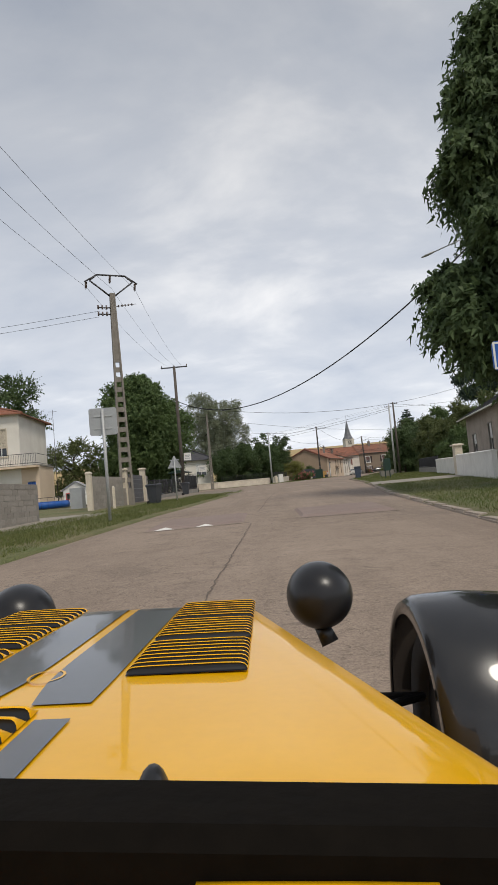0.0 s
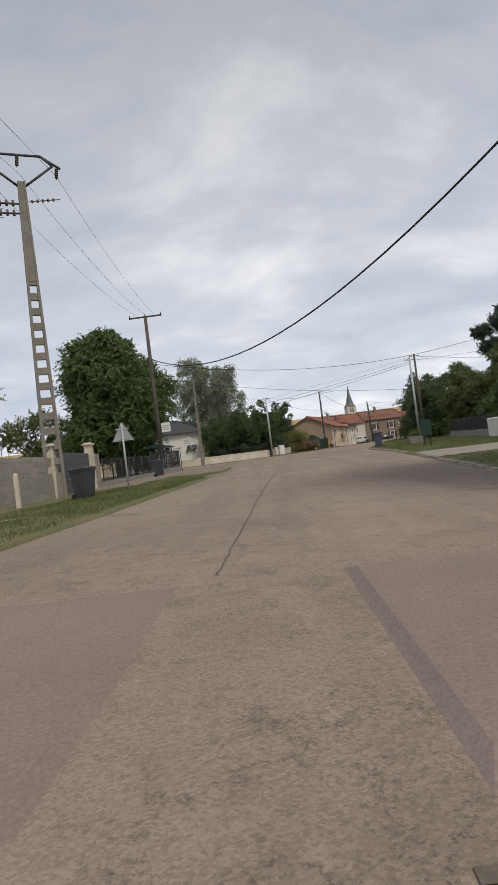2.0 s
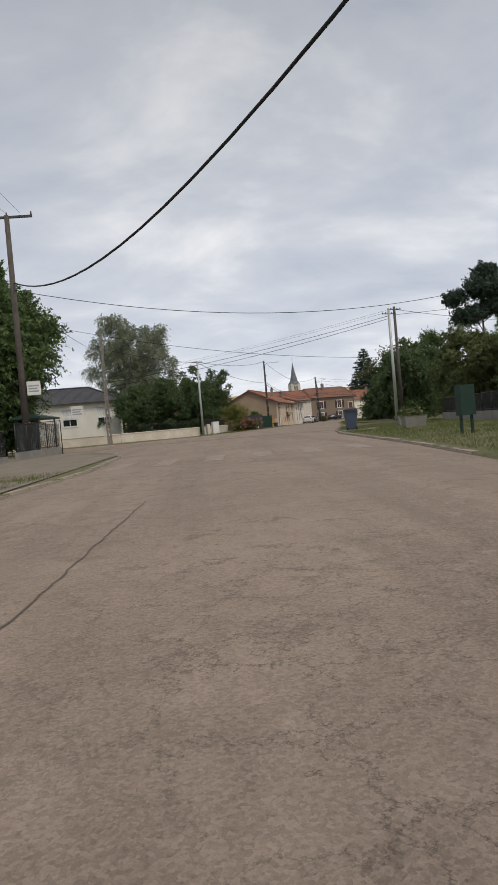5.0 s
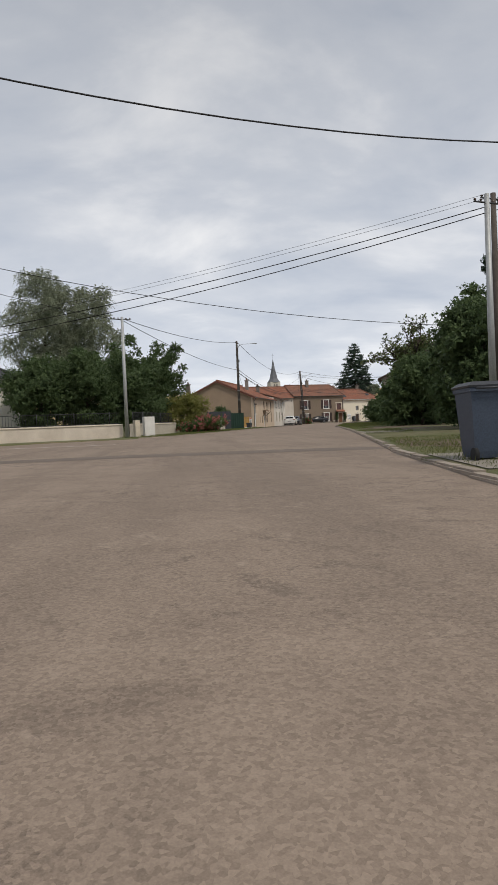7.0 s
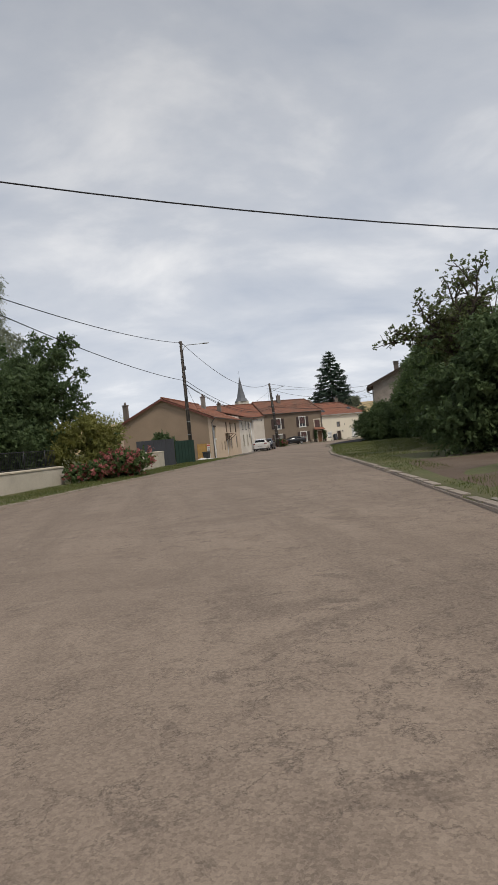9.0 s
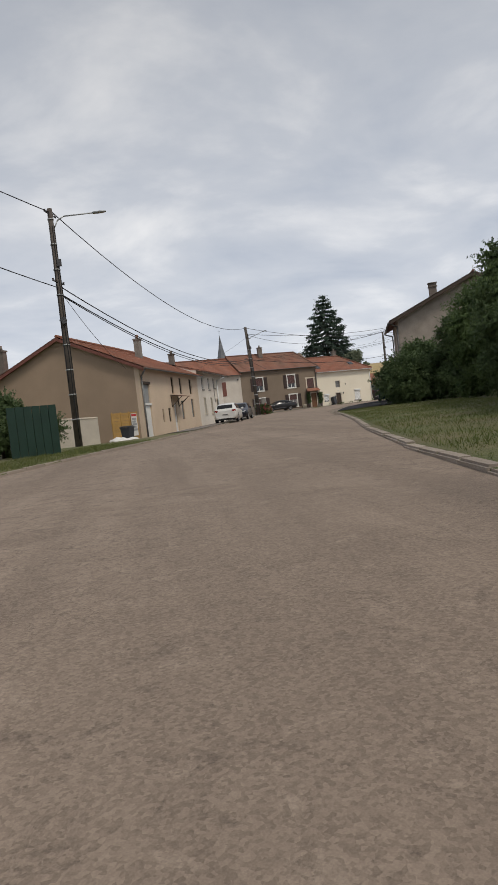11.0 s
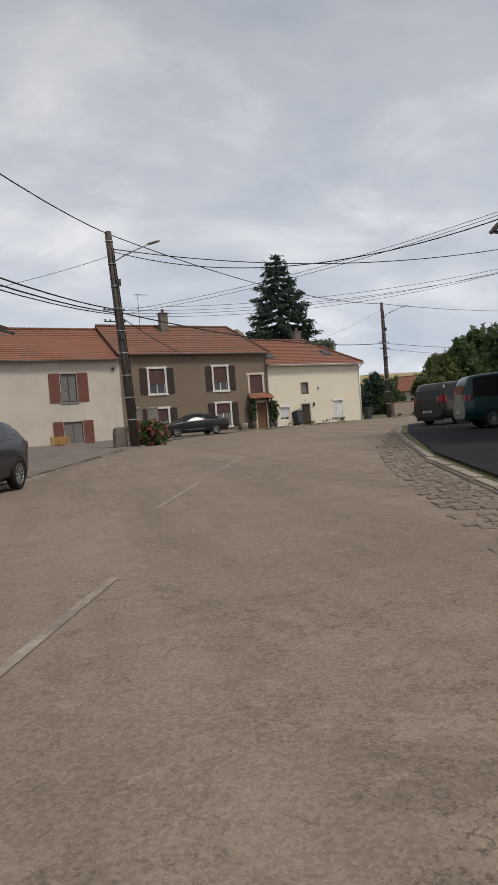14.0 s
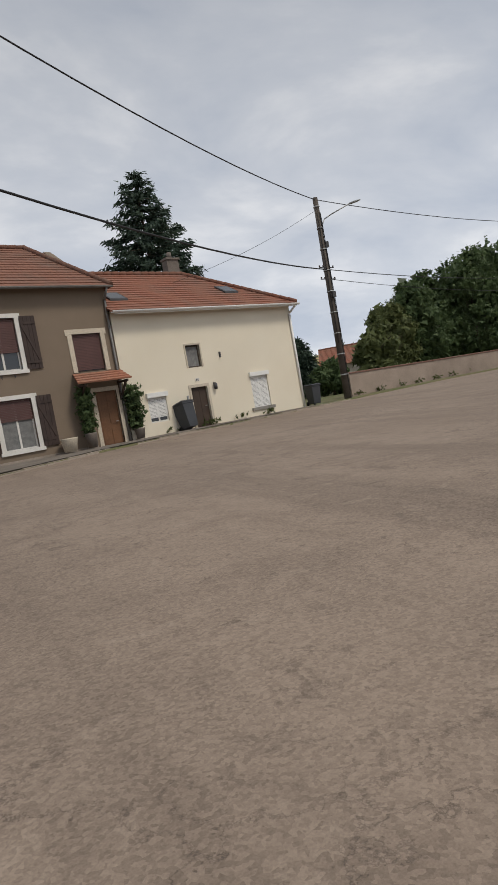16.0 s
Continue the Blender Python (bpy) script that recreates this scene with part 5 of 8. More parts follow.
# ---- trees, hedges, grass ----
def leaf_cloud(rng, blobs, count, size, droop=0.0, shell=0.55, aspect=1.85, per=12):
    """Leaves along bent twigs that grow out of lumps (x, y, z, rx, ry, rz): arrays of corners, three a leaf."""
    blobs = np.array(blobs, float)
    vol = (blobs[:, 3] * blobs[:, 4] + blobs[:, 4] * blobs[:, 5] + blobs[:, 3] * blobs[:, 5])
    twigs = max(1, count // per)
    pick = rng.choice(len(blobs), twigs, p=vol / vol.sum())
    d = rng.normal(size=(twigs, 3))
    d /= np.linalg.norm(d, axis=1)[:, None]
    lo = 0.30 if shell < 0.8 else 0.62
    start = blobs[pick, :3] + d * blobs[pick, 3:] * (lo + (0.92 - lo) * rng.random(twigs))[:, None]
    reach = blobs[pick, 3:].mean(1) * (0.25 + 0.55 * rng.random(twigs) ** 1.5)
    reach = np.maximum(reach, size * 2.0)
    way = d * 0.9 + rng.normal(size=(twigs, 3)) * 0.5
    way[:, 2] += 0.12
    way /= np.linalg.norm(way, axis=1)[:, None]
    side = np.cross(way, rng.normal(size=(twigs, 3)))
    side /= np.linalg.norm(side, axis=1)[:, None] + 1e-9
    out = []
    down = np.array([0, 0, -1.0])
    for k in range(per):
        u = (k + 0.4 + 0.5 * rng.random(twigs))[:, None] / per
        c = start + way * reach[:, None] * u + down * droop * reach[:, None] * u * u * 0.8 + rng.normal(size=(twigs, 3)) * size * 0.35
        ax = way * 0.55 + down * droop * (0.25 + 0.9 * u) + side * (0.85 if k % 2 else -0.85) + rng.normal(size=(twigs, 3)) * 0.42
        ax /= np.linalg.norm(ax, axis=1)[:, None]
        sd = np.cross(ax, d + rng.normal(size=(twigs, 3)) * 0.55)
        sd /= np.linalg.norm(sd, axis=1)[:, None] + 1e-9
        s = size * (0.6 + 0.8 * rng.random(twigs))[:, None]
        a, b = ax * s * aspect * 0.5, sd * s * 0.5
        out.append(np.stack([c - a * 0.8 + b, c + a, c - a * 0.8 - b], 1).reshape(-1, 3))
    return np.concatenate(out)


def leaf_mesh(name, corners, material):
    n = len(corners) // 3
    me = bpy.data.meshes.new(name)
    me.vertices.add(3 * n)
    me.vertices.foreach_set("co", corners.astype(np.float32).ravel())
    me.loops.add(3 * n)
    me.loops.foreach_set("vertex_index", np.arange(3 * n, dtype=np.int32))
    me.polygons.add(n)
    me.polygons.foreach_set("loop_start", np.arange(0, 3 * n, 3, dtype=np.int32))
    me.materials.append(material)
    me.update()
    me.validate()
    return me


def limbs(bm, rng, base, height, r, spread, n=7, lean=(0, 0)):
    """A tapered trunk that forks into bent limbs. Returns the limb ends."""
    base = Vector(base)
    pts = [base + Vector((lean[0] * k * k, lean[1] * k * k, height * k)) for k in (-0.05, 0.2, 0.45, 0.7, 1.0)]
    rad = [r * 1.25, r, r * 0.8, r * 0.55, r * 0.2]
    for i in range(4):
        tube(bm, pts[i], pts[i + 1], rad[i], rad[i + 1], 9, False)
    ends = [pts[-1]]
    for i in range(n):
        k = 0.35 + 0.55 * i / max(1, n - 1)
        a = i * 2.4 + rng.random()
        p = base + Vector((lean[0] * k * k, lean[1] * k * k, height * k))
        reach = spread * (0.6 + 0.5 * rng.random()) * (1.1 - 0.5 * k)
        m = p + Vector((math.cos(a) * reach * 0.5, math.sin(a) * reach * 0.5, reach * 0.35))
        q = p + Vector((math.cos(a + 0.2) * reach, math.sin(a + 0.2) * reach, reach * 0.6))
        tube(bm, p, m, r * 0.38, r * 0.24, 6, False)
        tube(bm, m, q, r * 0.24, r * 0.06, 6, False)
        for t in (-0.6, 0.6):
            e2 = m + Vector((math.cos(a + t) * reach * 0.5, math.sin(a + t) * reach * 0.5, reach * 0.3))
            tube(bm, m, e2, r * 0.16, r * 0.04, 5, False)
            ends.append(e2)
        ends.append(q)
    return ends


def tree(x, y, h, blobs, leaves, size, material, label, seed, r=0.25, droop=0.2, spread=None, trunk_h=None, lean=(0, 0), shell=0.5, name="tree", z=None, core=False, aspect=1.85):
    """blobs: crown lumps relative to the tree's foot."""
    near = y < 160 and x < 40
    dense = core or name == "bush" or "behind the long" in label or "chestnut" in label
    leaves, size = (int(leaves * 2.6), size * 0.46) if near else (int(leaves * 1.5), size * 0.76)
    rng = np.random.default_rng(seed)
    pr = random.Random(seed)
    z = land(x, y) + 0.1 if z is None else z
    t = thing(name, pose(x, y, z), label, "tree" if "tree" in name else "bush", "trees" if "tree" in name else "bushes")
    bm = bmesh.new()
    limbs(bm, pr, (0, 0, 0), trunk_h or h * 0.8, r, spread or h * 0.3, 9, lean)
    part("trunk", bm, M_BARK, t)
    cloud = [leaf_cloud(rng, blobs, leaves, size, droop, 1.2 if dense else shell, aspect)]
    if dense:
        # the close inside of the crown
        cloud.append(leaf_cloud(rng, [(b[0], b[1], b[2], b[3] * 0.62, b[4] * 0.62, b[5] * 0.62) for b in blobs], int(leaves * 0.25), size * 2.1, droop * 0.5, 0.3))
    ob = new("crown", leaf_mesh("crown", np.concatenate(cloud), material))
    ob.parent = t
    return t


def lumps(rng, n, rx, ry, z0, z1, size, top=0.5):
    """n lumps scattered through an egg-shaped crown."""
    out = []
    for i in range(n):
        k = (i + 0.5) / n
        z = z0 + (z1 - z0) * k
        w = math.sin(math.pi * min(0.97, max(0.12, k * (1 - top * 0.35) + 0.12))) ** 0.6
        a = i * 2.399
        d = rng.random() ** 0.5 * w
        s = size * (0.6 + 0.8 * rng.random())
        out.append((math.cos(a) * rx * d, math.sin(a) * ry * d, z, s, s, s * 0.8))
    return out


L_DARK = leaf_mat("dark_foliage", (0.050, 0.082, 0.036), (0.14, 0.195, 0.08), 0.34)
L_MID = leaf_mat("green_foliage", (0.062, 0.105, 0.040), (0.17, 0.235, 0.088), 0.36)
L_PALE = leaf_mat("grey_green_foliage", (0.13, 0.155, 0.10), (0.32, 0.345, 0.235))
L_OLIVE = leaf_mat("olive_foliage", (0.07, 0.092, 0.034), (0.19, 0.215, 0.085))
L_LIME = leaf_mat("yellow_green_foliage", (0.15, 0.165, 0.045), (0.33, 0.32, 0.10), 0.35)
L_FIR = leaf_mat("fir_needles", (0.026, 0.046, 0.032), (0.075, 0.108, 0.075), 0.1)
L_FLOWER = leaf_mat("pink_petals", (0.36, 0.085, 0.085), (0.56, 0.235, 0.215), 0.3)

pr = random.Random(5)
# big ash over the verge
ASH = lumps(pr, 64, 4.7, 4.9, 4.2, 18.0, 1.1, 0.3) + [(-4.9, 0, 5.5, 1.6, 1.5, 1.1), (-5.1, 0.8, 6.6, 1.4, 1.4, 1.0), (-3.7, -0.6, 8.2, 1.3, 1.3, 1.0), (-3.6, 0.4, 9.4, 1.2, 1.2, 0.9), (-4.3, 0, 11.2, 1.1, 1.1, 1.0), (-3.8, 0, 13.2, 1.2, 1.2, 1.1), (-3.0, 0, 15.2, 1.2, 1.2, 1.1), (-3.9, 0.5, 4.6, 1.5, 1.4, 0.9)]
ASH = [(0.83 * b[0], 0.83 * b[1], 0.93 * b[2], 0.9 * b[3], 0.9 * b[4], 0.9 * b[5]) for b in ASH]
tree(12.32, 23.5, 14.8, ASH, 105000, 0.22, L_DARK, "tall dark-green ash tree with hanging leaf sprays", 11, 0.3, 0.9, 3.4, core=True, aspect=2.7)
# chestnut behind the gate
tree(-12.0, 75.5, 13, lumps(pr, 40, 4.6, 4.6, 2.0, 13.0, 1.6), 42000, 0.30, L_MID, "large round chestnut tree with dense dark leaves", 12, 0.4, 0.35, 4)
tree(-10.8, 77.0, 4, lumps(pr, 8, 1.2, 1.2, 0.6, 3.6, 0.8), 5000, 0.22, L_OLIVE, "smaller yellow-green tree beside the pole", 13, 0.15, 0.2, 1.6)
# birches behind the white house
tree(-10.5, 138.0, 20, lumps(pr, 40, 4.2, 3.6, 4.5, 20.0, 1.4), 38000, 0.19, L_PALE, "tall grey-green birch tree with drooping twigs", 14, 0.22, 0.9, 3)
tree(-4.8, 138.0, 18.5, lumps(pr, 36, 4.0, 3.4, 4.0, 18.0, 1.4), 34000, 0.19, L_PALE, "grey-green birch tree with drooping twigs", 15, 0.2, 0.9, 3)
tree(-8.2, 135.5, 18.0, lumps(pr, 34, 3.6, 3.2, 4.0, 17.5, 1.4), 30000, 0.19, L_PALE, "grey-green birch tree with drooping twigs", 16, 0.2, 0.9, 3)
# dark bushy trees behind the garden wall
for i, (x, y, h, w) in enumerate(((-1.5, 109, 5.5, 2.6), (1.4, 111.0, 5.0, 2.5), (3.5, 113.0, 5.0, 1.8), (-4.8, 107.6, 4.6, 2.3))):
    tree(x, y, h, lumps(pr, 18, w, w, 0.8, h + 1.2, 1.0), 13000, 0.19, L_DARK, "dense dark garden shrub behind the low wall", 20 + i, 0.14, 0.1, 2, name="bush")
tree(4.4, 114.4, 8.4, lumps(pr, 15, 2.2, 2.2, 3.0, 7.8, 0.7), 4500, 0.2, L_DARK, "loose dark fruit tree with open branches", 24, 0.16, 0.1, 2.6, shell=0.3)
tree(1.4, 113.2, 8.7, lumps(pr, 12, 2.0, 2.0, 4.0, 8.4, 0.7), 3500, 0.2, L_DARK, "loose dark fruit tree with open branches", 25, 0.14, 0.1, 2.2, shell=0.3)
# hazy trees on the left horizon
tree(-22, 82, 7, lumps(pr, 12, 4, 3, 1, 7, 1.5), 7000, 0.3, L_OLIVE, "low rounded tree behind the gardens", 26, 0.2, 0.1, 3)
tree(-33, 70, 7.5, lumps(pr, 12, 4, 3, 1, 7, 1.5), 6000, 0.3, L_MID, "low rounded tree behind the gardens", 27, 0.2, 0.1, 3)
tree(-28, 78, 15.5, lumps(pr, 16, 3.4, 3.4, 6, 15, 1.6), 9000, 0.3, L_DARK, "tall dark cedar behind the house", 28, 0.3, 0.0, 4, name="tree")
# fir behind the bend
def fir(x, y, h, w, seed, label):
    rng = np.random.default_rng(seed)
    z = land(x, y)
    t = thing("tree", pose(x, y, z), label, "tree", "trees")
    bm = bmesh.new()
    tube(bm, (0, 0, -0.2), (0, 0, h), 0.35, 0.04, 9, False)
    cs = []
    k = 0.10
    i = 0
    while k < 0.985:
        reach = w * (1 - k) ** 0.78 + 0.25
        n = max(4, int(9 * (1 - k) + 4))
        for j in range(n):
            a = 2 * math.pi * j / n + i * 0.7 + rng.random() * 0.5
            rr = reach * (0.72 + 0.45 * rng.random())
            p0 = Vector((0, 0, h * k))
            p1 = Vector((math.cos(a) * rr, math.sin(a) * rr, h * k - rr * 0.22 + 0.15))
            if rr > 0.8:
                tube(bm, p0, p1, 0.05, 0.015, 4, False)
            m = max(8, int(rr * 66))
            u = rng.random(m) ** 0.7
            c = np.array(p0)[None] + u[:, None] * np.array(p1 - p0)[None] + rng.normal(size=(m, 3)) * [0.20, 0.20, 0.12] * (0.4 + u[:, None])
            c[:, 2] -= 0.25 * np.sin(u * 3.1)
            ax = np.tile(np.array((p1 - p0).normalized()), (m, 1)) + rng.normal(size=(m, 3)) * 0.45
            ax[:, 2] -= 0.35
            sd = np.cross(ax, rng.normal(size=(m, 3)))
            ax *= 0.26 / np.linalg.norm(ax, axis=1)[:, None]
            sd *= 0.085 / np.linalg.norm(sd, axis=1)[:, None]
            cs.append(np.stack([c - ax * 0.8 + sd, c + ax, c - ax * 0.8 - sd], 1).reshape(-1, 3))
        k += 0.026 + 0.012 * rng.random()
        i += 1
    part("trunk", bm, M_BARK, t)
    ob = new("crown", leaf_mesh("crown", np.concatenate(cs), L_FIR))
    ob.parent = t


fir(52.5, 224, 21.0, 8.6, 31, "tall dark fir tree behind the roofs")
tree(64.0, 217.5, 2.4, lumps(pr, 8, 1.3, 1.0, 0.3, 2.3, 0.7), 4000, 0.2, L_DARK, "leafy shrub behind the stone wall", 35, 0.1, 0.1, 1.0, name="bush")
fir(65.2, 224.5, 5.6, 2.0, 32, "small dark conifer behind the wall")
tree(56.0, 219.5, 9.3, lumps(pr, 12, 2.0, 2.0, 4.5, 9.0, 0.8), 4500, 0.24, L_PALE, "pale leafy tree behind the cream house", 33, 0.2, 0.2, 3)
for i, (x, y, hh, w, m) in enumerate(((68.6, 217.2, 4.4, 1.4, L_OLIVE), (71.2, 219.0, 6.4, 2.0, L_OLIVE), (74.6, 219.6, 7.6, 2.7, L_DARK), (79.2, 223.2, 9.6, 3.4, L_DARK), (84.4, 221.9, 10.8, 3.8, L_DARK), (89.6, 225.6, 11.4, 3.8, L_DARK),
                                      (94.8, 224.3, 11.8, 4.0, L_MID), (100.0, 228.0, 12.0, 4.0, L_DARK), (105.2, 226.7, 12.0, 4.0, L_MID), (110.4, 230.4, 12.5, 4.2, L_DARK))):
    tree(x, y, hh, lumps(pr, 16, w, w * 0.9, 0.6, hh, 0.42 * w), 9000, 0.25, m, "leafy tree behind the long low wall", 40 + i, 0.2, 0.2, 3)
# hedge wood on the right of the road
for i, (x, y, h, w, m) in enumerate(((22.5, 100, 5.5, 2.6, L_DARK), (25.5, 104, 6.5, 3.0, L_DARK), (27, 109, 7.0, 3.0, L_MID), (28.0, 114, 7.0, 2.8, L_DARK), (29.5, 119, 7.5, 3.0, L_MID), (31.5, 124, 7.0, 2.8, L_DARK),
                                     (33.0, 129, 7.4, 2.7, L_MID), (35.2, 135, 7.2, 2.8, L_DARK), (37.4, 141, 6.8, 2.8, L_MID), (38.6, 147, 5.4, 2.3, L_DARK), (37.6, 151.4, 4.0, 1.9, L_DARK), (35.2, 149.3, 3.2, 1.7, L_DARK), (31, 108, 10, 3.5, L_MID), (36, 120, 9, 3.5, L_DARK), (41, 140, 8, 3.2, L_DARK))):
    h *= 0.74 if y < 107 else 0.93
    tree(x, y, h, lumps(pr, 26, w, w, 0.4, h, 0.95), 15000, 0.19, m, "tall dense leafy bush at the edge of the grass", 60 + i, 0.14, 0.15, 2.2, name="bush")


def gnarled_tree(x, y, seed, label):
    """An old fruit tree: a bent trunk, crooked limbs with thin tufts of leaves, and a few dead twigs on top."""
    rng, prr = np.random.default_rng(seed), random.Random(seed)
    t = thing("tree", pose(x, y, land(x, y)), label, "tree", "trees")
    bm = bmesh.new()
    tufts = []

    def limb(p, way, length, r, level):
        steps = 5
        for k in range(steps):
            q = p + way * length / steps
            tube(bm, p, q, r * (1 - k / steps * 0.55), r * (1 - (k + 1) / steps * 0.55), 7 - level, False)
            if level and (k > 1 or level > 1):
                tufts.append((*(q + Vector((prr.uniform(-0.2, 0.2), prr.uniform(-0.3, 0.3), prr.uniform(-0.1, 0.3)))), 0.30, 0.30, 0.25))
            if level < 3 and k > 0:
                for _ in range(2 if level else 1):
                    side = Vector((prr.uniform(-1, 1), prr.uniform(-1, 1), prr.uniform(-0.25, 0.7)))
                    limb(q, (way * 0.5 + side).normalized(), length * prr.uniform(0.34, 0.5), r * 0.5, level + 1)
            p = q
            way = (way + Vector((prr.uniform(-0.35, 0.35), prr.uniform(-0.35, 0.35), prr.uniform(-0.25, 0.2)))).normalized()

    limb(Vector((0, 0, -0.2)), Vector((0.05, 0, 1)).normalized(), 4.5, 0.22, 0)
    for d in ((-1, -0.1, 0.45), (-0.75, 0.2, 0.9), (0.1, -0.3, 1), (0.7, 0.2, 0.7), (-0.35, 0.5, 0.9)):
        limb(Vector((0.1, 0, 4.3)), Vector(d).normalized(), 2.8, 0.10, 1)
    part("trunk", bm, M_BARK, t)
    ob = new("crown", leaf_mesh("crown", leaf_cloud(rng, tufts, min(13000, 26 * len(tufts)), 0.075, 0.15, 0.3, per=8), L_OLIVE))
    ob.parent = t
    for a, ln in ((0.3, 2.4), (0.75, 1.9), (-0.1, 1.4)):
        bm = bmesh.new()
        p = Vector((1.5, 0, 5.8))
        q = p + Vector((math.sin(a) * ln, 0.1, math.cos(a) * ln))
        tube(bm, p, q, 0.03, 0.008, 5, False)
        tube(bm, p.lerp(q, 0.5), p.lerp(q, 0.5) + Vector((0.5, 0, 0.4)), 0.014, 0.005, 4, False)
        part("dead_branch", bm, M_BARK, t, "bare dead branch")


gnarled_tree(24.2, 106.0, 80, "old gnarled fruit tree with thin leaf tufts and dead twigs")
# garden trees on the right before the driveway
for i, (x, y, h, w, m) in enumerate(((19.0, 84, 5.0, 2.2, L_DARK), (21.5, 88, 6.5, 2.6, L_DARK), (20.5, 74, 5.2, 2.3, L_OLIVE), (22.5, 70, 6.4, 2.9, L_OLIVE), (24.5, 66, 6.8, 2.9, L_OLIVE), (19.8, 62, 3.3, 1.7, L_MID), (23.5, 60, 4.6, 2.1, L_OLIVE), (26, 78, 6.5, 3.0, L_MID))):
    tree(x, y, h, lumps(pr, 18, w, w, 0.5, h, 0.95), 10000, 0.19, m, "leafy garden shrub behind the fence", 90 + i, 0.12, 0.15, 1.8, name="bush")
# pine
PINE = [(-1.5, 0, 9.5, 2.2, 1.8, 0.8), (1.8, 0.4, 10.5, 2.2, 2, 0.9), (0.2, -0.4, 12.3, 2.4, 2, 1.0), (-2.6, 0.6, 11.5, 1.5, 1.3, 0.7), (2.6, 0, 12.5, 1.6, 1.4, 0.7), (0.6, 0, 13.8, 1.7, 1.5, 0.8), (3.2, 0, 8.6, 1.4, 1.2, 0.6)]
tree(41.8, 118, 20.6, [(1.3 * b[0], 1.3 * b[1], 1.34 * b[2], 1.05 * b[3], 1.05 * b[4], 1.15 * b[5]) for b in PINE], 26000, 0.3, L_FIR, "dark pine with flat open branch tiers", 99, 0.22, -0.2, 4.6, trunk_h=17)


def grass(name, spans, count, label, seed, tall=0.16):
    """Blades over strips (y0, y1, x_from(y), x_to(y))."""
    rng = np.random.default_rng(seed)
    area = np.array([(b - a) * abs(f((a + b) / 2) - g((a + b) / 2)) for a, b, f, g in spans])
    out = []
    for (a, b, f, g), w in zip(spans, area / area.sum()):
        n = int(count * w)
        ys = a + (b - a) * rng.random(n)
        us = rng.random(n)
        xs = np.array([f(y) + (g(y) - f(y)) * u for y, u in zip(ys, us)])
        zs = np.array([land(x, y) + 0.035 for x, y in zip(xs, ys)])
        hh = tall * (0.4 + rng.random(n)) * np.array([0.55 + 0.9 * max(0.0, 0.5 + noise.noise((x * 0.8, y * 0.8, 4.0))) for x, y in zip(xs, ys)])
        an = rng.random(n) * 6.283
        wd = 0.005 + 0.006 * rng.random(n)
        c = np.stack([xs, ys, zs], 1)
        sd = np.stack([np.cos(an), np.sin(an), 0 * an], 1) * wd[:, None]
        tip = np.stack([rng.normal(size=n) * 0.5, rng.normal(size=n) * 0.5, 1 + 0 * an], 1) * hh[:, None]
        out.append(np.stack([c - sd, c + sd, c + tip], 1).reshape(-1, 3))
    tagged(new(name, leaf_mesh(name, np.concatenate(out), M_GRASS)), label, "grass", kind="stuff")


def lx(o):
    return lambda y: lerp_table(LEFT, y) + o


def rx(o):
    return lambda y: lerp_table(RIGHT, y) + o


grass("grass", [(6, 44, lx(-4.2), lx(-0.3)), (44, 50, lx(-3.4), lx(-0.5)), (97, 133, lx(-3.2), lx(-0.3))], 80000, "rough green roadside grass", 1, 0.10)
grass("grass", [(8, 36.2, rx(0.3), rx(6.5)), (42.8, 77.5, rx(0.3), rx(7)), (84.5, 91, rx(0.3), rx(2.5)), (94, 104.5, rx(0.3), rx(1.6)), (104.5, 146, rx(0.3), rx(8))], 150000, "mown green verge with dry patches", 2, 0.075)


# ---- gardens and street furniture ----
def wall_run(name, pts, height, thick, material, label, cap=None, cap_m=None, base=0.0):
    """A garden wall along a line of (x, y), following the ground, with a coping."""
    t = thing(name, pose(pts[0][0], pts[0][1], land(*pts[0])), label, "wall")
    o = Vector((pts[0][0], pts[0][1], land(*pts[0])))
    for (x0, y0), (x1, y1) in zip(pts, pts[1:]):
        d = Vector((x1 - x0, y1 - y0, 0))
        n = Vector((-d.y, d.x, 0)).normalized() * thick / 2
        bm = bmesh.new()
        k = max(1, int(d.length / 4))
        rings = []
        for i in range(k + 1):
            p = Vector((x0, y0, 0)) + d * (i / k)
            z = land(p.x, p.y)
            p = p - Vector((o.x, o.y, 0))
            rings.append([p + n + Vector((0, 0, z - 0.3 - o.z)), p - n + Vector((0, 0, z - 0.3 - o.z)), p - n + Vector((0, 0, z + height - o.z)), p + n + Vector((0, 0, z + height - o.z))])
        loft(bm, rings, smooth=False)
        part("wall_panel", bm, material, t)
        if cap:
            bm = bmesh.new()
            m = n * (1 + cap / thick * 2)
            rr = [[r[3] - n + m, r[2] + n - m, r[2] + n - m + Vector((0, 0, 0.05)), r[3] - n + m * 0 + Vector((0, 0, 0.09)), r[3] - n + m + Vector((0, 0, 0.05))] for r in rings]
            rr = [[v + Vector((0, 0, 0.002)) for v in r] for r in rr]
            loft(bm, rr, smooth=False)
            part("coping", bm, cap_m or M_CONC, t)
    return t


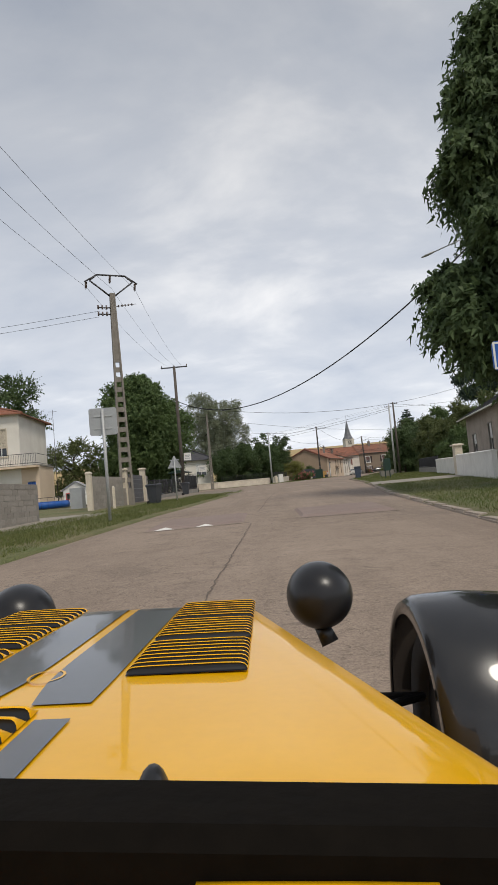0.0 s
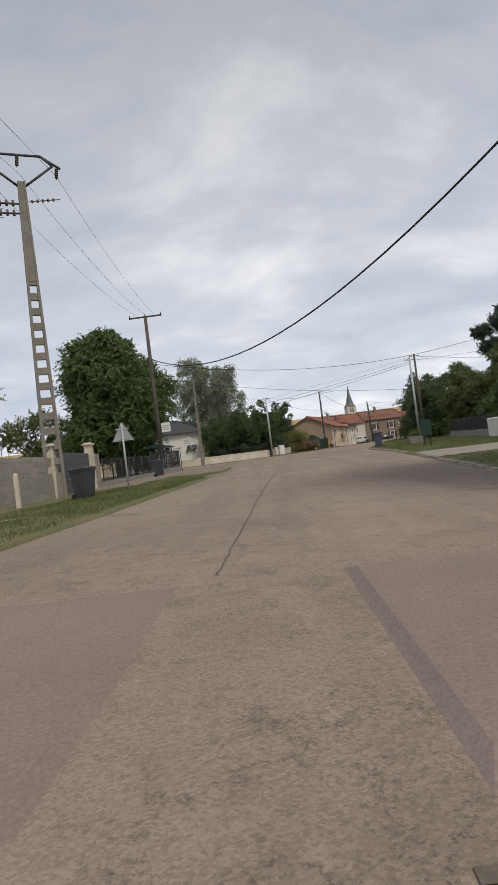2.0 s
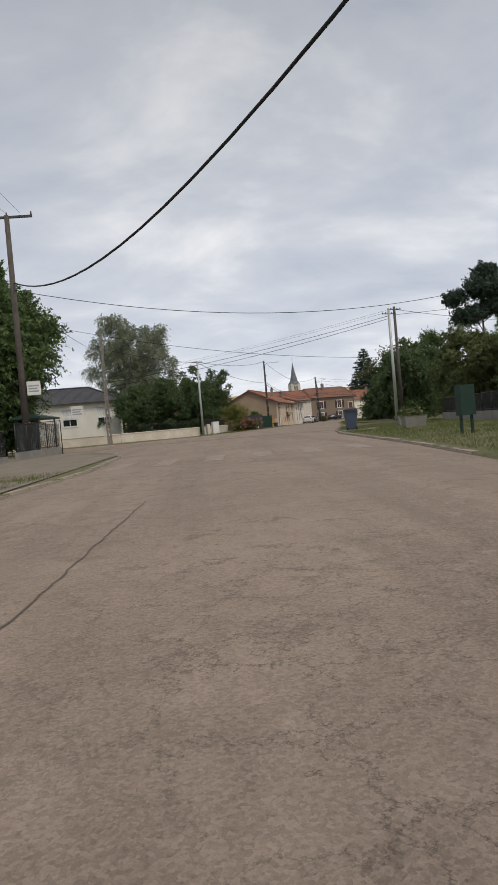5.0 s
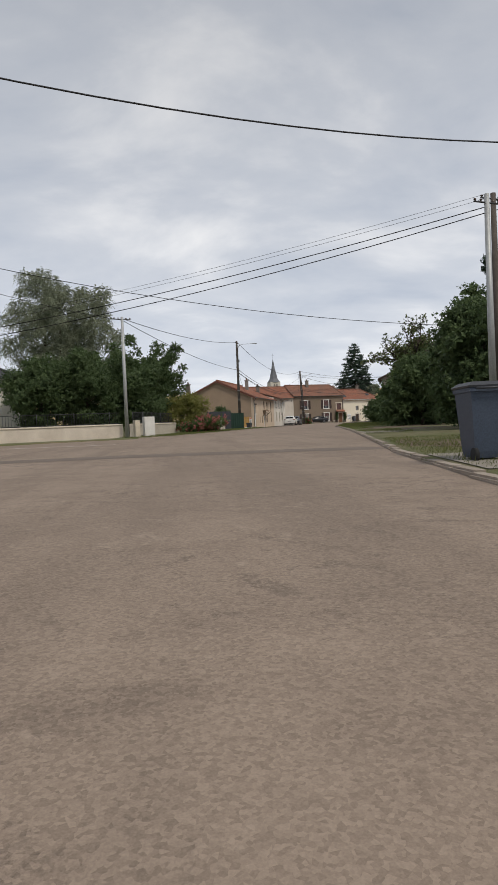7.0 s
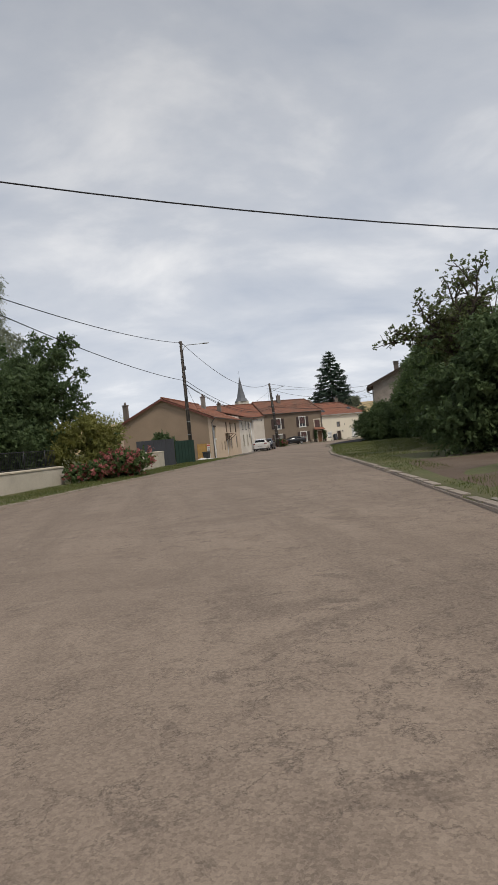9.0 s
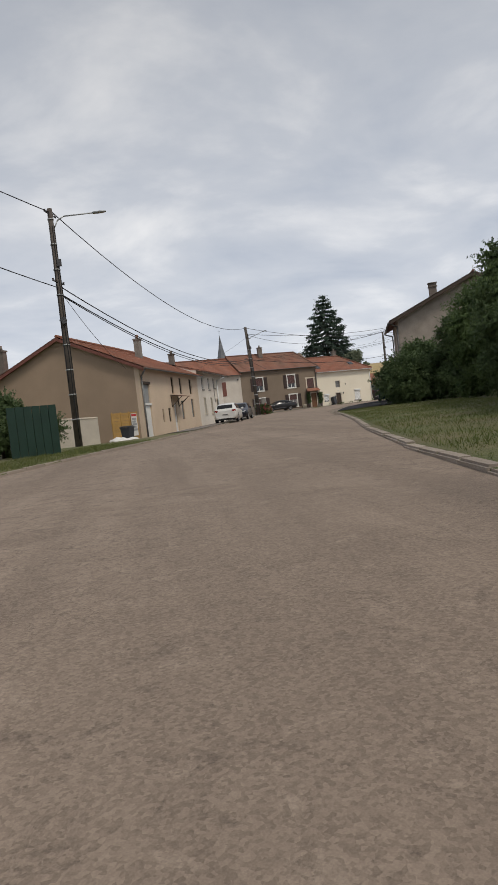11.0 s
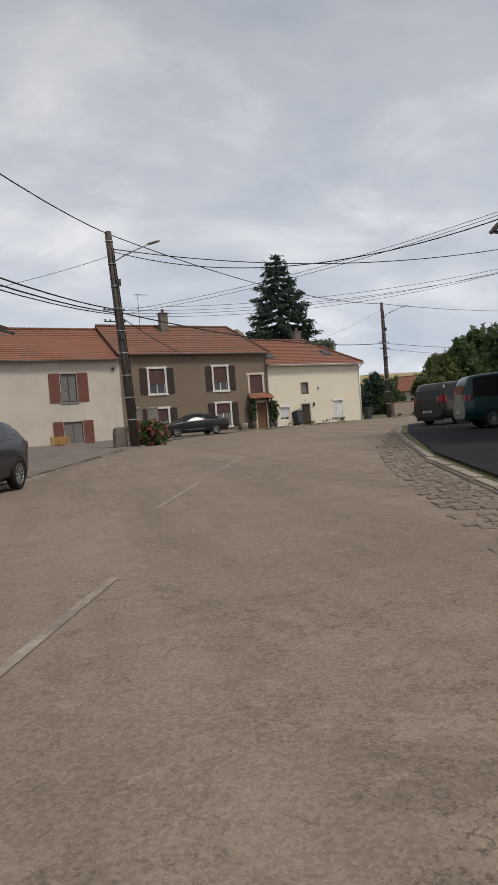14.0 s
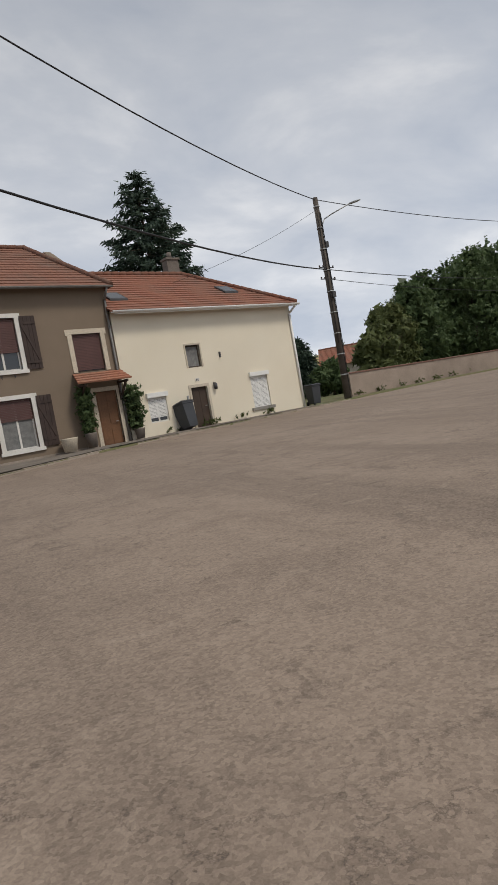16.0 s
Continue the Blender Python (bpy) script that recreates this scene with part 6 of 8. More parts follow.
def pillar(x, y, h, w, material, label, cap_w=0.08, name="gate_post", yaw=0):
    t = thing(name, pose(x, y, land(x, y), 0, 0, yaw), label, "post", "garden posts")
    bm = bmesh.new()
    box(bm, -w / 2, w / 2, -w / 2, w / 2, -0.2, h - 0.09)
    part("shaft", bm, material, t, bevel=0.012)
    bm = bmesh.new()
    c = w / 2 + cap_w
    loft(bm, [[(-c, -c, h - 0.09), (c, -c, h - 0.09), (c, c, h - 0.09), (-c, c, h - 0.09)], [(-c, -c, h - 0.03), (c, -c, h - 0.03), (c, c, h - 0.03), (-c, c, h - 0.03)], [(-c * 0.5, -c * 0.5, h + 0.03), (c * 0.5, -c * 0.5, h + 0.03), (c * 0.5, c * 0.5, h + 0.03), (-c * 0.5, c * 0.5, h + 0.03)]], smooth=False)
    part("cap", bm, material, t)
    return t


def block_wall(name, p0, p1, height, label, material=None, bw=0.5, bh=0.2):
    """Hollow concrete blocks laid in courses, one object a block, over a mortar core."""
    material = material or M_BLOCK
    d = Vector((p1[0] - p0[0], p1[1] - p0[1], 0))
    ang = math.degrees(math.atan2(d.y, d.x))
    z = min(land(*p0), land(*p1))
    t = thing(name, pose(p0[0], p0[1], z, 0, 0, ang), label, "wall")
    bm = bmesh.new()
    box(bm, 0, d.length, 0.012, 0.188, -0.3, height - 0.01)
    part("mortar", bm, M_CONC, t)
    full = bmesh.new()
    box(full, 0.006, bw - 0.006, 0, 0.2, 0.006, bh - 0.006)
    me = finish("block", full, material)
    hb = bmesh.new()
    box(hb, 0.006, bw / 2 - 0.006, 0, 0.2, 0.006, bh - 0.006)
    mh = finish("half_block", hb, material)
    for r in range(int(height / bh)):
        x = 0.0
        if r % 2:
            ob = new("block", mh)
            ob.parent = t
            ob.location = (0, 0, r * bh)
            x = bw / 2
        while x + bw <= d.length + 0.01:
            ob = new("block", me)
            ob.parent = t
            ob.location = (x, 0.003 * ((r * 7 + int(x * 4)) % 3 - 1), r * bh)
            x += bw
    return t


def wheelie_bin(x, y, yaw, label, z=None, s=1.0, tilt=0.0, lid=None):
    t = thing("wheelie_bin", pose(x, y, land(x, y) + 0.06 if z is None else z, tilt, 0, yaw), label, "bin", "wheelie bins")
    bm = bmesh.new()
    loft(bm, [[(a * w, b * d - 0.02, h) for a, b in ((-1, -1), (1, -1), (1, 1), (-1, 1))] for w, d, h in ((0.20 * s, 0.22 * s, 0.06 * s), (0.215 * s, 0.24 * s, 0.15 * s), (0.27 * s, 0.31 * s, 0.92 * s), (0.29 * s, 0.33 * s, 0.93 * s), (0.29 * s, 0.33 * s, 0.98 * s))], smooth=False)
    part("body", bm, M_BLUEBIN if "blue" in label else M_BIN, t, bevel=0.015)
    bm = bmesh.new()
    loft(bm, [[(a * w, b * d - 0.02, h) for a, b in ((-1, -1), (1, -1), (1, 1), (-1, 1))] for w, d, h in ((0.30 * s, 0.345 * s, 0.985 * s), (0.305 * s, 0.35 * s, 1.01 * s), (0.24 * s, 0.27 * s, 1.06 * s))], smooth=False)
    part("lid", bm, lid or M_BIN, t, bevel=0.012)
    bm = bmesh.new()
    tube(bm, (-0.22 * s, 0.36 * s, 0.97 * s), (0.22 * s, 0.36 * s, 0.97 * s), 0.017, 0.017, 8)
    part("handle", bm, M_BIN, t)
    for sx in (-0.24, 0.20):
        bm = bmesh.new()
        tube(bm, (sx * s, 0.24 * s, 0.1 * s), ((sx + 0.05) * s, 0.24 * s, 0.1 * s), 0.1 * s, 0.1 * s, 14)
        part("wheel", bm, M_RUBBER, t)
    return t


# left side: block walls, posts, gate, railing
block_wall("block_wall", (-7.4, 12.0), (-7.5, 28.8), 1.8, "bare grey concrete block wall with stained courses")
block_wall("block_wall", (-7.55, 36.7), (-7.0, 41.4), 1.8, "grey block wall between cream posts")
pillar(-7.6, 36.4, 2.0, 0.26, M_CREAMSTONE, "slim cream concrete end post of the wall", 0.03)
pillar(-6.95, 41.75, 2.2, 0.34, M_CREAMSTONE, "cream stone gate post with a flat cap", 0.07)
pillar(-6.95, 47.3, 2.3, 0.36, M_CREAMSTONE, "cream stone gate post with a flat cap", 0.07)
block_wall("block_wall", (-6.95, 47.6), (-6.95, 49.1), 1.8, "short brown stone-block wall beside the gate")
pillar(-6.5, 36.9, 1.15, 0.12, M_CREAMSTONE, "short cream marker post on the grass", 0.0, "marker_post")


def panel_gate():
    t = thing("gate", pose(-6.95, 42.0, land(-7, 44)), "dark grey panelled driveway gate with light joints", "gate")
    for i in range(6):
        bm = bmesh.new()
        box(bm, -0.03, 0.03, 0.0, 5.05, 0.12 + i * 0.29, 0.395 + i * 0.29)
        part("panel", bm, M_GATE, t, bevel=0.006)
        bm = bmesh.new()
        box(bm, -0.022, 0.022, 0.02, 5.03, 0.398 + i * 0.29, 0.407 + i * 0.29)
        part("joint_strip", bm, M_GALV, t)


M_GATE = mat("anthracite_gate", (0.062, 0.066, 0.078), (0.05, 0.053, 0.062), 1.5, 30, 0.45, 0.05)
M_RAIL = mat("black_railing_paint", (0.03, 0.03, 0.034), (0.024, 0.024, 0.027), 2, 30, 0.5, 0.05)
M_BLUE = mat("blue_sign_enamel", (0.02, 0.11, 0.42), None, 1, 30, 0.4, 0.0)
M_REDP = mat("red_paint", (0.55, 0.04, 0.04), None, 1, 30, 0.5, 0.0)
panel_gate()


def railing(pts, low, height, label, gap=0.14, wallm=None, thick=0.18):
    """Upright bars between rails on a low wall."""
    t = thing("railing", pose(pts[0][0], pts[0][1], land(*pts[0])), label, "fence")
    o = Vector((pts[0][0], pts[0][1], land(*pts[0])))
    for (x0, y0), (x1, y1) in zip(pts, pts[1:]):
        a = Vector((x0, y0, land(x0, y0))) - o
        b = Vector((x1, y1, land(x1, y1))) - o
        n = max(2, int((b - a).length / gap))
        if low:
            bm = bmesh.new()
            d = (b - a).normalized()
            s = Vector((-d.y, d.x, 0)) * thick / 2
            loft(bm, [[p + s - Vector((0, 0, 0.3)), p - s - Vector((0, 0, 0.3)), p - s + Vector((0, 0, low)), p + s + Vector((0, 0, low))] for p in (a, b)], smooth=False)
            part("low_wall", bm, wallm or M_CONC, t)
        for z in (low + 0.08, low + height):
            bm = bmesh.new()
            tube(bm, a + Vector((0, 0, z)), b + Vector((0, 0, z)), 0.022, 0.022, 6)
            part("rail", bm, M_RAIL, t)
        for i in range(0, n + 1):
            p = a.lerp(b, i / n)
            big = i % 14 == 0
            bm = bmesh.new()
            tube(bm, p + Vector((0, 0, low)), p + Vector((0, 0, low + height + (0.06 if big else -0.02))), 0.028 if big else 0.01, None, 6 if big else 4)
            part("post" if big else "bar", bm, M_RAIL, t)
    return t


railing([(-6.9, 49.3), (-6.75, 56.5), (-6.4, 63)], 0.32, 1.15, "black metal railing on a low mossy wall")
railing([(-6.2, 64.0), (-5.9, 71.5)], 0.45, 1.35, "black metal railing on a low stained wall", 0.12)
railing([(-5.8, 71.7), (-8.5, 72.6)], 0.0, 2.0, "tall black metal side railing", 0.12)
wall_run("garden_wall", [(-8.6, 50.5), (-8.4, 54.0)], 1.6, 0.2, M_CREAMSTONE, "short cream rendered garden wall behind the gate", 0.04, M_CREAMSTONE)
wheelie_bin(-4.5, 37.4, 65, "dark grey wheelie bin on the grass verge")
wheelie_bin(-5.35, 57.3, 90, "dark grey wheelie bin beside the railing")
bm = bmesh.new()
box(bm, -0.09, 0.09, -0.243, -0.238, 0.72, 0.9)
single("label_sticker", bm, M_WHITE, "white paper sticker on a bin", "sticker", pose(-5.35, 57.3, land(-5.35, 57.3) + 0.06, -6, 0, 20))


def road_sign(x, y, top, shape, yaw, label, post_r=0.038, size=0.8, face=None):
    z = land(x, y)
    h = top - z
    t = thing("road_sign", pose(x, y, z, 0, 0, yaw), label, "road sign", "road signs")
    bm = bmesh.new()
    tube(bm, (0, 0, -0.2), (0, 0, h - 0.05), post_r, post_r, 10)
    part("post", bm, M_GALV, t)
    bm = bmesh.new()
    y0, y1 = 0.05, 0.075
    if shape == "tri":
        c = size / 2
        pts = [(-c, h - size * 0.866), (c, h - size * 0.866), (c * 0.06, h), (-c * 0.06, h)]
    else:
        c = size / 2
        r = 0.05
        pts = [(-c + r, h - size), (c - r, h - size), (c, h - size + r), (c, h - r), (c - r, h), (-c + r, h), (-c, h - r), (-c, h - size + r)]
    prism(bm, pts, lambda u, v: (u, y0, v), lambda u, v: (u, y1, v))
    part("plate", bm, face or M_SIGNGREY, t, bevel=0.004)
    if face:
        bm = bmesh.new()
        frame_ring(bm, -size / 2 + 0.015, size / 2 - 0.015, h - size + 0.015, h - 0.015, 0.035, y1, y1 + 0.003)
        part("border", bm, M_WHITE, t)
    for zz in (h - size * 0.3, h - size * 0.75):
        bm = bmesh.new()
        box(bm, -size * 0.32, size * 0.32, 0.03, 0.05, zz - 0.025, zz + 0.025)
        part("brace", bm, M_GALV, t)
    return t


road_sign(-3.5, 23.7, 3.0, "rect", 8, "square road sign seen from its grey back", 0.05, 0.85)
road_sign(-3.82, 41.0, 2.4, "tri", 5, "triangular road sign seen from its grey back", 0.038, 0.82)
road_sign(5.63, 15.2, 2.22, "rect", 180, "blue square road sign at the kerb", 0.03, 0.5, M_BLUE)


def notice(x, y, z, w, h, label, bars=3, yaw=0):
    t = thing("notice_board", pose(x, y, z, 0, 0, yaw), label, "notice")
    bm = bmesh.new()
    box(bm, -w / 2, w / 2, -0.015, 0.015, 0, h)
    part("board", bm, M_WHITE, t, bevel=0.005)
    for i in range(bars):
        bm = bmesh.new()
        box(bm, -w * 0.38, w * (0.38 - 0.12 * (i % 2)), -0.02, -0.015, h * (0.22 + 0.6 * i / bars), h * (0.22 + 0.6 * i / bars) + h * 0.1)
        part("text_bar", bm, M_SIGNGREY, t)
    return t


notice(-6.25, 68.3, 3.55, 0.72, 0.75, "white bus stop plate bracketed to the wooden pole")
notice(-5.6, 76.0, 2.5, 0.8, 0.75, "white notice plate beside the bus shelter")
# bus shelter
def bus_shelter():
    t = thing("bus_shelter", pose(-7.4, 75.0, land(-7.4, 75), 0, 0, 85), "small green-framed bus shelter behind the railing", "bus shelter")
    for x in (-1.6, 1.6):
        for y in (0, 1.3):
            bm = bmesh.new()
            box(bm, x - 0.05, x + 0.05, y - 0.05, y + 0.05, -0.1, 2.3)
            part("post", bm, M_GREEN, t)
    bm = bmesh.new()
    prism(bm, [(-0.3, 2.3), (1.6, 2.3), (1.6, 2.4), (0.65, 2.62), (-0.3, 2.4)], lambda u, v: (-1.9, u, v), lambda u, v: (1.9, u, v))
    part("roof", bm, M_GREEN, t)
    for x in (-0.8, 0.8):
        bm = bmesh.new()
        box(bm, x - 0.75, x + 0.75, 1.28, 1.31, 0.3, 2.1)
        part("panel", bm, M_GREYGLASS, t)


M_GREYGLASS = mat("cloudy_panel", (0.10, 0.14, 0.11), (0.07, 0.10, 0.08), 1.5, 20, 0.3, 0.05)
bus_shelter()


# house with a balcony behind the drive
def balcony_house():
    z0 = land(-20, 62)
    h = thing("house", pose(-20.8, 61.8, z0, 0, 0, 4), "white two-storey house with an iron balcony", "house")
    holes = [(-6.2, -5.2, 5.6, 7.5), (-2.2, -1.2, 5.0, 7.5), (-6.5, -4.6, 1.0, 2.4), (-11, -10, 5.6, 7.5)]
    walls(h, -16, 0, 9, -0.4, 8.9, 10.2, holes, M_BRIGHTWALL, gables=(False, False))
    pitched(h, -16, 0, 9, 8.9, 10.2, M_TILE3, over=0.5, ends=0.5, hip_left=4, hip_right=4)
    for w in holes:
        window(h, *w, surround=M_CREAMSTONE, sw=0.1, frame_m=M_WHITE, blind=0.7, blind_m=M_CREAMSTONE)
    bm = bmesh.new()
    facade(bm, 0.0, 1.6, -0.4, 3.9, -0.05, 0.2, [(0.5, 1.25, 0.0, 2.5)])
    box(bm, 1.4, 1.6, 0.2, 5.0, -0.4, 3.9)
    box(bm, -3.2, 1.7, -1.1, -0.05, 3.75, 3.93)
    part("annex_wall", bm, M_OCHREWALL, h)
    bm = bmesh.new()
    box(bm, -3.2, 1.7, -0.05, 5.0, 3.9, 4.05)
    part("balcony_floor", bm, M_CONC, h)
    bm = bmesh.new()
    k = 16
    loft(bm, [[(0.5 + 0.75 * i / k, 0.02 + 0.03 * math.sin(i * 1.7), z) for i in range(k + 1)] for z in (0.3, 2.45)], closed=False, caps=False)
    part("door_curtain", bm, M_BLUE, h, "blue cloth curtain in the doorway")
    rail = new("balcony_rail")
    rail.parent = h
    for z in (4.15, 5.0):
        bm = bmesh.new()
        tube(bm, (-3.15, -1.05, z), (1.65, -1.05, z), 0.025, 0.025, 6)
        tube(bm, (1.65, -1.05, z), (1.65, 4.9, z), 0.025, 0.025, 6)
        part("rail", bm, M_RAIL, rail)
    for i in range(33):
        bm = bmesh.new()
        tube(bm, (-3.15 + i * 0.15, -1.05, 4.05), (-3.15 + i * 0.15, -1.05, 5.0), 0.012, 0.012, 4)
        part("bar", bm, M_RAIL, rail)
    bm = bmesh.new()
    tube(bm, (2.4, 3, 0), (2.4, 3, 9.4), 0.03, 0.02, 6)
    tube(bm, (2.0, 3, 9.2), (2.8, 3, 9.2), 0.015, 0.015, 5)
    part("aerial_mast", bm, M_STEEL, h)


balcony_house()


def playhouse():
    t = thing("playhouse", pose(-14.2, 56.0, land(-14, 56), 0, 0, 6), "small white wooden playhouse with red trim in the garden", "playhouse")
    bm = bmesh.new()
    facade(bm, -1.0, 1.0, 0, 1.35, 0, 0.06, [(-0.75, -0.3, 0.6, 1.05), (0.15, 0.65, 0.0, 1.2)])
    prism(bm, [(-1.0, 1.35), (1.0, 1.35), (0, 1.95)], lambda u, v: (u, 0, v), lambda u, v: (u, 0.06, v))
    part("front_wall", bm, M_WHITE, t)
    for a, b, c0, c1 in ((-1.0, -0.94, 0.06, 1.74), (0.94, 1.0, 0.06, 1.74), (-1.0, 1.0, 1.74, 1.8)):
        bm = bmesh.new()
        box(bm, a, b, c0, c1, 0, 1.35)
        part("wall", bm, M_WHITE, t)
    for s in (-1, 1):
        bm = bmesh.new()
        prism(bm, [(s * 1.2, 1.28), (0, 2.0), (0, 2.06), (s * 1.2, 1.34)], lambda u, v: (u, -0.15, v), lambda u, v: (u, 1.95, v))
        part("roof", bm, M_SIGNGREY, t)
    bm = bmesh.new()
    frame_ring(bm, -0.8, -0.25, 0.55, 1.1, 0.05, -0.03, 0.0)
    part("window_trim", bm, M_REDP, t)


playhouse()
bm = bmesh.new()
loft(bm, [[(r * math.cos(2 * math.pi * i / 28), r * math.sin(2 * math.pi * i / 28), z) for i in range(28)] for r, z in ((1.9, 0.0), (1.95, 0.25), (1.85, 0.5), (1.75, 0.5), (1.78, 0.1))], smooth=True)
single("paddling_pool", bm, M_BLUE, "round blue plastic paddling pool on the lawn", "pool", pose(-15.5, 52.0, land(-15, 52) + 0.08))
railing([(-18, 50.0), (-9.5, 50.2)], 0.0, 0.9, "light garden railing before the lawn", 0.5)
# grey wheeled box by the drive
bm = bmesh.new()
box(bm, -0.35, 0.35, -0.35, 0.35, 0.05, 1.25)
single("gas_cabinet", bm, M_SIGNGREY, "pale grey metal cabinet beside the wall", "cabinet", pose(-9.6, 41.0, land(-9, 41) + 0.06), bevel=0.03)


# white house behind the garden wall
def low_white_house():
    z0 = land(-6, 109)
    h = thing("house", pose(-7.2, 109.2, z0, 0, 0, 6), "low white bungalow with a grey hipped roof", "house")
    holes = [(-2.6, -1.0, 2.3, 4.3), (-6.6, -5.0, 2.3, 4.3)]
    walls(h, -12, 0, 9, -0.4, 5.1, 7.0, holes, M_BRIGHTWALL, gables=(False, False))
    pitched(h, -12, 0, 9, 5.1, 7.0, M_SLATE, over=0.55, ends=0.55, hip_left=4.2, hip_right=4.2)
    for w in holes:
        window(h, *w, surround=M_WHITE, sw=0.08, frame_m=M_WHITE, blind=0.62, blind_m=M_PVC)
    for i, s in enumerate((-2.4, -1.7)):
        rng = np.random.default_rng(300 + i)
        pot = new("flower_pot", leaf_mesh("flower_pot", leaf_cloud(rng, [(s, -0.2, 2.35, 0.3, 0.2, 0.22)], 160, 0.1), L_MID))
        pot.parent = h


low_white_house()
GW = [(-40, 88.5), (-5.5, 95.4), (2.1, 99.0)]
wall_run("garden_wall", GW, 0.85, 0.25, M_GARDENWALL, "long low pale rendered garden wall with a coping", 0.04, M_CREAMSTONE)
wall_run("garden_wall", [(2.5, 101.2), (5.3, 110.2)], 0.85, 0.25, M_PALEWALL, "low pale rendered garden wall on the grass bank", 0.04, M_CREAMSTONE)
railing([(-4.8, 95.9), (1.9, 99.2)], 0.9, 0.75, "thin dark railing on top of the wall", 0.16, thick=0.02)
railing([(2.6, 101.5), (5.1, 110.0)], 0.9, 0.8, "dark railing on top of the low wall", 0.14, thick=0.02)
for x, y, w, h2, m, lab in ((3.0, 99.3, 0.34, 1.15, M_CREAMSTONE, "narrow cream meter cabinet beside the wall"), (3.75, 99.7, 0.72, 1.35, M_WHITE, "pale grey electricity cabinet beside the wall")):
    t = thing("meter_cabinet", pose(x, y, land(x, y), 0, 0, 28), lab, "cabinet")
    bm = bmesh.new()
    box(bm, -w / 2, w / 2, -0.17, 0.17, -0.1, h2)
    part("body", bm, m, t, bevel=0.02)
    bm = bmesh.new()
    box(bm, -w / 2 + 0.03, w / 2 - 0.03, -0.185, -0.17, 0.15, h2 - 0.06)
    part("door", bm, m, t, bevel=0.008)


def flower_bush(x, y, rad, h, label, seed, n=5000, flowers=900):
    rng = np.random.default_rng(seed)
    z = land(x, y) + 0.05
    t = thing("bush", pose(x, y, z), label, "bush", "bushes")
    prr = random.Random(seed)
    bl = [(prr.uniform(-rad, rad), prr.uniform(-rad, rad) * 0.5, prr.uniform(0.2, h * 0.8), rad * 0.42, rad * 0.35, h * 0.35) for _ in range(9)]
    ob = new("leaves", leaf_mesh("leaves", leaf_cloud(rng, bl, int(n * 1.8), 0.075, 0.1), L_MID))
    ob.parent = t
    c = leaf_cloud(rng, bl, int(flowers * 1.5), 0.10, 0.0, 1.1, 1.1)
    ob = new("blossom", leaf_mesh("blossom", c, L_FLOWER))
    ob.parent = t


flower_bush(7.6, 111.5, 1.6, 1.25, "low bush covered in pink-red roses", 401, 6000, 2600)
flower_bush(6.4, 109.6, 0.9, 0.9, "low bush covered in pink-red roses", 402, 2500, 700)
tree(6.4, 112.4, 3.2, lumps(pr, 12, 1.5, 1.2, 0.3, 3.0, 0.75), 6000, 0.13, L_LIME, "yellow-green garden shrub above the roses", 403, 0.06, 0.0, 0.8, name="bush")
flower_bush(30.7, 181.2, 1.0, 1.2, "red-flowering bush at the corner of the pavement", 404, 6500, 1500)
# yard before the gable
wall_run("garden_wall", [(8.8, 118.5), (10.3, 124.5)], 1.1, 0.22, M_PALEWALL, "short pale wall stub before the yard", 0.03, M_CREAMSTONE)
t = thing("yard_gate", pose(8.5, 126.5, land(9, 126) + 0.05, 0, 0, 20), "dark sheet-metal yard gate", "gate")
for i in range(9):
    bm = bmesh.new()
    box(bm, i * 0.33, i * 0.33 + 0.32, 0, 0.03, 0.02, 2.0)
    part("panel", bm, M_GATE, t)
t = thing("yard_gate", pose(11.4, 129.0, land(11, 129) + 0.05, 0, 0, 30), "dark green wooden gate beside the pole", "gate")
for i in range(6):
    bm = bmesh.new()
    box(bm, i * 0.3, i * 0.3 + 0.28, 0, 0.04, 0.02, 1.8)
    part("board", bm, M_GREEN, t)
for z in (0.3, 1.4):
    bm = bmesh.new()
    box(bm, 0, 1.78, 0.04, 0.08, z, z + 0.12)
    part("brace", bm, M_GREEN, t)
tree(10.6, 131.5, 2.4, lumps(pr, 8, 1.0, 1.0, 0.3, 2.2, 0.7), 4000, 0.16, L_DARK, "dark shrub behind the green gate", 405, 0.06, 0.0, 0.8, name="bush")
wall_run("garden_wall", [(9.6, 139.6), (13.3, 144.2)], 1.75, 0.25, M_PALEWALL, "pale rendered side wall overgrown with ivy", 0.03, M_CREAMSTONE)
tree(11.0, 140.6, 2.2, [(-1.2, -0.6, 1.0, 1.0, 0.7, 1.0), (0.0, -0.3, 1.3, 0.9, 0.7, 0.8), (-2.0, -1.0, 0.7, 0.9, 0.8, 0.7)], 5000, 0.15, L_DARK, "ivy and shrubs against the side wall", 406, 0.05, 0.1, 0.6, name="bush")


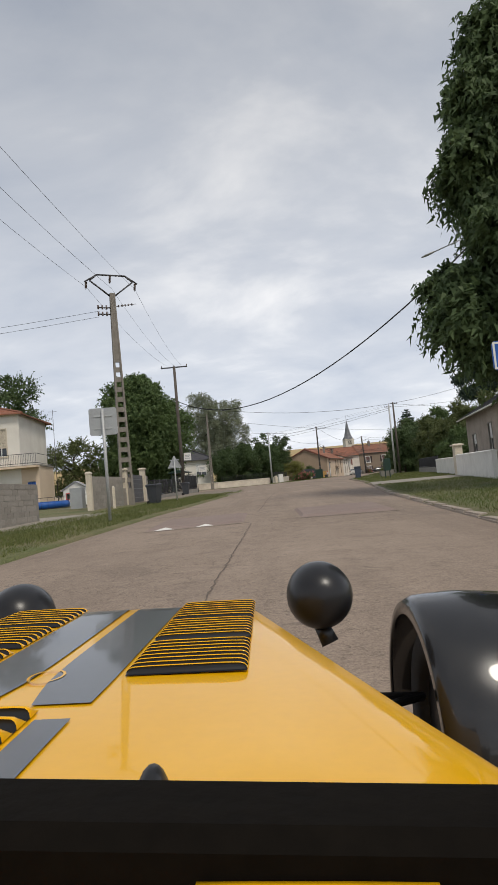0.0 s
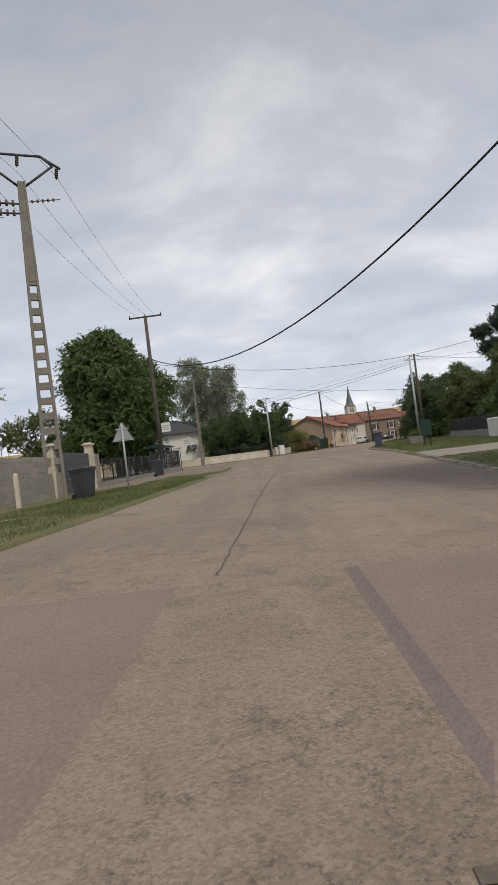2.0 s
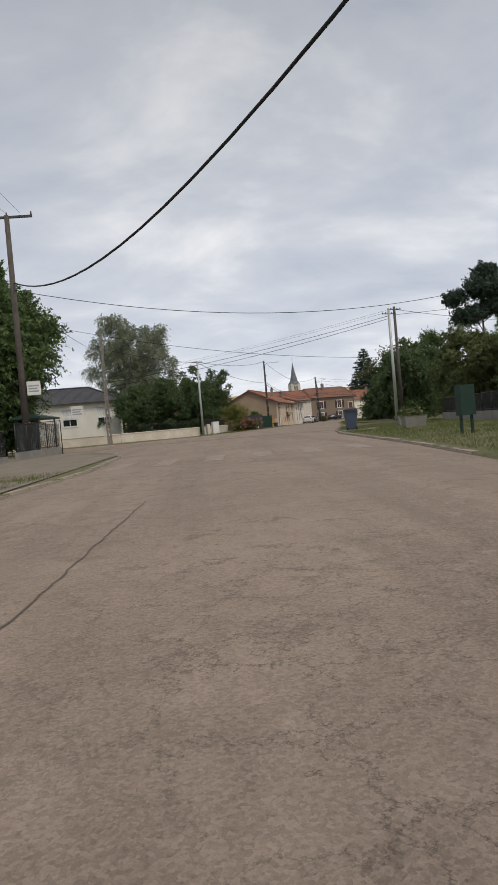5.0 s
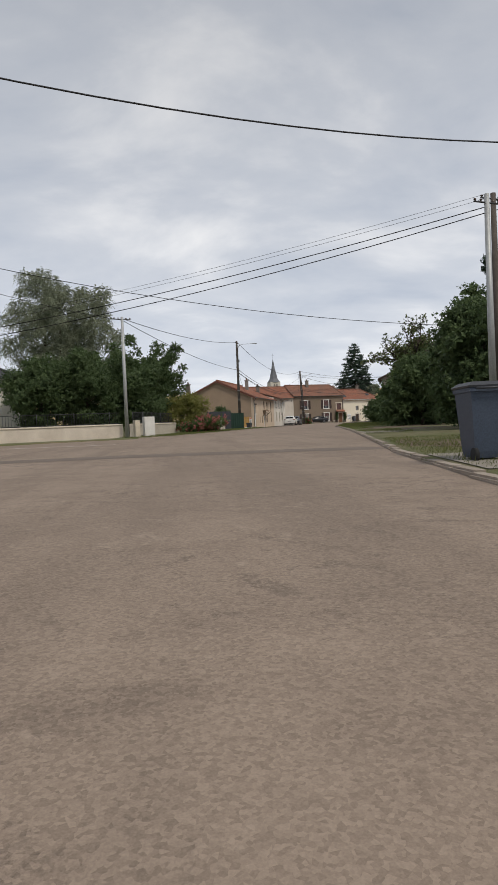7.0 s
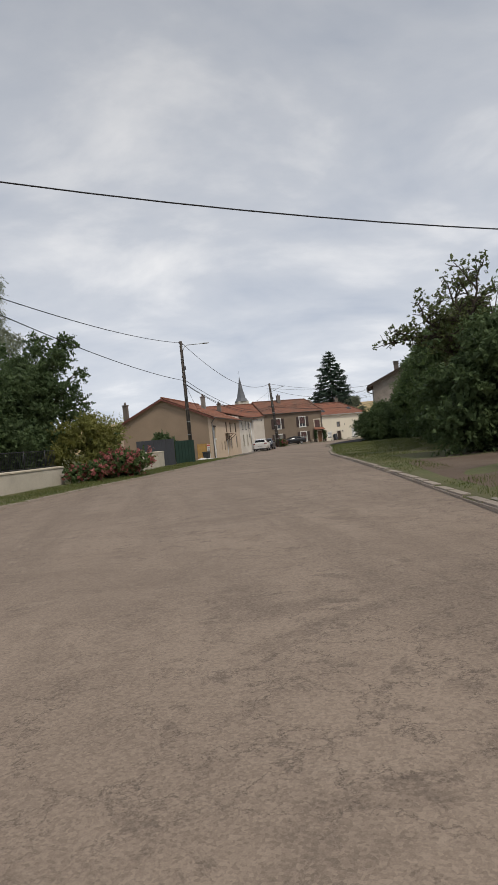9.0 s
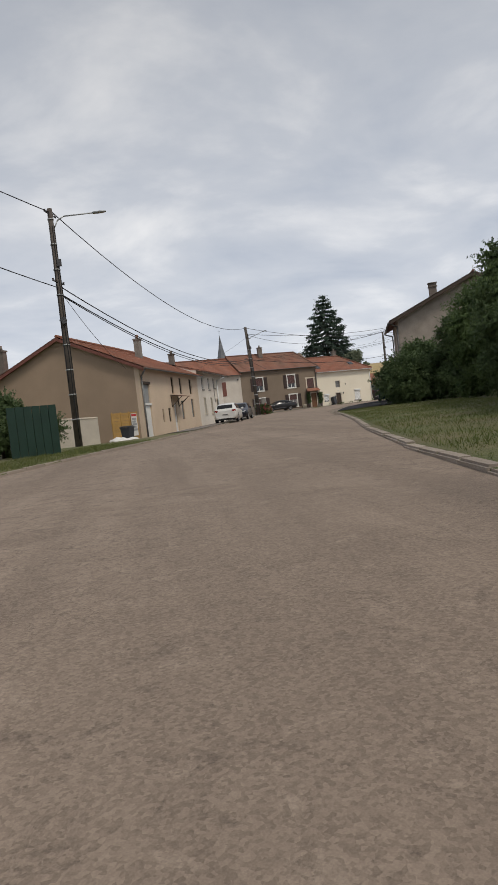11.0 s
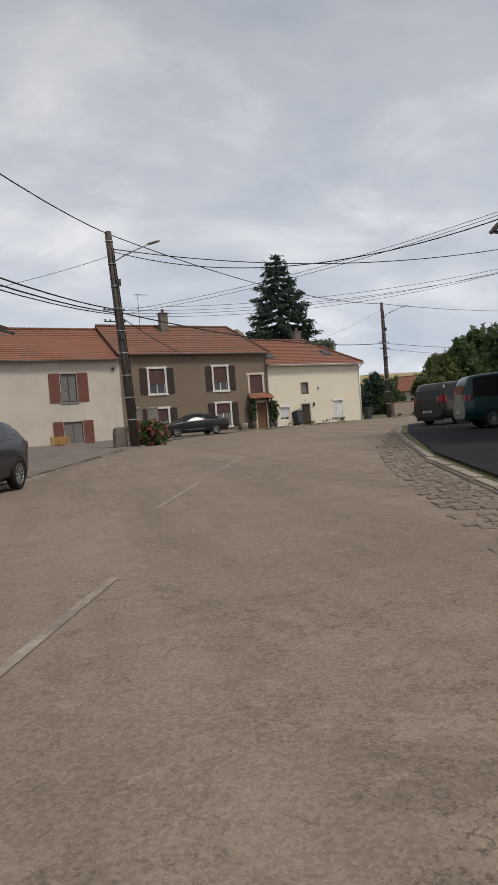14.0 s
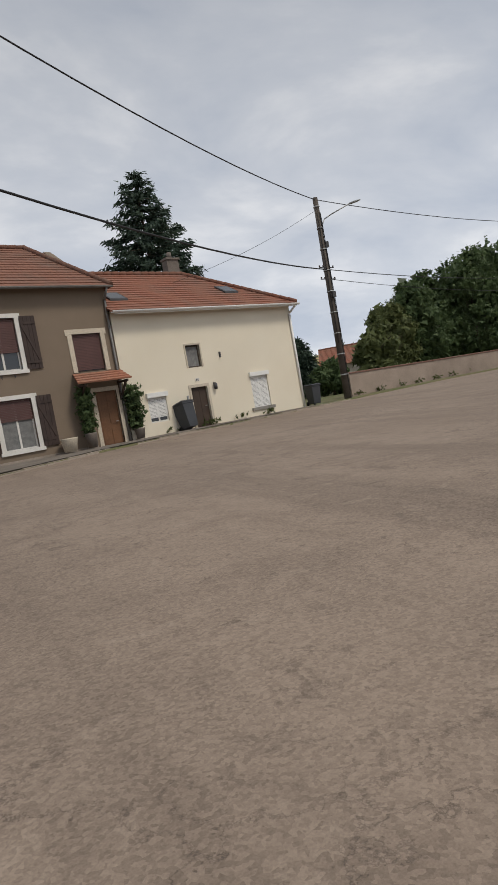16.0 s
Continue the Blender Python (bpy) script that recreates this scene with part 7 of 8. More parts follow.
def yellow_fence():
    t = thing("fence", pose(14.15, 144.6, land(14, 145) + 0.05, 0, 0, 56), "yellow timber plank fence beside the garage", "fence")
    for i in range(11):
        bm = bmesh.new()
        box(bm, 0, 2.7, 0.0 + 0.01 * (i % 2), 0.025 + 0.01 * (i % 2), 0.08 + i * 0.165, 0.235 + i * 0.165)
        part("plank", bm, M_FENCEWOOD, t)
    for s in (0.05, 0.95, 1.8, 2.65):
        bm = bmesh.new()
        box(bm, s - 0.04, s + 0.04, -0.035, 0.0, 0, 1.95)
        part("post", bm, M_FENCEWOOD, t)
    b = notice(14.15 + 1.30, 144.6 + 1.80, land(15, 145) + 0.45, 0.6, 1.4, "white printed banner with a red heading on the fence", 5, 56)
    bm = bmesh.new()
    box(bm, -0.27, 0.27, -0.02, -0.015, 1.22, 1.36)
    part("heading_bar", bm, M_REDP, b)


yellow_fence()
wheelie_bin(15.0, 144.3, 60, "dark grey wheelie bin beside the plank fence", land(14, 143) + 0.06)
for i, (dx, dy, s) in enumerate(((0, 0, 0.55), (0.75, 0.2, 0.45), (0.35, -0.35, 0.4))):
    bm = bmesh.new()
    bmesh.ops.create_icosphere(bm, subdivisions=3, radius=1)
    for v in bm.verts:
        k = 1 + 0.25 * noise.noise(v.co * 2.3 + Vector((i * 5, 0, 0)))
        v.co = Vector((v.co.x * s * k, v.co.y * s * 0.8 * k, max(-0.02, (v.co.z + 0.75) * s * 0.42 * k)))
    for f in bm.faces:
        f.smooth = True
    single("rubble_sack", bm, M_WHITE, "crumpled white woven rubble sack on the ground", "sack", pose(14.5 + dx, 143.3 + dy, land(14.5, 143.3) + 0.09), "white sacks")

# right side: white wall, house, boxes
wall_run("garden_wall", [(15.1, 55.0), (13.1, 42.4)], 1.05, 0.2, M_WHITE, "white painted garden wall with a grey base", 0.03, M_WHITE)
wall_run("garden_wall", [(12.6, 41.4), (10.6, 30.0)], 1.15, 0.2, M_WHITE, "white painted garden wall with a grey base", 0.03, M_WHITE)
pillar(12.8, 41.9, 1.85, 0.45, M_CREAMSTONE, "broad cream wall pillar with an overhanging cap", 0.1)

def right_house():
    z0 = land(20, 57)
    h = thing("house", pose(17.4, 54.0, z0, 0, 0, -97), "grey rendered bungalow with a dark slate roof", "house")
    holes = [(2.0, 3.2, 1.2, 2.6), (7.2, 8.2, 1.0, 3.0)]
    walls(h, 0, 12, 9, -0.3, 4.2, 6.6, holes, M_GREYWALL)
    pitched(h, 0, 12, 9, 4.2, 6.6, M_SLATE, over=0.5, ends=0.4)
    for w in holes:
        window(h, *w, surround=M_CONC, sw=0.08, frame_m=M_WHITE, blind=0.5, blind_m=M_PVC)
    gutter(h, -0.3, 12.3, -0.6, 3.9, 0.08, M_PVC)


right_house()
t = thing("switch_box", pose(10.5, 51.8, land(10, 52), 0, 0, 10), "dark green metal box on two legs on the verge", "cabinet")
bm = bmesh.new()
box(bm, -0.24, 0.24, -0.15, 0.15, 0.6, 1.5)
part("box", bm, M_GREEN, t, bevel=0.02)
for s in (-0.18, 0.18):
    bm = bmesh.new()
    box(bm, s - 0.03, s + 0.03, -0.04, 0.04, -0.1, 0.62)
    part("leg", bm, M_GREEN, t)
for i, (x, y) in enumerate(((12.3, 62.0), (13.4, 66.5))):
    t = thing("planter", pose(x, y, land(x, y) + 0.05), "rough stone planter with low plants on the verge", "planter", "stone planters")
    bm = bmesh.new()
    loft(bm, [[(a * w, b * w * 0.7, h) for a, b in ((-1, -1), (1, -1), (1, 1), (-1, 1))] for w, h in ((0.42, 0), (0.52, 0.5), (0.56, 0.55), (0.48, 0.55), (0.46, 0.45))], smooth=False)
    part("trough", bm, M_CONC, t)
    ob = new("plant", leaf_mesh("plant", leaf_cloud(np.random.default_rng(500 + i), [(0, 0, 0.6, 0.42, 0.3, 0.22)], 500, 0.12), L_OLIVE))
    ob.parent = t
wheelie_bin(10.5, 66.8, 175, "large blue-grey wheelie bin on the verge beside the kerb", land(10.3, 66.8) + 0.02, 1.12)
railing([(15.6, 56.5), (18.2, 73.5)], 0.5, 0.9, "dark panel fence on a low wall behind the verge", 0.12, M_CONC)

# bend: stone wall, posts, odds and ends
wall_run("long_wall", [(56.3, 203.6), (66, 208.0), (92, 214.4), (125, 218.5)], 1.35, 0.35, M_LONGWALL, "long low rendered wall along the bend", 0.05, M_TILE)
wheelie_bin(52.2, 200.6, 10, "dark grey wheelie bin beside the cream house", land(54, 201) + 0.05)
t = thing("stone_bollard", pose(28.85, 180.0, land(28.5, 180), 0, 0, 15), "weathered squat concrete block at the pavement's corner", "bollard")
bm = bmesh.new()
loft(bm, [[(a * w, b * w * 0.8, h) for a, b in ((-1, -1), (1, -1), (1, 1), (-1, 1))] for w, h in ((0.30, -0.2), (0.29, 0.7), (0.25, 1.0), (0.14, 1.06))], smooth=False)
part("block", bm, M_CHIM, t, bevel=0.04)
for x, y, h2 in ((29.9, 182.3, 2.0), (30.9, 183.2, 2.0)):
    pillar(x, y, h2, 0.55, M_CONC, "pale old stone gate pillar beside the pole", 0.02)


def pallet():
    t = thing("pallet", pose(42.0, 197.4, 1.62, 0, 0, 16) @ pose(-17.2, -0.9, 0, 0, 0, 4), "yellow timber pallet leaning flat against the pavement", "pallet")
    for i in range(5):
        bm = bmesh.new()
        box(bm, -0.6, 0.6, 0.02, 0.04, 0.02 + i * 0.11, 0.1 + i * 0.11) if i % 2 == 0 else box(bm, -0.6, 0.6, -0.16, -0.14, 0.02 + i * 0.11, 0.1 + i * 0.11)
        part("slat", bm, M_FENCEWOOD, t)
    for s in (-0.55, 0.0, 0.55):
        bm = bmesh.new()
        box(bm, s - 0.05, s + 0.05, -0.14, 0.02, 0.02, 0.54)
        part("block", bm, M_FENCEWOOD, t)


pallet()
for s, y, r, h2, lab in ((-2.75, -0.45, 0.3, 0.5, "pale round stone planter at the foot of the wall"), (-1.85, -0.4, 0.22, 0.55, "square flower pot with a climbing plant beside the door"), (0.25, -0.3, 0.2, 0.4, "flower pot with a tall climbing plant beside the door")):
    t = thing("flower_pot", pose(42.0, 197.4, 1.62, 0, 0, 16) @ pose(s, y, 0), lab, "flower pot", "flower pots")
    bm = bmesh.new()
    loft(bm, [[(rr * math.cos(2 * math.pi * i / 14), rr * math.sin(2 * math.pi * i / 14), z) for i in range(14)] for rr, z in ((r * 0.75, 0), (r, h2 * 0.9), (r * 1.05, h2), (r * 0.85, h2), (r * 0.8, h2 * 0.8))])
    part("pot", bm, M_CREAMSTONE if s < -2 else M_CHIM, t)
    if s > -2:
        bl = [(0, 0.05, h2 + 0.3 + 0.35 * i, 0.3, 0.18, 0.3) for i in range(4 if s < 0 else 4)]
        ob = new("plant", leaf_mesh("plant", leaf_cloud(np.random.default_rng(600 + int(s * 10) + 50), bl, 1400, 0.1), L_DARK))
        ob.parent = t
wheelie_bin(44.55, 197.7, 26, "dark wheelie bin leaning beside the cream house's door", 1.6, 1.12, -14)
# weeds at the foot of the walls
rngw = np.random.default_rng(77)
bl = [(43 + 0.961 * s, 197.55 + 0.276 * s, 1.75, 0.2, 0.08, 0.06 + 0.06 * rngw.random()) for s in rngw.random(14) * 8] + [(57 + i * 2.2, 203.6 + i * 0.9, 1.75 + 0.02 * i, 0.5, 0.15, 0.14) for i in range(14)]
tagged(new("weeds", leaf_mesh("weeds", leaf_cloud(rngw, bl, 3500, 0.05), L_OLIVE)), "straggling weeds along the foot of the walls", "weeds", kind="stuff")

# far houses beyond the wall
def far_house(x, y, w, d, eave, ridge, yaw, wall_m, roof_m, label):
    h = thing("house", pose(x, y, land(x, y), 0, 0, yaw), label, "house", "far houses")
    holes = [(w * k - 0.5, w * k + 0.5, 1.0, 2.3) for k in (0.2, 0.5, 0.8)]
    walls(h, 0, w, d, -0.5, eave, ridge, holes, wall_m)
    pitched(h, 0, w, d, eave, ridge, roof_m)
    for v in holes:
        window(h, *v, frame_m=M_WHITE, sill=False)


far_house(66, 262, 14, 9, 4.2, 6.8, 12, M_PALEWALL, M_TILE2, "far white house with a red roof behind the trees")
far_house(80, 245.6, 12, 9, 3.6, 6.0, -33, M_PALEWALL, M_TILE2, "far pale house with a red roof beyond the wall")
far_house(84, 300, 12, 9, 4.2, 6.8, -8, M_WHITEWALL, M_TILE, "far pale house with a brown roof")
far_house(20, 270, 16, 9, 5.0, 7.5, 10, M_WHITEWALL, M_TILE, "far pale house behind the terrace")
for i in range(16):
    x = -60 + i * 16 + 5 * pr.random()
    y = 420 + 60 * pr.random()
    tree(x, y, 11, lumps(pr, 9, 6, 5, 1, 11, 3.0), 1400, 1.0, (L_DARK, L_MID)[i % 2], "distant rounded tree at the foot of the hill", 700 + i, 0.3, 0.1, 3)
for i, (x, y) in enumerate(((84.0, 272.0), (93.0, 276.0), (101.0, 268.0))):
    tree(x, y, 6.5, lumps(pr, 10, 4.5, 4, 0.8, 6.2, 2.0), 2500, 0.5, L_DARK, "low rounded tree beyond the far house", 760 + i, 0.25, 0.1, 3)
for i in range(3, 11):
    tree(72 + i * 9, 245 + 9 * (i % 3), 11, lumps(pr, 10, 5, 4, 1, 11, 2.4), 2500, 0.6, (L_DARK, L_PALE)[i % 2], "leafy tree far behind the long wall", 740 + i, 0.3, 0.1, 3)

# road marks and seams
M_MARK = mat("worn_white_paint", (0.40, 0.335, 0.28), (0.26, 0.21, 0.17), 2.2, 20, 0.8, 0.1)
M_GIVEWAY = mat("white_road_paint", (0.62, 0.57, 0.51), (0.45, 0.40, 0.35), 2.5, 20, 0.8, 0.1)
M_BAND = mat("dark_asphalt_band", (0.165, 0.132, 0.108), (0.20, 0.16, 0.13), 1.5, 90, 0.9, 0.3)
M_FAINT = mat("worn_out_paint", (0.36, 0.295, 0.243), (0.25, 0.196, 0.158), 3.0, 25, 0.9, 0.2)
M_TAR = mat("tar_seam", (0.115, 0.093, 0.077), (0.17, 0.137, 0.112), 3, 30, 0.9, 0.3)


def strip(name, pts, w, material, label, jag=0.0, seed=0, category="road marking", lift=0.006):
    rg = random.Random(seed)
    bm = bmesh.new()
    rings = []
    for i in range(len(pts) - 1):
        n = max(1, int(math.dist(pts[i], pts[i + 1]) / (0.13 if jag else 0.35)))
        for k in range(n + (i == len(pts) - 2)):
            x = pts[i][0] + (pts[i + 1][0] - pts[i][0]) * k / n + rg.uniform(-jag, jag)
            y = pts[i][1] + (pts[i + 1][1] - pts[i][1]) * k / n
            ww = w * (0.5 + rg.uniform(0.3, 0.7)) if jag else w
            d = Vector((pts[i + 1][0] - pts[i][0], pts[i + 1][1] - pts[i][1])).normalized()
            rings.append([(x - d.y * ww / 2, y + d.x * ww / 2, road_z(x - d.y * ww / 2, y + d.x * ww / 2) + lift), (x + d.y * ww / 2, y - d.x * ww / 2, road_z(x + d.y * ww / 2, y - d.x * ww / 2) + lift)])
    loft(bm, rings, closed=False, caps=False)
    tagged(new(name, finish(name, bm, material, fix=False)), label, category, kind="structure")


strip("road_seam", [(0.7, 9), (0.95, 17.9)], 0.016, M_TAR, "dark open seam along the asphalt", 0.018, 1, "road seam")
strip("road_seam", [(1.05, 21.8), (1.35, 30), (1.9, 42)], 0.016, M_TAR, "dark open seam along the asphalt", 0.018, 2, "road seam")
strip("road_seam", [(-1.55, 18.14), (0.9, 18.16)], 0.07, M_TAR, "dark joint at the foot of the speed cushion", 0.01, 3, "road seam")
strip("road_seam", [(1.9, 18.16), (4.25, 18.14)], 0.07, M_TAR, "dark joint at the foot of the speed cushion", 0.01, 4, "road seam")
for i, (a, b) in enumerate((((25.9, 150.4), (27.0, 153.2)), ((27.75, 156.7), (28.8, 159.4)), ((29.8, 162.0), (31.2, 165.3)), ((32.8, 168.6), (34.4, 171.4)))):
    strip("road_marking", [a, b], 0.075, M_MARK, "faded white centre-line dash", 0.0, i)
for x0 in (-1.4, -0.5):
    bm = bmesh.new()
    za = gz(18.2) + 0.02
    vs = [bm.verts.new((x, y, za - 0.04 + 0.095 * (y - 18.2) / 0.45 + 0.004)) for x, y in ((x0, 18.23), (x0 + 0.8, 18.23), (x0 + 0.4, 18.6))]
    bm.faces.new(vs)
    tagged(new("road_marking", finish("road_marking", bm, M_WHITE)), "worn white triangle painted on the speed cushion", "road marking", kind="structure")
strip("road_marking", [(-6.0, 85.4), (0.0, 84.7), (3.2, 84.5)], 0.32, M_GIVEWAY, "white painted line across the mouth of the side street", 0.0, 5)
strip("road_joint", [(-7.8, 72.2), (4.8, 73.2), (10.75, 72.6)], 1.35, M_BAND, "darker asphalt band across the road", 0.0, 9, "road seam", 0.004)
strip("road_marking", [(-9, 82.5), (-2, 84.6), (2.9, 86.9)], 0.16, M_MARK, "worn white line at the side street's mouth")
for i in range(6):
    strip("road_marking", [(0.2 + i * 1.35, 50.0), (0.35 + i * 1.35, 52.6)], 0.5, M_FAINT, "nearly worn-away crossing stripe", 0.0, i)


# ---- parked cars ----
def paint(name, c, rough=0.3):
    m = mat(name, c, tuple(v * 0.93 for v in c), 1.2, 60, rough, 0.0, dirt=0.05, coat=0.32, spec=0.3)
    return m


P_WHITE = paint("white_car_paint", (0.74, 0.73, 0.70))
P_NAVY = paint("dark_blue_car_paint", (0.012, 0.014, 0.024))
P_GREY = paint("dark_grey_car_paint", (0.02, 0.02, 0.022))
P_TEAL = paint("dark_teal_car_paint", (0.010, 0.045, 0.052))
P_BRONZE = paint("dark_taupe_car_paint", (0.034, 0.030, 0.029))
M_CARGLASS = glass_mat("car_glass", (0.012, 0.013, 0.014), 0.09, 0.35)
M_RED = glass_mat("tail_light_glass", (0.20, 0.008, 0.008), 0.1)
M_CLEAR = glass_mat("headlight_glass", (0.45, 0.46, 0.48), 0.08)
M_ALLOY = mat("alloy_wheel", (0.42, 0.43, 0.44), (0.36, 0.37, 0.38), 3, 30, 0.35, 0.0, metal=0.7)
M_CHROME = mat("chrome", (0.7, 0.7, 0.71), None, 2, 20, 0.12, 0.0, metal=1.0)


def interp(rows, y):
    for a, b in zip(rows, rows[1:]):
        if y <= b[0]:
            k = (y - a[0]) / (b[0] - a[0])
            k = max(0.0, min(1.0, k))
            return [u + (v - u) * k for u, v in zip(a, b)]
    return list(rows[-1])


def car(x, y, yaw, rows, wheels, colour, label, panes, z=None, wr=0.31, screens=(), tl=(0.80, 0.95), chrome=False, plate=True):
    """rows: (y, half width, sill height, belt height, roof height, roof half width), back to front, y forward."""
    t = thing("car", pose(x, y, gz(y) + 0.03 if z is None else z, 0, 0, yaw), label, "car", "parked cars")

    def section(r):
        yy, w, lo, belt, roof, rw = r
        half = [(w * 0.80, lo), (w * 0.97, lo + 0.10), (w, (lo + belt) * 0.5), (w * 0.985, belt - 0.07), (w * 0.95, belt), (w * 0.95 + (rw - w * 0.95) * 0.55, belt + (roof - belt) * 0.60), (rw, roof - 0.05 * min(1.0, (roof - belt) * 4)), (rw * 0.72, roof)]
        return [(u, yy, v) for u, v in half] + [(-u, yy, v) for u, v in reversed(half)]

    fine = []
    n = 40
    for i in range(n + 1):
        fine.append(interp(rows, rows[0][0] + (rows[-1][0] - rows[0][0]) * i / n))
    for i in range(2):
        fine = [fine[0]] + [[b[0]] + [(p + 2 * q + r) / 4 for p, q, r in zip(a[1:], b[1:], d[1:])] for a, b, d in zip(fine, fine[1:], fine[2:])] + [fine[-1]]
    bm = bmesh.new()
    loft(bm, [section(r) for r in fine])
    part("body", bm, colour, t)

    def side(yy, v, s, out=0.006):
        q = section(interp(fine, yy))
        a, b, c = q[4], q[5], q[6]
        p = (a[0] + (b[0] - a[0]) * v / 0.6, a[2] + (b[2] - a[2]) * v / 0.6) if v < 0.6 else (b[0] + (c[0] - b[0]) * (v - 0.6) / 0.4, b[2] + (c[2] - b[2]) * (v - 0.6) / 0.4)
        return (s * (p[0] + out), yy, p[1] + out * 0.4)

    for y0, y1, y2, y3 in panes:
        for s in (-1, 1):
            bm = bmesh.new()
            k = 6
            rr = []
            for i in range(k + 1):
                u = i / k
                rr.append([side(y0 + (y1 - y0) * u, 0.06, s), side((y0 * 0.4 + y2 * 0.6) + ((y1 * 0.4 + y3 * 0.6) - (y0 * 0.4 + y2 * 0.6)) * u, 0.6, s), side(y2 + (y3 - y2) * u, 0.92, s)])
            loft(bm, rr, closed=False, caps=False)
            part("side_window", bm, M_CARGLASS, t)
    for y0, y1, front in screens:
        bm = bmesh.new()
        rr = []
        for i in range(7):
            yy = y0 + (y1 - y0) * i / 6
            q = section(interp(fine, yy))
            top = q[7]
            w = q[6][0] * 0.95
            rr.append([(w * u, yy + (0.012 if front else -0.012), top[2] + 0.008 - 0.02 * u * u) for u in (-1, -0.5, 0, 0.5, 1)])
        loft(bm, rr, closed=False, caps=False)
        part("windscreen" if front else "rear_window", bm, M_CARGLASS, t)
    w = max(r[1] for r in rows)
    for yy in wheels:
        for s in (-1, 1):
            wh = new("wheel")
            wh.parent = t
            bm = bmesh.new()
            ring = [(0.18, 0.21), (0.19, wr - 0.03), (0.17, wr), (0.02, wr), (0.0, wr - 0.03), (0.0, 0.21)]
            loft(bm, [[(s * (w - 0.19 + a), yy + r * math.cos(2 * math.pi * i / 24), wr + r * math.sin(2 * math.pi * i / 24)) for a, r in ring] for i in range(25)], closed=True, caps=False)
            part("tyre", bm, M_RUBBER, wh)
            bm = bmesh.new()
            tube(bm, (s * (w - 0.05), yy, wr), (s * (w - 0.03), yy, wr), 0.065, 0.055, 12)
            for k in range(10):
                a = 2 * math.pi * k / 10
                tube(bm, (s * (w - 0.035), yy + 0.05 * math.cos(a), wr + 0.05 * math.sin(a)), (s * (w - 0.02), yy + 0.2 * math.cos(a), wr + 0.2 * math.sin(a)), 0.018, 0.014, 5)
            loft(bm, [[(s * (w - 0.05 + a), yy + r * math.cos(2 * math.pi * i / 24), wr + r * math.sin(2 * math.pi * i / 24)) for a, r in ((0.0, 0.19), (0.04, 0.19), (0.04, 0.215), (0.0, 0.215))] for i in range(25)], closed=True, caps=False)
            part("rim", bm, M_ALLOY, wh)
            bm = bmesh.new()
            tube(bm, (s * (w - 0.10), yy, wr), (s * (w - 0.07), yy, wr), 0.2, 0.2, 20)
            part("brake_disc", bm, M_STEEL, wh)
            bm = bmesh.new()
            loft(bm, [[(s * (w * 0.99 + a), yy + r * math.cos(math.pi * i / 16), wr + r * math.sin(math.pi * i / 16)) for a, r in ((-0.16, wr + 0.015), (0.006, wr + 0.015), (0.006, wr + 0.06), (-0.16, wr + 0.06))] for i in range(17)], closed=True, caps=True)
            part("wheel_arch", bm, M_RUBBER, t)
    yb, yf = rows[0][0], rows[-1][0]
    for s in (-1, 1):
        wv = interp(fine, yb + 0.12)
        bm = bmesh.new()
        loft(bm, [[(s * wv[1] * a, yb + b, c) for a, b, c in ((0.99, 0.30, tl[1] - 0.03), (1.005, 0.12, tl[1]), (0.84, -0.005, tl[1]), (0.66, -0.015, tl[1] - 0.02))], [(s * wv[1] * a, yb + b, c) for a, b, c in ((0.99, 0.28, tl[0] + 0.04), (1.01, 0.10, tl[0]), (0.86, -0.012, tl[0]), (0.68, -0.02, tl[0] + 0.03))]], closed=False, caps=False)
        part("tail_light", bm, M_RED, t)
        wv = interp(fine, yf - 0.2)
        bm = bmesh.new()
        loft(bm, [[(s * wv[1] * a, yf + b, c) for a, b, c in ((1.0, -0.62, 0.80), (0.99, -0.32, 0.80), (0.82, -0.11, 0.74), (0.55, -0.03, 0.68))], [(s * wv[1] * a, yf + b, c) for a, b, c in ((1.01, -0.6, 0.73), (1.01, -0.30, 0.66), (0.86, -0.08, 0.60), (0.58, 0.0, 0.60))]], closed=False, caps=False)
        part("headlight", bm, M_CLEAR, t)
        mir = interp(fine, yf - 1.55)
        bm = bmesh.new()
        bmesh.ops.create_icosphere(bm, subdivisions=2, radius=1)
        for v in bm.verts:
            v.co = Vector((s * (mir[1] + 0.10) + v.co.x * 0.11, yf - 1.5 + v.co.y * 0.07, 1.0 + v.co.z * 0.075))
        for f in bm.faces:
            f.smooth = True
        part("wing_mirror", bm, colour, t)
    for yy, sg in ((yb, -1), (yf, 1)):
        bm = bmesh.new()
        box(bm, -0.26, 0.26, min(yy, yy + sg * 0.022), max(yy, yy + sg * 0.022), 0.55, 0.66)
        p = part("number_plate", bm, M_WHITE, t)
        bm = bmesh.new()
        for k in range(3):
            box(bm, -0.2 + k * 0.14, -0.09 + k * 0.14, min(yy + sg * 0.022, yy + sg * 0.026), max(yy + sg * 0.022, yy + sg * 0.026), 0.575, 0.635)
        part("plate_bar", bm, M_STEEL, p)
        bm = bmesh.new()
        wv = interp(fine, yy - sg * 0.1)
        loft(bm, [[(wv[1] * u * 0.93, yy + sg * (0.03 - 0.16 * u * u), zz) for u in (-1, -0.7, -0.35, 0, 0.35, 0.7, 1)] for zz in (0.2, 0.34)], closed=False, caps=False)
        part("bumper_insert", bm, M_RUBBER, t)
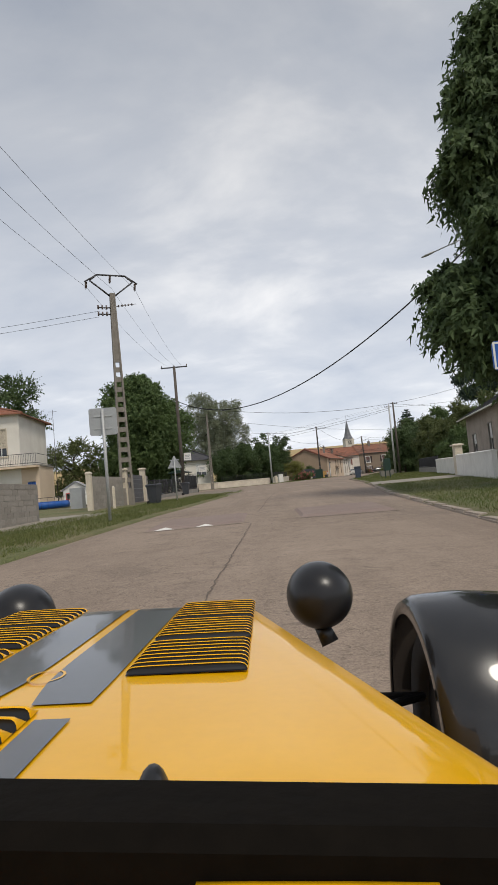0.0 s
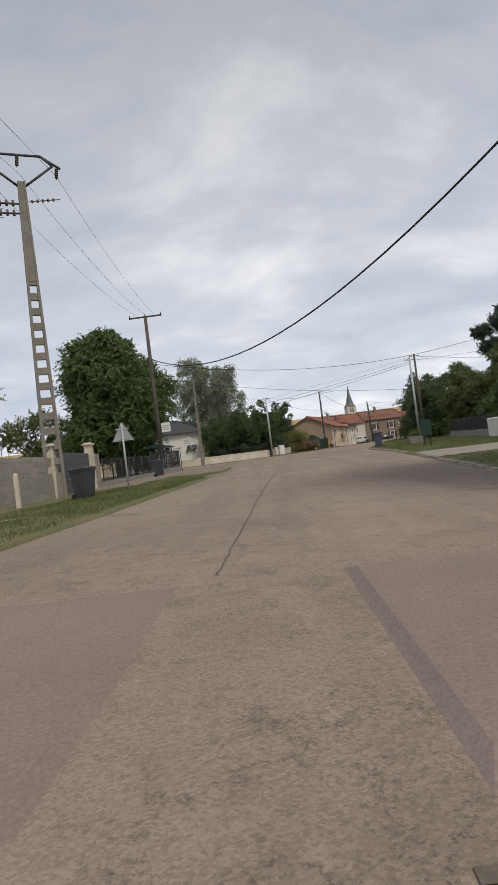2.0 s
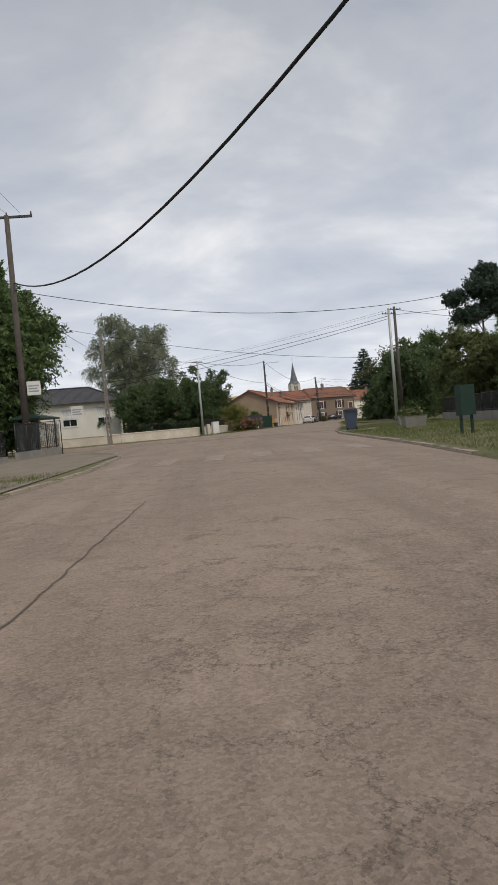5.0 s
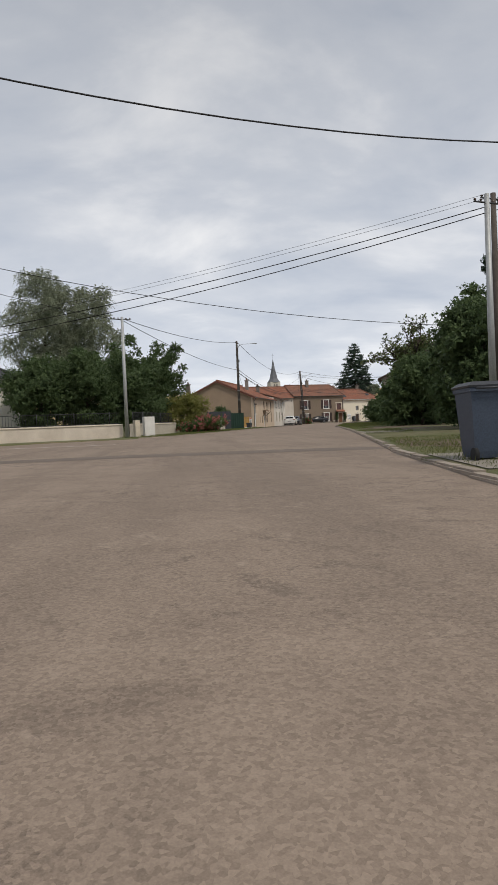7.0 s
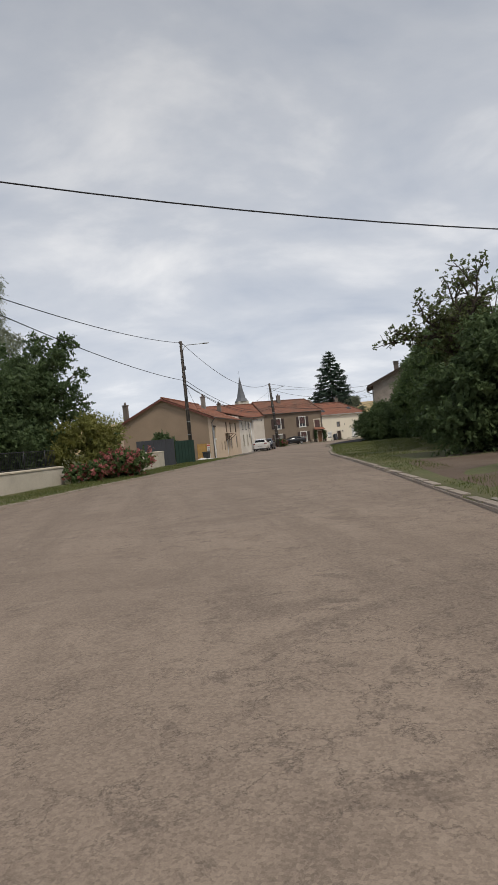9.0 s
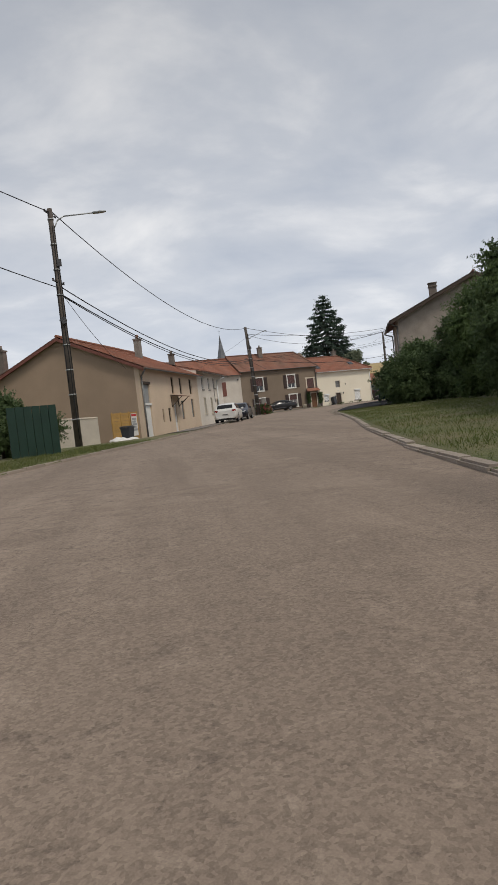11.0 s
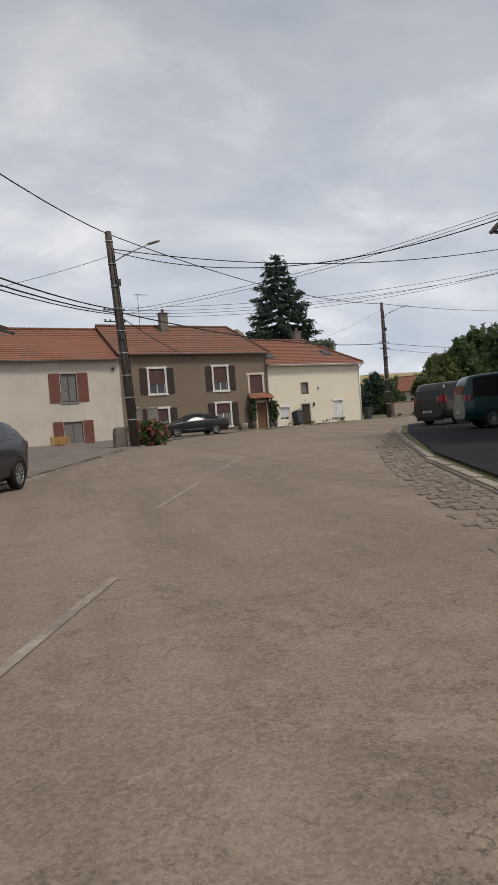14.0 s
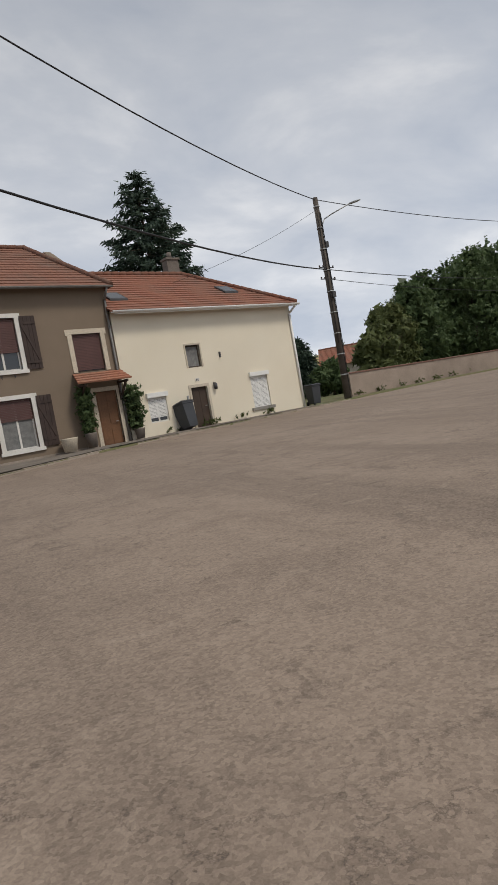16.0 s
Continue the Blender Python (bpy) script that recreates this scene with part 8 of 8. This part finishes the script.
    if chrome:
        for s in (-1, 1):
            bm = bmesh.new()
            for k in range(12):
                a, b = side(panes[0][0] + (panes[-1][1] - panes[0][0]) * k / 12, 0.0, s, 0.012), side(panes[0][0] + (panes[-1][1] - panes[0][0]) * (k + 1) / 12, 0.0, s, 0.012)
                tube(bm, a, b, 0.012, 0.012, 5)
            part("chrome_trim", bm, M_CHROME, t)
            bm = bmesh.new()
            tube(bm, (s * (w + 0.005), wheels[0] + 0.45, 0.42), (s * (w + 0.005), wheels[1] - 0.45, 0.40), 0.014, 0.014, 6)
            part("sill_trim", bm, M_CHROME, t)
    return t


HATCH = [(-2.14, 0.72, 0.34, 0.86, 0.88, 0.60), (-2.08, 0.80, 0.26, 0.98, 1.02, 0.62), (-1.75, 0.86, 0.22, 1.00, 1.34, 0.58), (-1.25, 0.88, 0.2, 0.98, 1.43, 0.60), (-0.3, 0.88, 0.19, 0.95, 1.47, 0.62), (0.35, 0.88, 0.19, 0.93, 1.40, 0.60),
         (1.05, 0.88, 0.2, 0.92, 0.98, 0.62), (1.5, 0.87, 0.2, 0.86, 0.89, 0.60), (1.95, 0.82, 0.22, 0.72, 0.75, 0.55), (2.12, 0.68, 0.30, 0.60, 0.62, 0.45)]
SALOON = [(-2.38, 0.76, 0.36, 0.92, 0.95, 0.62), (-2.3, 0.83, 0.26, 1.00, 1.04, 0.64), (-1.85, 0.89, 0.22, 0.99, 1.07, 0.62), (-1.2, 0.91, 0.2, 0.98, 1.36, 0.58), (-0.4, 0.91, 0.19, 0.96, 1.46, 0.60), (0.3, 0.91, 0.19, 0.94, 1.42, 0.60),
          (1.15, 0.91, 0.2, 0.93, 0.98, 0.64), (1.7, 0.90, 0.2, 0.86, 0.89, 0.62), (2.2, 0.84, 0.22, 0.72, 0.75, 0.55), (2.38, 0.70, 0.30, 0.60, 0.62, 0.45)]
VAN = [(-2.3, 0.84, 0.36, 0.98, 1.2, 0.74), (-2.26, 0.90, 0.28, 1.05, 1.72, 0.76), (-2.1, 0.93, 0.25, 1.05, 1.86, 0.76), (-1.0, 0.94, 0.24, 1.03, 1.92, 0.78), (0.5, 0.94, 0.24, 1.0, 1.90, 0.77), (1.0, 0.94, 0.24, 1.0, 1.72, 0.72),
       (1.55, 0.93, 0.25, 1.0, 1.12, 0.68), (2.0, 0.88, 0.26, 0.9, 0.95, 0.62), (2.3, 0.74, 0.34, 0.7, 0.72, 0.5)]
car(22.5, 154.0, -15.5, HATCH, (-1.28, 1.32), P_WHITE, "white hatchback parked with its tail to the street", [(-1.55, -0.55, -1.35, -0.55), (-0.48, 0.8, -0.48, 0.25)], screens=((-2.02, -1.72, False), (0.42, 1.0, True)))
car(24.45, 161.0, 163.0, HATCH, (-1.28, 1.32), P_NAVY, "dark blue hatchback parked facing along the street", [(-1.55, -0.55, -1.35, -0.55), (-0.48, 0.8, -0.48, 0.25)], screens=((-2.02, -1.72, False), (0.42, 1.0, True)))
car(34.4, 190.75, 100.0, SALOON, (-1.36, 1.40), P_GREY, "dark grey saloon with chrome trim parked by the brown house", [(-1.75, -0.6, -1.15, -0.6), (-0.52, 0.9, -0.52, 0.25)], screens=((-1.85, -1.25, False), (0.42, 1.1, True)), chrome=True, z=gz(190.8) + 0.11)
car(42.39, 167.85, -110.0, VAN, (-1.35, 1.45), P_TEAL, "dark teal people carrier parked on the forecourt", [(-2.0, -0.9, -1.95, -0.9), (-0.8, 0.2, -0.8, 0.2), (0.3, 1.3, 0.3, 0.75)], tl=(0.98, 1.18), z=gz(168) + 0.11, screens=((-2.29, -2.2, False), (0.9, 1.5, True)))
car(44.3, 174.4, -75.0, VAN, (-1.35, 1.45), P_BRONZE, "dark taupe van parked on the forecourt beside the teal one", [(-2.0, -0.9, -1.95, -0.9), (-0.8, 0.2, -0.8, 0.2), (0.3, 1.3, 0.3, 0.75)], tl=(1.0, 1.3), z=gz(174) + 0.11, screens=((-2.29, -2.2, False), (0.9, 1.5, True)))


# ---- open yellow sports car standing on the road ----
def sports_car():
    yel = mat("yellow_car_paint", (0.82, 0.425, 0.001), (0.79, 0.405, 0.001), 1.2, 60, 0.35, 0.0, dirt=0.03, coat=0.6, spec=0.1)
    grey = mat("grey_decal", (0.072, 0.075, 0.080), (0.062, 0.064, 0.068), 2, 60, 0.3, 0.0, dirt=0.05, coat=0.5)
    black = mat("satin_black_metal_and_shade", (0.016, 0.016, 0.018), None, 2, 40, 0.32, 0.0, dirt=0.05)
    carbon = mat("carbon_fibre", (0.012, 0.012, 0.013), (0.02, 0.02, 0.021), 3, 300, 0.25, 0.05, coat=0.5)
    trim = mat("black_dash_vinyl", (0.006, 0.0045, 0.003), None, 2, 60, 0.75, 0.1, spec=0.06)
    c = -0.345
    gzr = -0.985
    t = thing("sports_car", pose(1.309, 4.370, 0.0795, 0, 2.0, 0), "open yellow sports car with grey stripes on the road", "car")

    def top(y):
        return -0.262 - 0.0365 * (y - 1.2) - (0.5 * max(0.0, y - 1.60) ** 2 * 6)

    def half(y):
        return 0.325 + (1.62 - y) * 0.265 if y < 1.62 else 0.325 - (y - 1.62) * 0.5

    bm = bmesh.new()
    rings = []
    for y in [0.36 + 0.07 * i for i in range(19)] + [1.68, 1.74, 1.80, 1.86, 1.92]:
        w, z = half(y), top(y)
        right = [(c + w * u, y, z - 0.006 * u * u) for u in (0, 0.35, 0.62, 0.80)] + [(c + w * 0.90, y, z - 0.012), (c + w * 0.96, y, z - 0.035), (c + w, y, z - 0.075), (c + w * 1.01, y, z - 0.30), (c + w * 1.01, y, -0.84)]
        left = [(2 * c - p[0], p[1], p[2]) for p in reversed(right[1:])]
        rings.append(left + right)
    loft(bm, rings, closed=False, caps=False)
    part("bonnet", bm, yel, t)
    def decal(name, pts, label=""):
        """A flat film on the bonnet inside an outline of (x from the middle, y)."""
        for k in (-1, 1):
            bm = bmesh.new()
            n = 16
            y0, y1 = pts[0][0], pts[-1][0]
            rows = []
            for q in range(n + 1):
                y = y0 + (y1 - y0) * q / n
                a, b = lerp_table([(r[0], r[1]) for r in pts], y), lerp_table([(r[0], r[2]) for r in pts], y)
                rows.append([(c + k * (a + (b - a) * w / 3), y, top(y) - 0.006 * ((a + (b - a) * w / 3) / half(y)) ** 2 + 0.0022) for w in range(4)])
            loft(bm, rows, closed=False, caps=False)
            part(name, bm, grey, t, label)

    # two broad stripes that widen towards the screen, a notch before the rear pair
    decal("stripe", [(0.812, 0.034, 0.110), (0.83, 0.030, 0.111), (0.93, 0.016, 0.113), (1.05, 0.012, 0.114), (1.40, 0.012, 0.117), (1.70, 0.014, 0.119)])
    decal("rear_stripe", [(0.42, 0.064, 0.104), (0.752, 0.060, 0.103)])
    # ring-shaped emblem between the stripes, pale film
    bm = bmesh.new()
    loft(bm, [[(c + 0.004 + r * 1.15 * math.cos(2 * math.pi * q / 28), 0.955 + r * 1.6 * math.sin(2 * math.pi * q / 28), top(0.955 + r * 1.6 * math.sin(2 * math.pi * q / 28)) + 0.003) for r in (0.020, 0.0235)] for q in range(29)], closed=False, caps=False)
    part("emblem", bm, yel, t)

    # louvres: pressed hoods with rounded ends, open to the rear
    def louvres(x0, x1, y0, y1, n, tall=0.012):
        pitch = (y1 - y0) / max(1, n - 1)
        mid, hw = (x0 + x1) / 2, (x1 - x0) / 2
        us = [-1, -0.985, -0.95, -0.88, -0.6, 0, 0.6, 0.88, 0.95, 0.985, 1]
        for q in range(n):
            y = y0 + pitch * q
            z = top(y) + 0.0012
            hs = [tall * max(0.0, 1 - abs(u) ** 14) ** 0.5 for u in us]
            bm = bmesh.new()
            loft(bm, [[(mid + hw * u, y + pitch * 0.62, z), (mid + hw * u, y + pitch * 0.40, z + h * 0.45), (mid + hw * u, y + pitch * 0.12, z + h * 0.88), (mid + hw * u, y - pitch * 0.10, z + h), (mid + hw * u, y - pitch * 0.12, z + h * 0.90)] for u, h in zip(us, hs)], closed=False, caps=False)
            lv = part("louvre", bm, yel, t)
            # black sheet across the opening, painted in for the shade inside
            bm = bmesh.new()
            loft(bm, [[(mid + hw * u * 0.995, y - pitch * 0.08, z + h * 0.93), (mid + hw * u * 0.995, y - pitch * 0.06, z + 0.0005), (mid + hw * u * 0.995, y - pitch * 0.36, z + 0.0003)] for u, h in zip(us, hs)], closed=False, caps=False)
            part("slot_shade", bm, black, lv)

    for k in (1, -1):
        a, b = sorted((c + k * 0.124, c + k * 0.304))
        louvres(a, b, 0.950, 1.135, 8)
        louvres(a, b, 1.192, 1.355, 7)
        louvres(a, b, 1.412, 1.615, 7, 0.011)
    louvres(c - 0.05, c + 0.052, 0.605, 0.765, 5, 0.015)
    # headlamps
    for x, y, z in ((0.132, 1.76, -0.292), (-0.70, 1.76, -0.312)):
        lamp = new("headlamp")
        lamp.parent = t
        bm = bmesh.new()
        rr = []
        for yy, r in ((-0.088, 0.005), (-0.083, 0.035), (-0.068, 0.06), (-0.04, 0.08), (0.0, 0.0905), (0.035, 0.0905), (0.05, 0.088), (0.06, 0.06)):
            rr.append([(x + r * math.cos(2 * math.pi * i / 28), y + yy, z + r * math.sin(2 * math.pi * i / 28)) for i in range(28)])
        loft(bm, rr)
        part("bowl", bm, black, lamp)
        bm = bmesh.new()
        tube(bm, (x, y, z - 0.08), (x + (0.02 if x > c else -0.02), y - 0.01, z - 0.125), 0.022, 0.026, 8)
        part("bracket", bm, black, lamp)
    # cycle wings with wheels
    for s, cx in ((1, 0.535), (-1, 2 * c - 0.535)):
        w = 0.15
        cy, cz, r = 1.86, gzr + 0.29, 0.352
        wing = new("front_wing")
        wing.parent = t
        bm = bmesh.new()
        rr = []
        for i in range(25):
            a = radians(-8 + 205 * i / 24)
            u, v = math.cos(a), math.sin(a)
            prof = [(-w, -0.035), (-w, 0.0), (-w * 0.8, 0.018), (0, 0.026), (w * 0.8, 0.018), (w, 0.0), (w, -0.035), (w * 0.93, -0.012), (0, 0.012), (-w * 0.93, -0.012)]
            rr.append([(cx + p, cy + (r + q) * u, cz + (r + q) * v) for p, q in prof])
        loft(bm, rr)
        part("shell", bm, carbon, wing)
        wh = new("front_wheel")
        wh.parent = t
        bm = bmesh.new()
        ring = [(-0.09, 0.19), (-0.1, 0.255), (-0.08, 0.285), (0.08, 0.285), (0.1, 0.255), (0.09, 0.19)]
        loft(bm, [[(cx + a, cy + rr2 * math.cos(2 * math.pi * i / 32), cz + rr2 * math.sin(2 * math.pi * i / 32)) for a, rr2 in ring] for i in range(33)], caps=False)
        part("tyre", bm, M_RUBBER, wh)
        bm = bmesh.new()
        tube(bm, (cx - 0.06, cy, cz), (cx + 0.06, cy, cz), 0.19, 0.19, 24)
        part("rim", bm, black, wh)
        for dz in (-0.08, 0.09):
            for dy in (-0.16, 0.1):
                bm = bmesh.new()
                tube(bm, (cx - s * 0.12, cy, cz + dz), (c + s * 0.34, cy + dy - 0.1, cz + dz * 1.1), 0.013, 0.013, 8)
                part("suspension_arm", bm, black, t)
    # scuttle bar, mirror boss and side bodywork
    bm = bmesh.new()
    loft(bm, [[(x, 0.33, -0.52), (x, 0.33, -0.172 - 0.056 * x), (x, 0.345, -0.165 - 0.056 * x), (x, 0.40, -0.168 - 0.056 * x), (x, 0.415, -0.182 - 0.056 * x), (x, 0.415, -0.52)] for x in (c - 0.56, c - 0.2, c + 0.2, c + 0.62)], smooth=False)
    part("scuttle", bm, trim, t)
    bm = bmesh.new()
    loft(bm, [[(x, 0.322, -0.1795 - 0.030 * (x + 0.052) - d0), (x, 0.322, -0.1795 - 0.030 * (x + 0.052) - d1), (x, 0.328, -0.1795 - 0.030 * (x + 0.052) - d1), (x, 0.328, -0.1795 - 0.030 * (x + 0.052) - d0)] for x, d0, d1 in ((-0.046, 0.002, 0.009), (-0.02, 0.002, 0.009), (0.03, 0.0025, 0.0075), (0.074, 0.0035, 0.0045))])
    part("dash_lip", bm, yel, t, "yellow painted edge below the black bar")
    bm = bmesh.new()
    bmesh.ops.create_icosphere(bm, subdivisions=3, radius=1)
    for v in bm.verts:
        v.co = Vector((-0.100 + v.co.x * 0.0145, 0.50 + v.co.y * 0.03, top(0.5) + 0.004 + v.co.z * 0.036))
    for f in bm.faces:
        f.smooth = True
    part("washer_nozzle", bm, black, t)
    bm = bmesh.new()
    box(bm, c - 0.53, c - 0.50, -1.2, 0.33, -0.86, -0.33)
    box(bm, c + 0.50, c + 0.53, -1.2, 0.33, -0.86, -0.33)
    box(bm, c - 0.53, c + 0.53, -1.25, -1.2, -0.86, -0.33)
    box(bm, c - 0.5, c + 0.5, -1.2, 0.33, -0.88, -0.86)
    part("tub", bm, yel, t)
    for s in (1, -1):
        cx = c + s * 0.66
        cy, cz = -0.72, gzr + 0.29
        bm = bmesh.new()
        ring = [(-0.09, 0.19), (-0.1, 0.255), (-0.08, 0.285), (0.08, 0.285), (0.1, 0.255), (0.09, 0.19)]
        loft(bm, [[(cx + a, cy + r2 * math.cos(2 * math.pi * i / 28), cz + r2 * math.sin(2 * math.pi * i / 28)) for a, r2 in ring] for i in range(29)], caps=False)
        tube(bm, (cx - 0.06, cy, cz), (cx + 0.06, cy, cz), 0.19, 0.19, 20)
        part("rear_wheel", bm, M_RUBBER, t)
        bm = bmesh.new()
        rr = []
        for i in range(15):
            a = radians(5 + 170 * i / 14)
            rr.append([(cx + p, cy + (0.33 + q) * math.cos(a), cz + (0.33 + q) * math.sin(a)) for p, q in ((-0.14, -0.01), (-0.14, 0.01), (0.12, 0.01), (0.14, -0.04), (0.13, -0.04), (0.11, -0.01))])
        loft(bm, rr)
        part("rear_wing", bm, carbon, t)


sports_car()
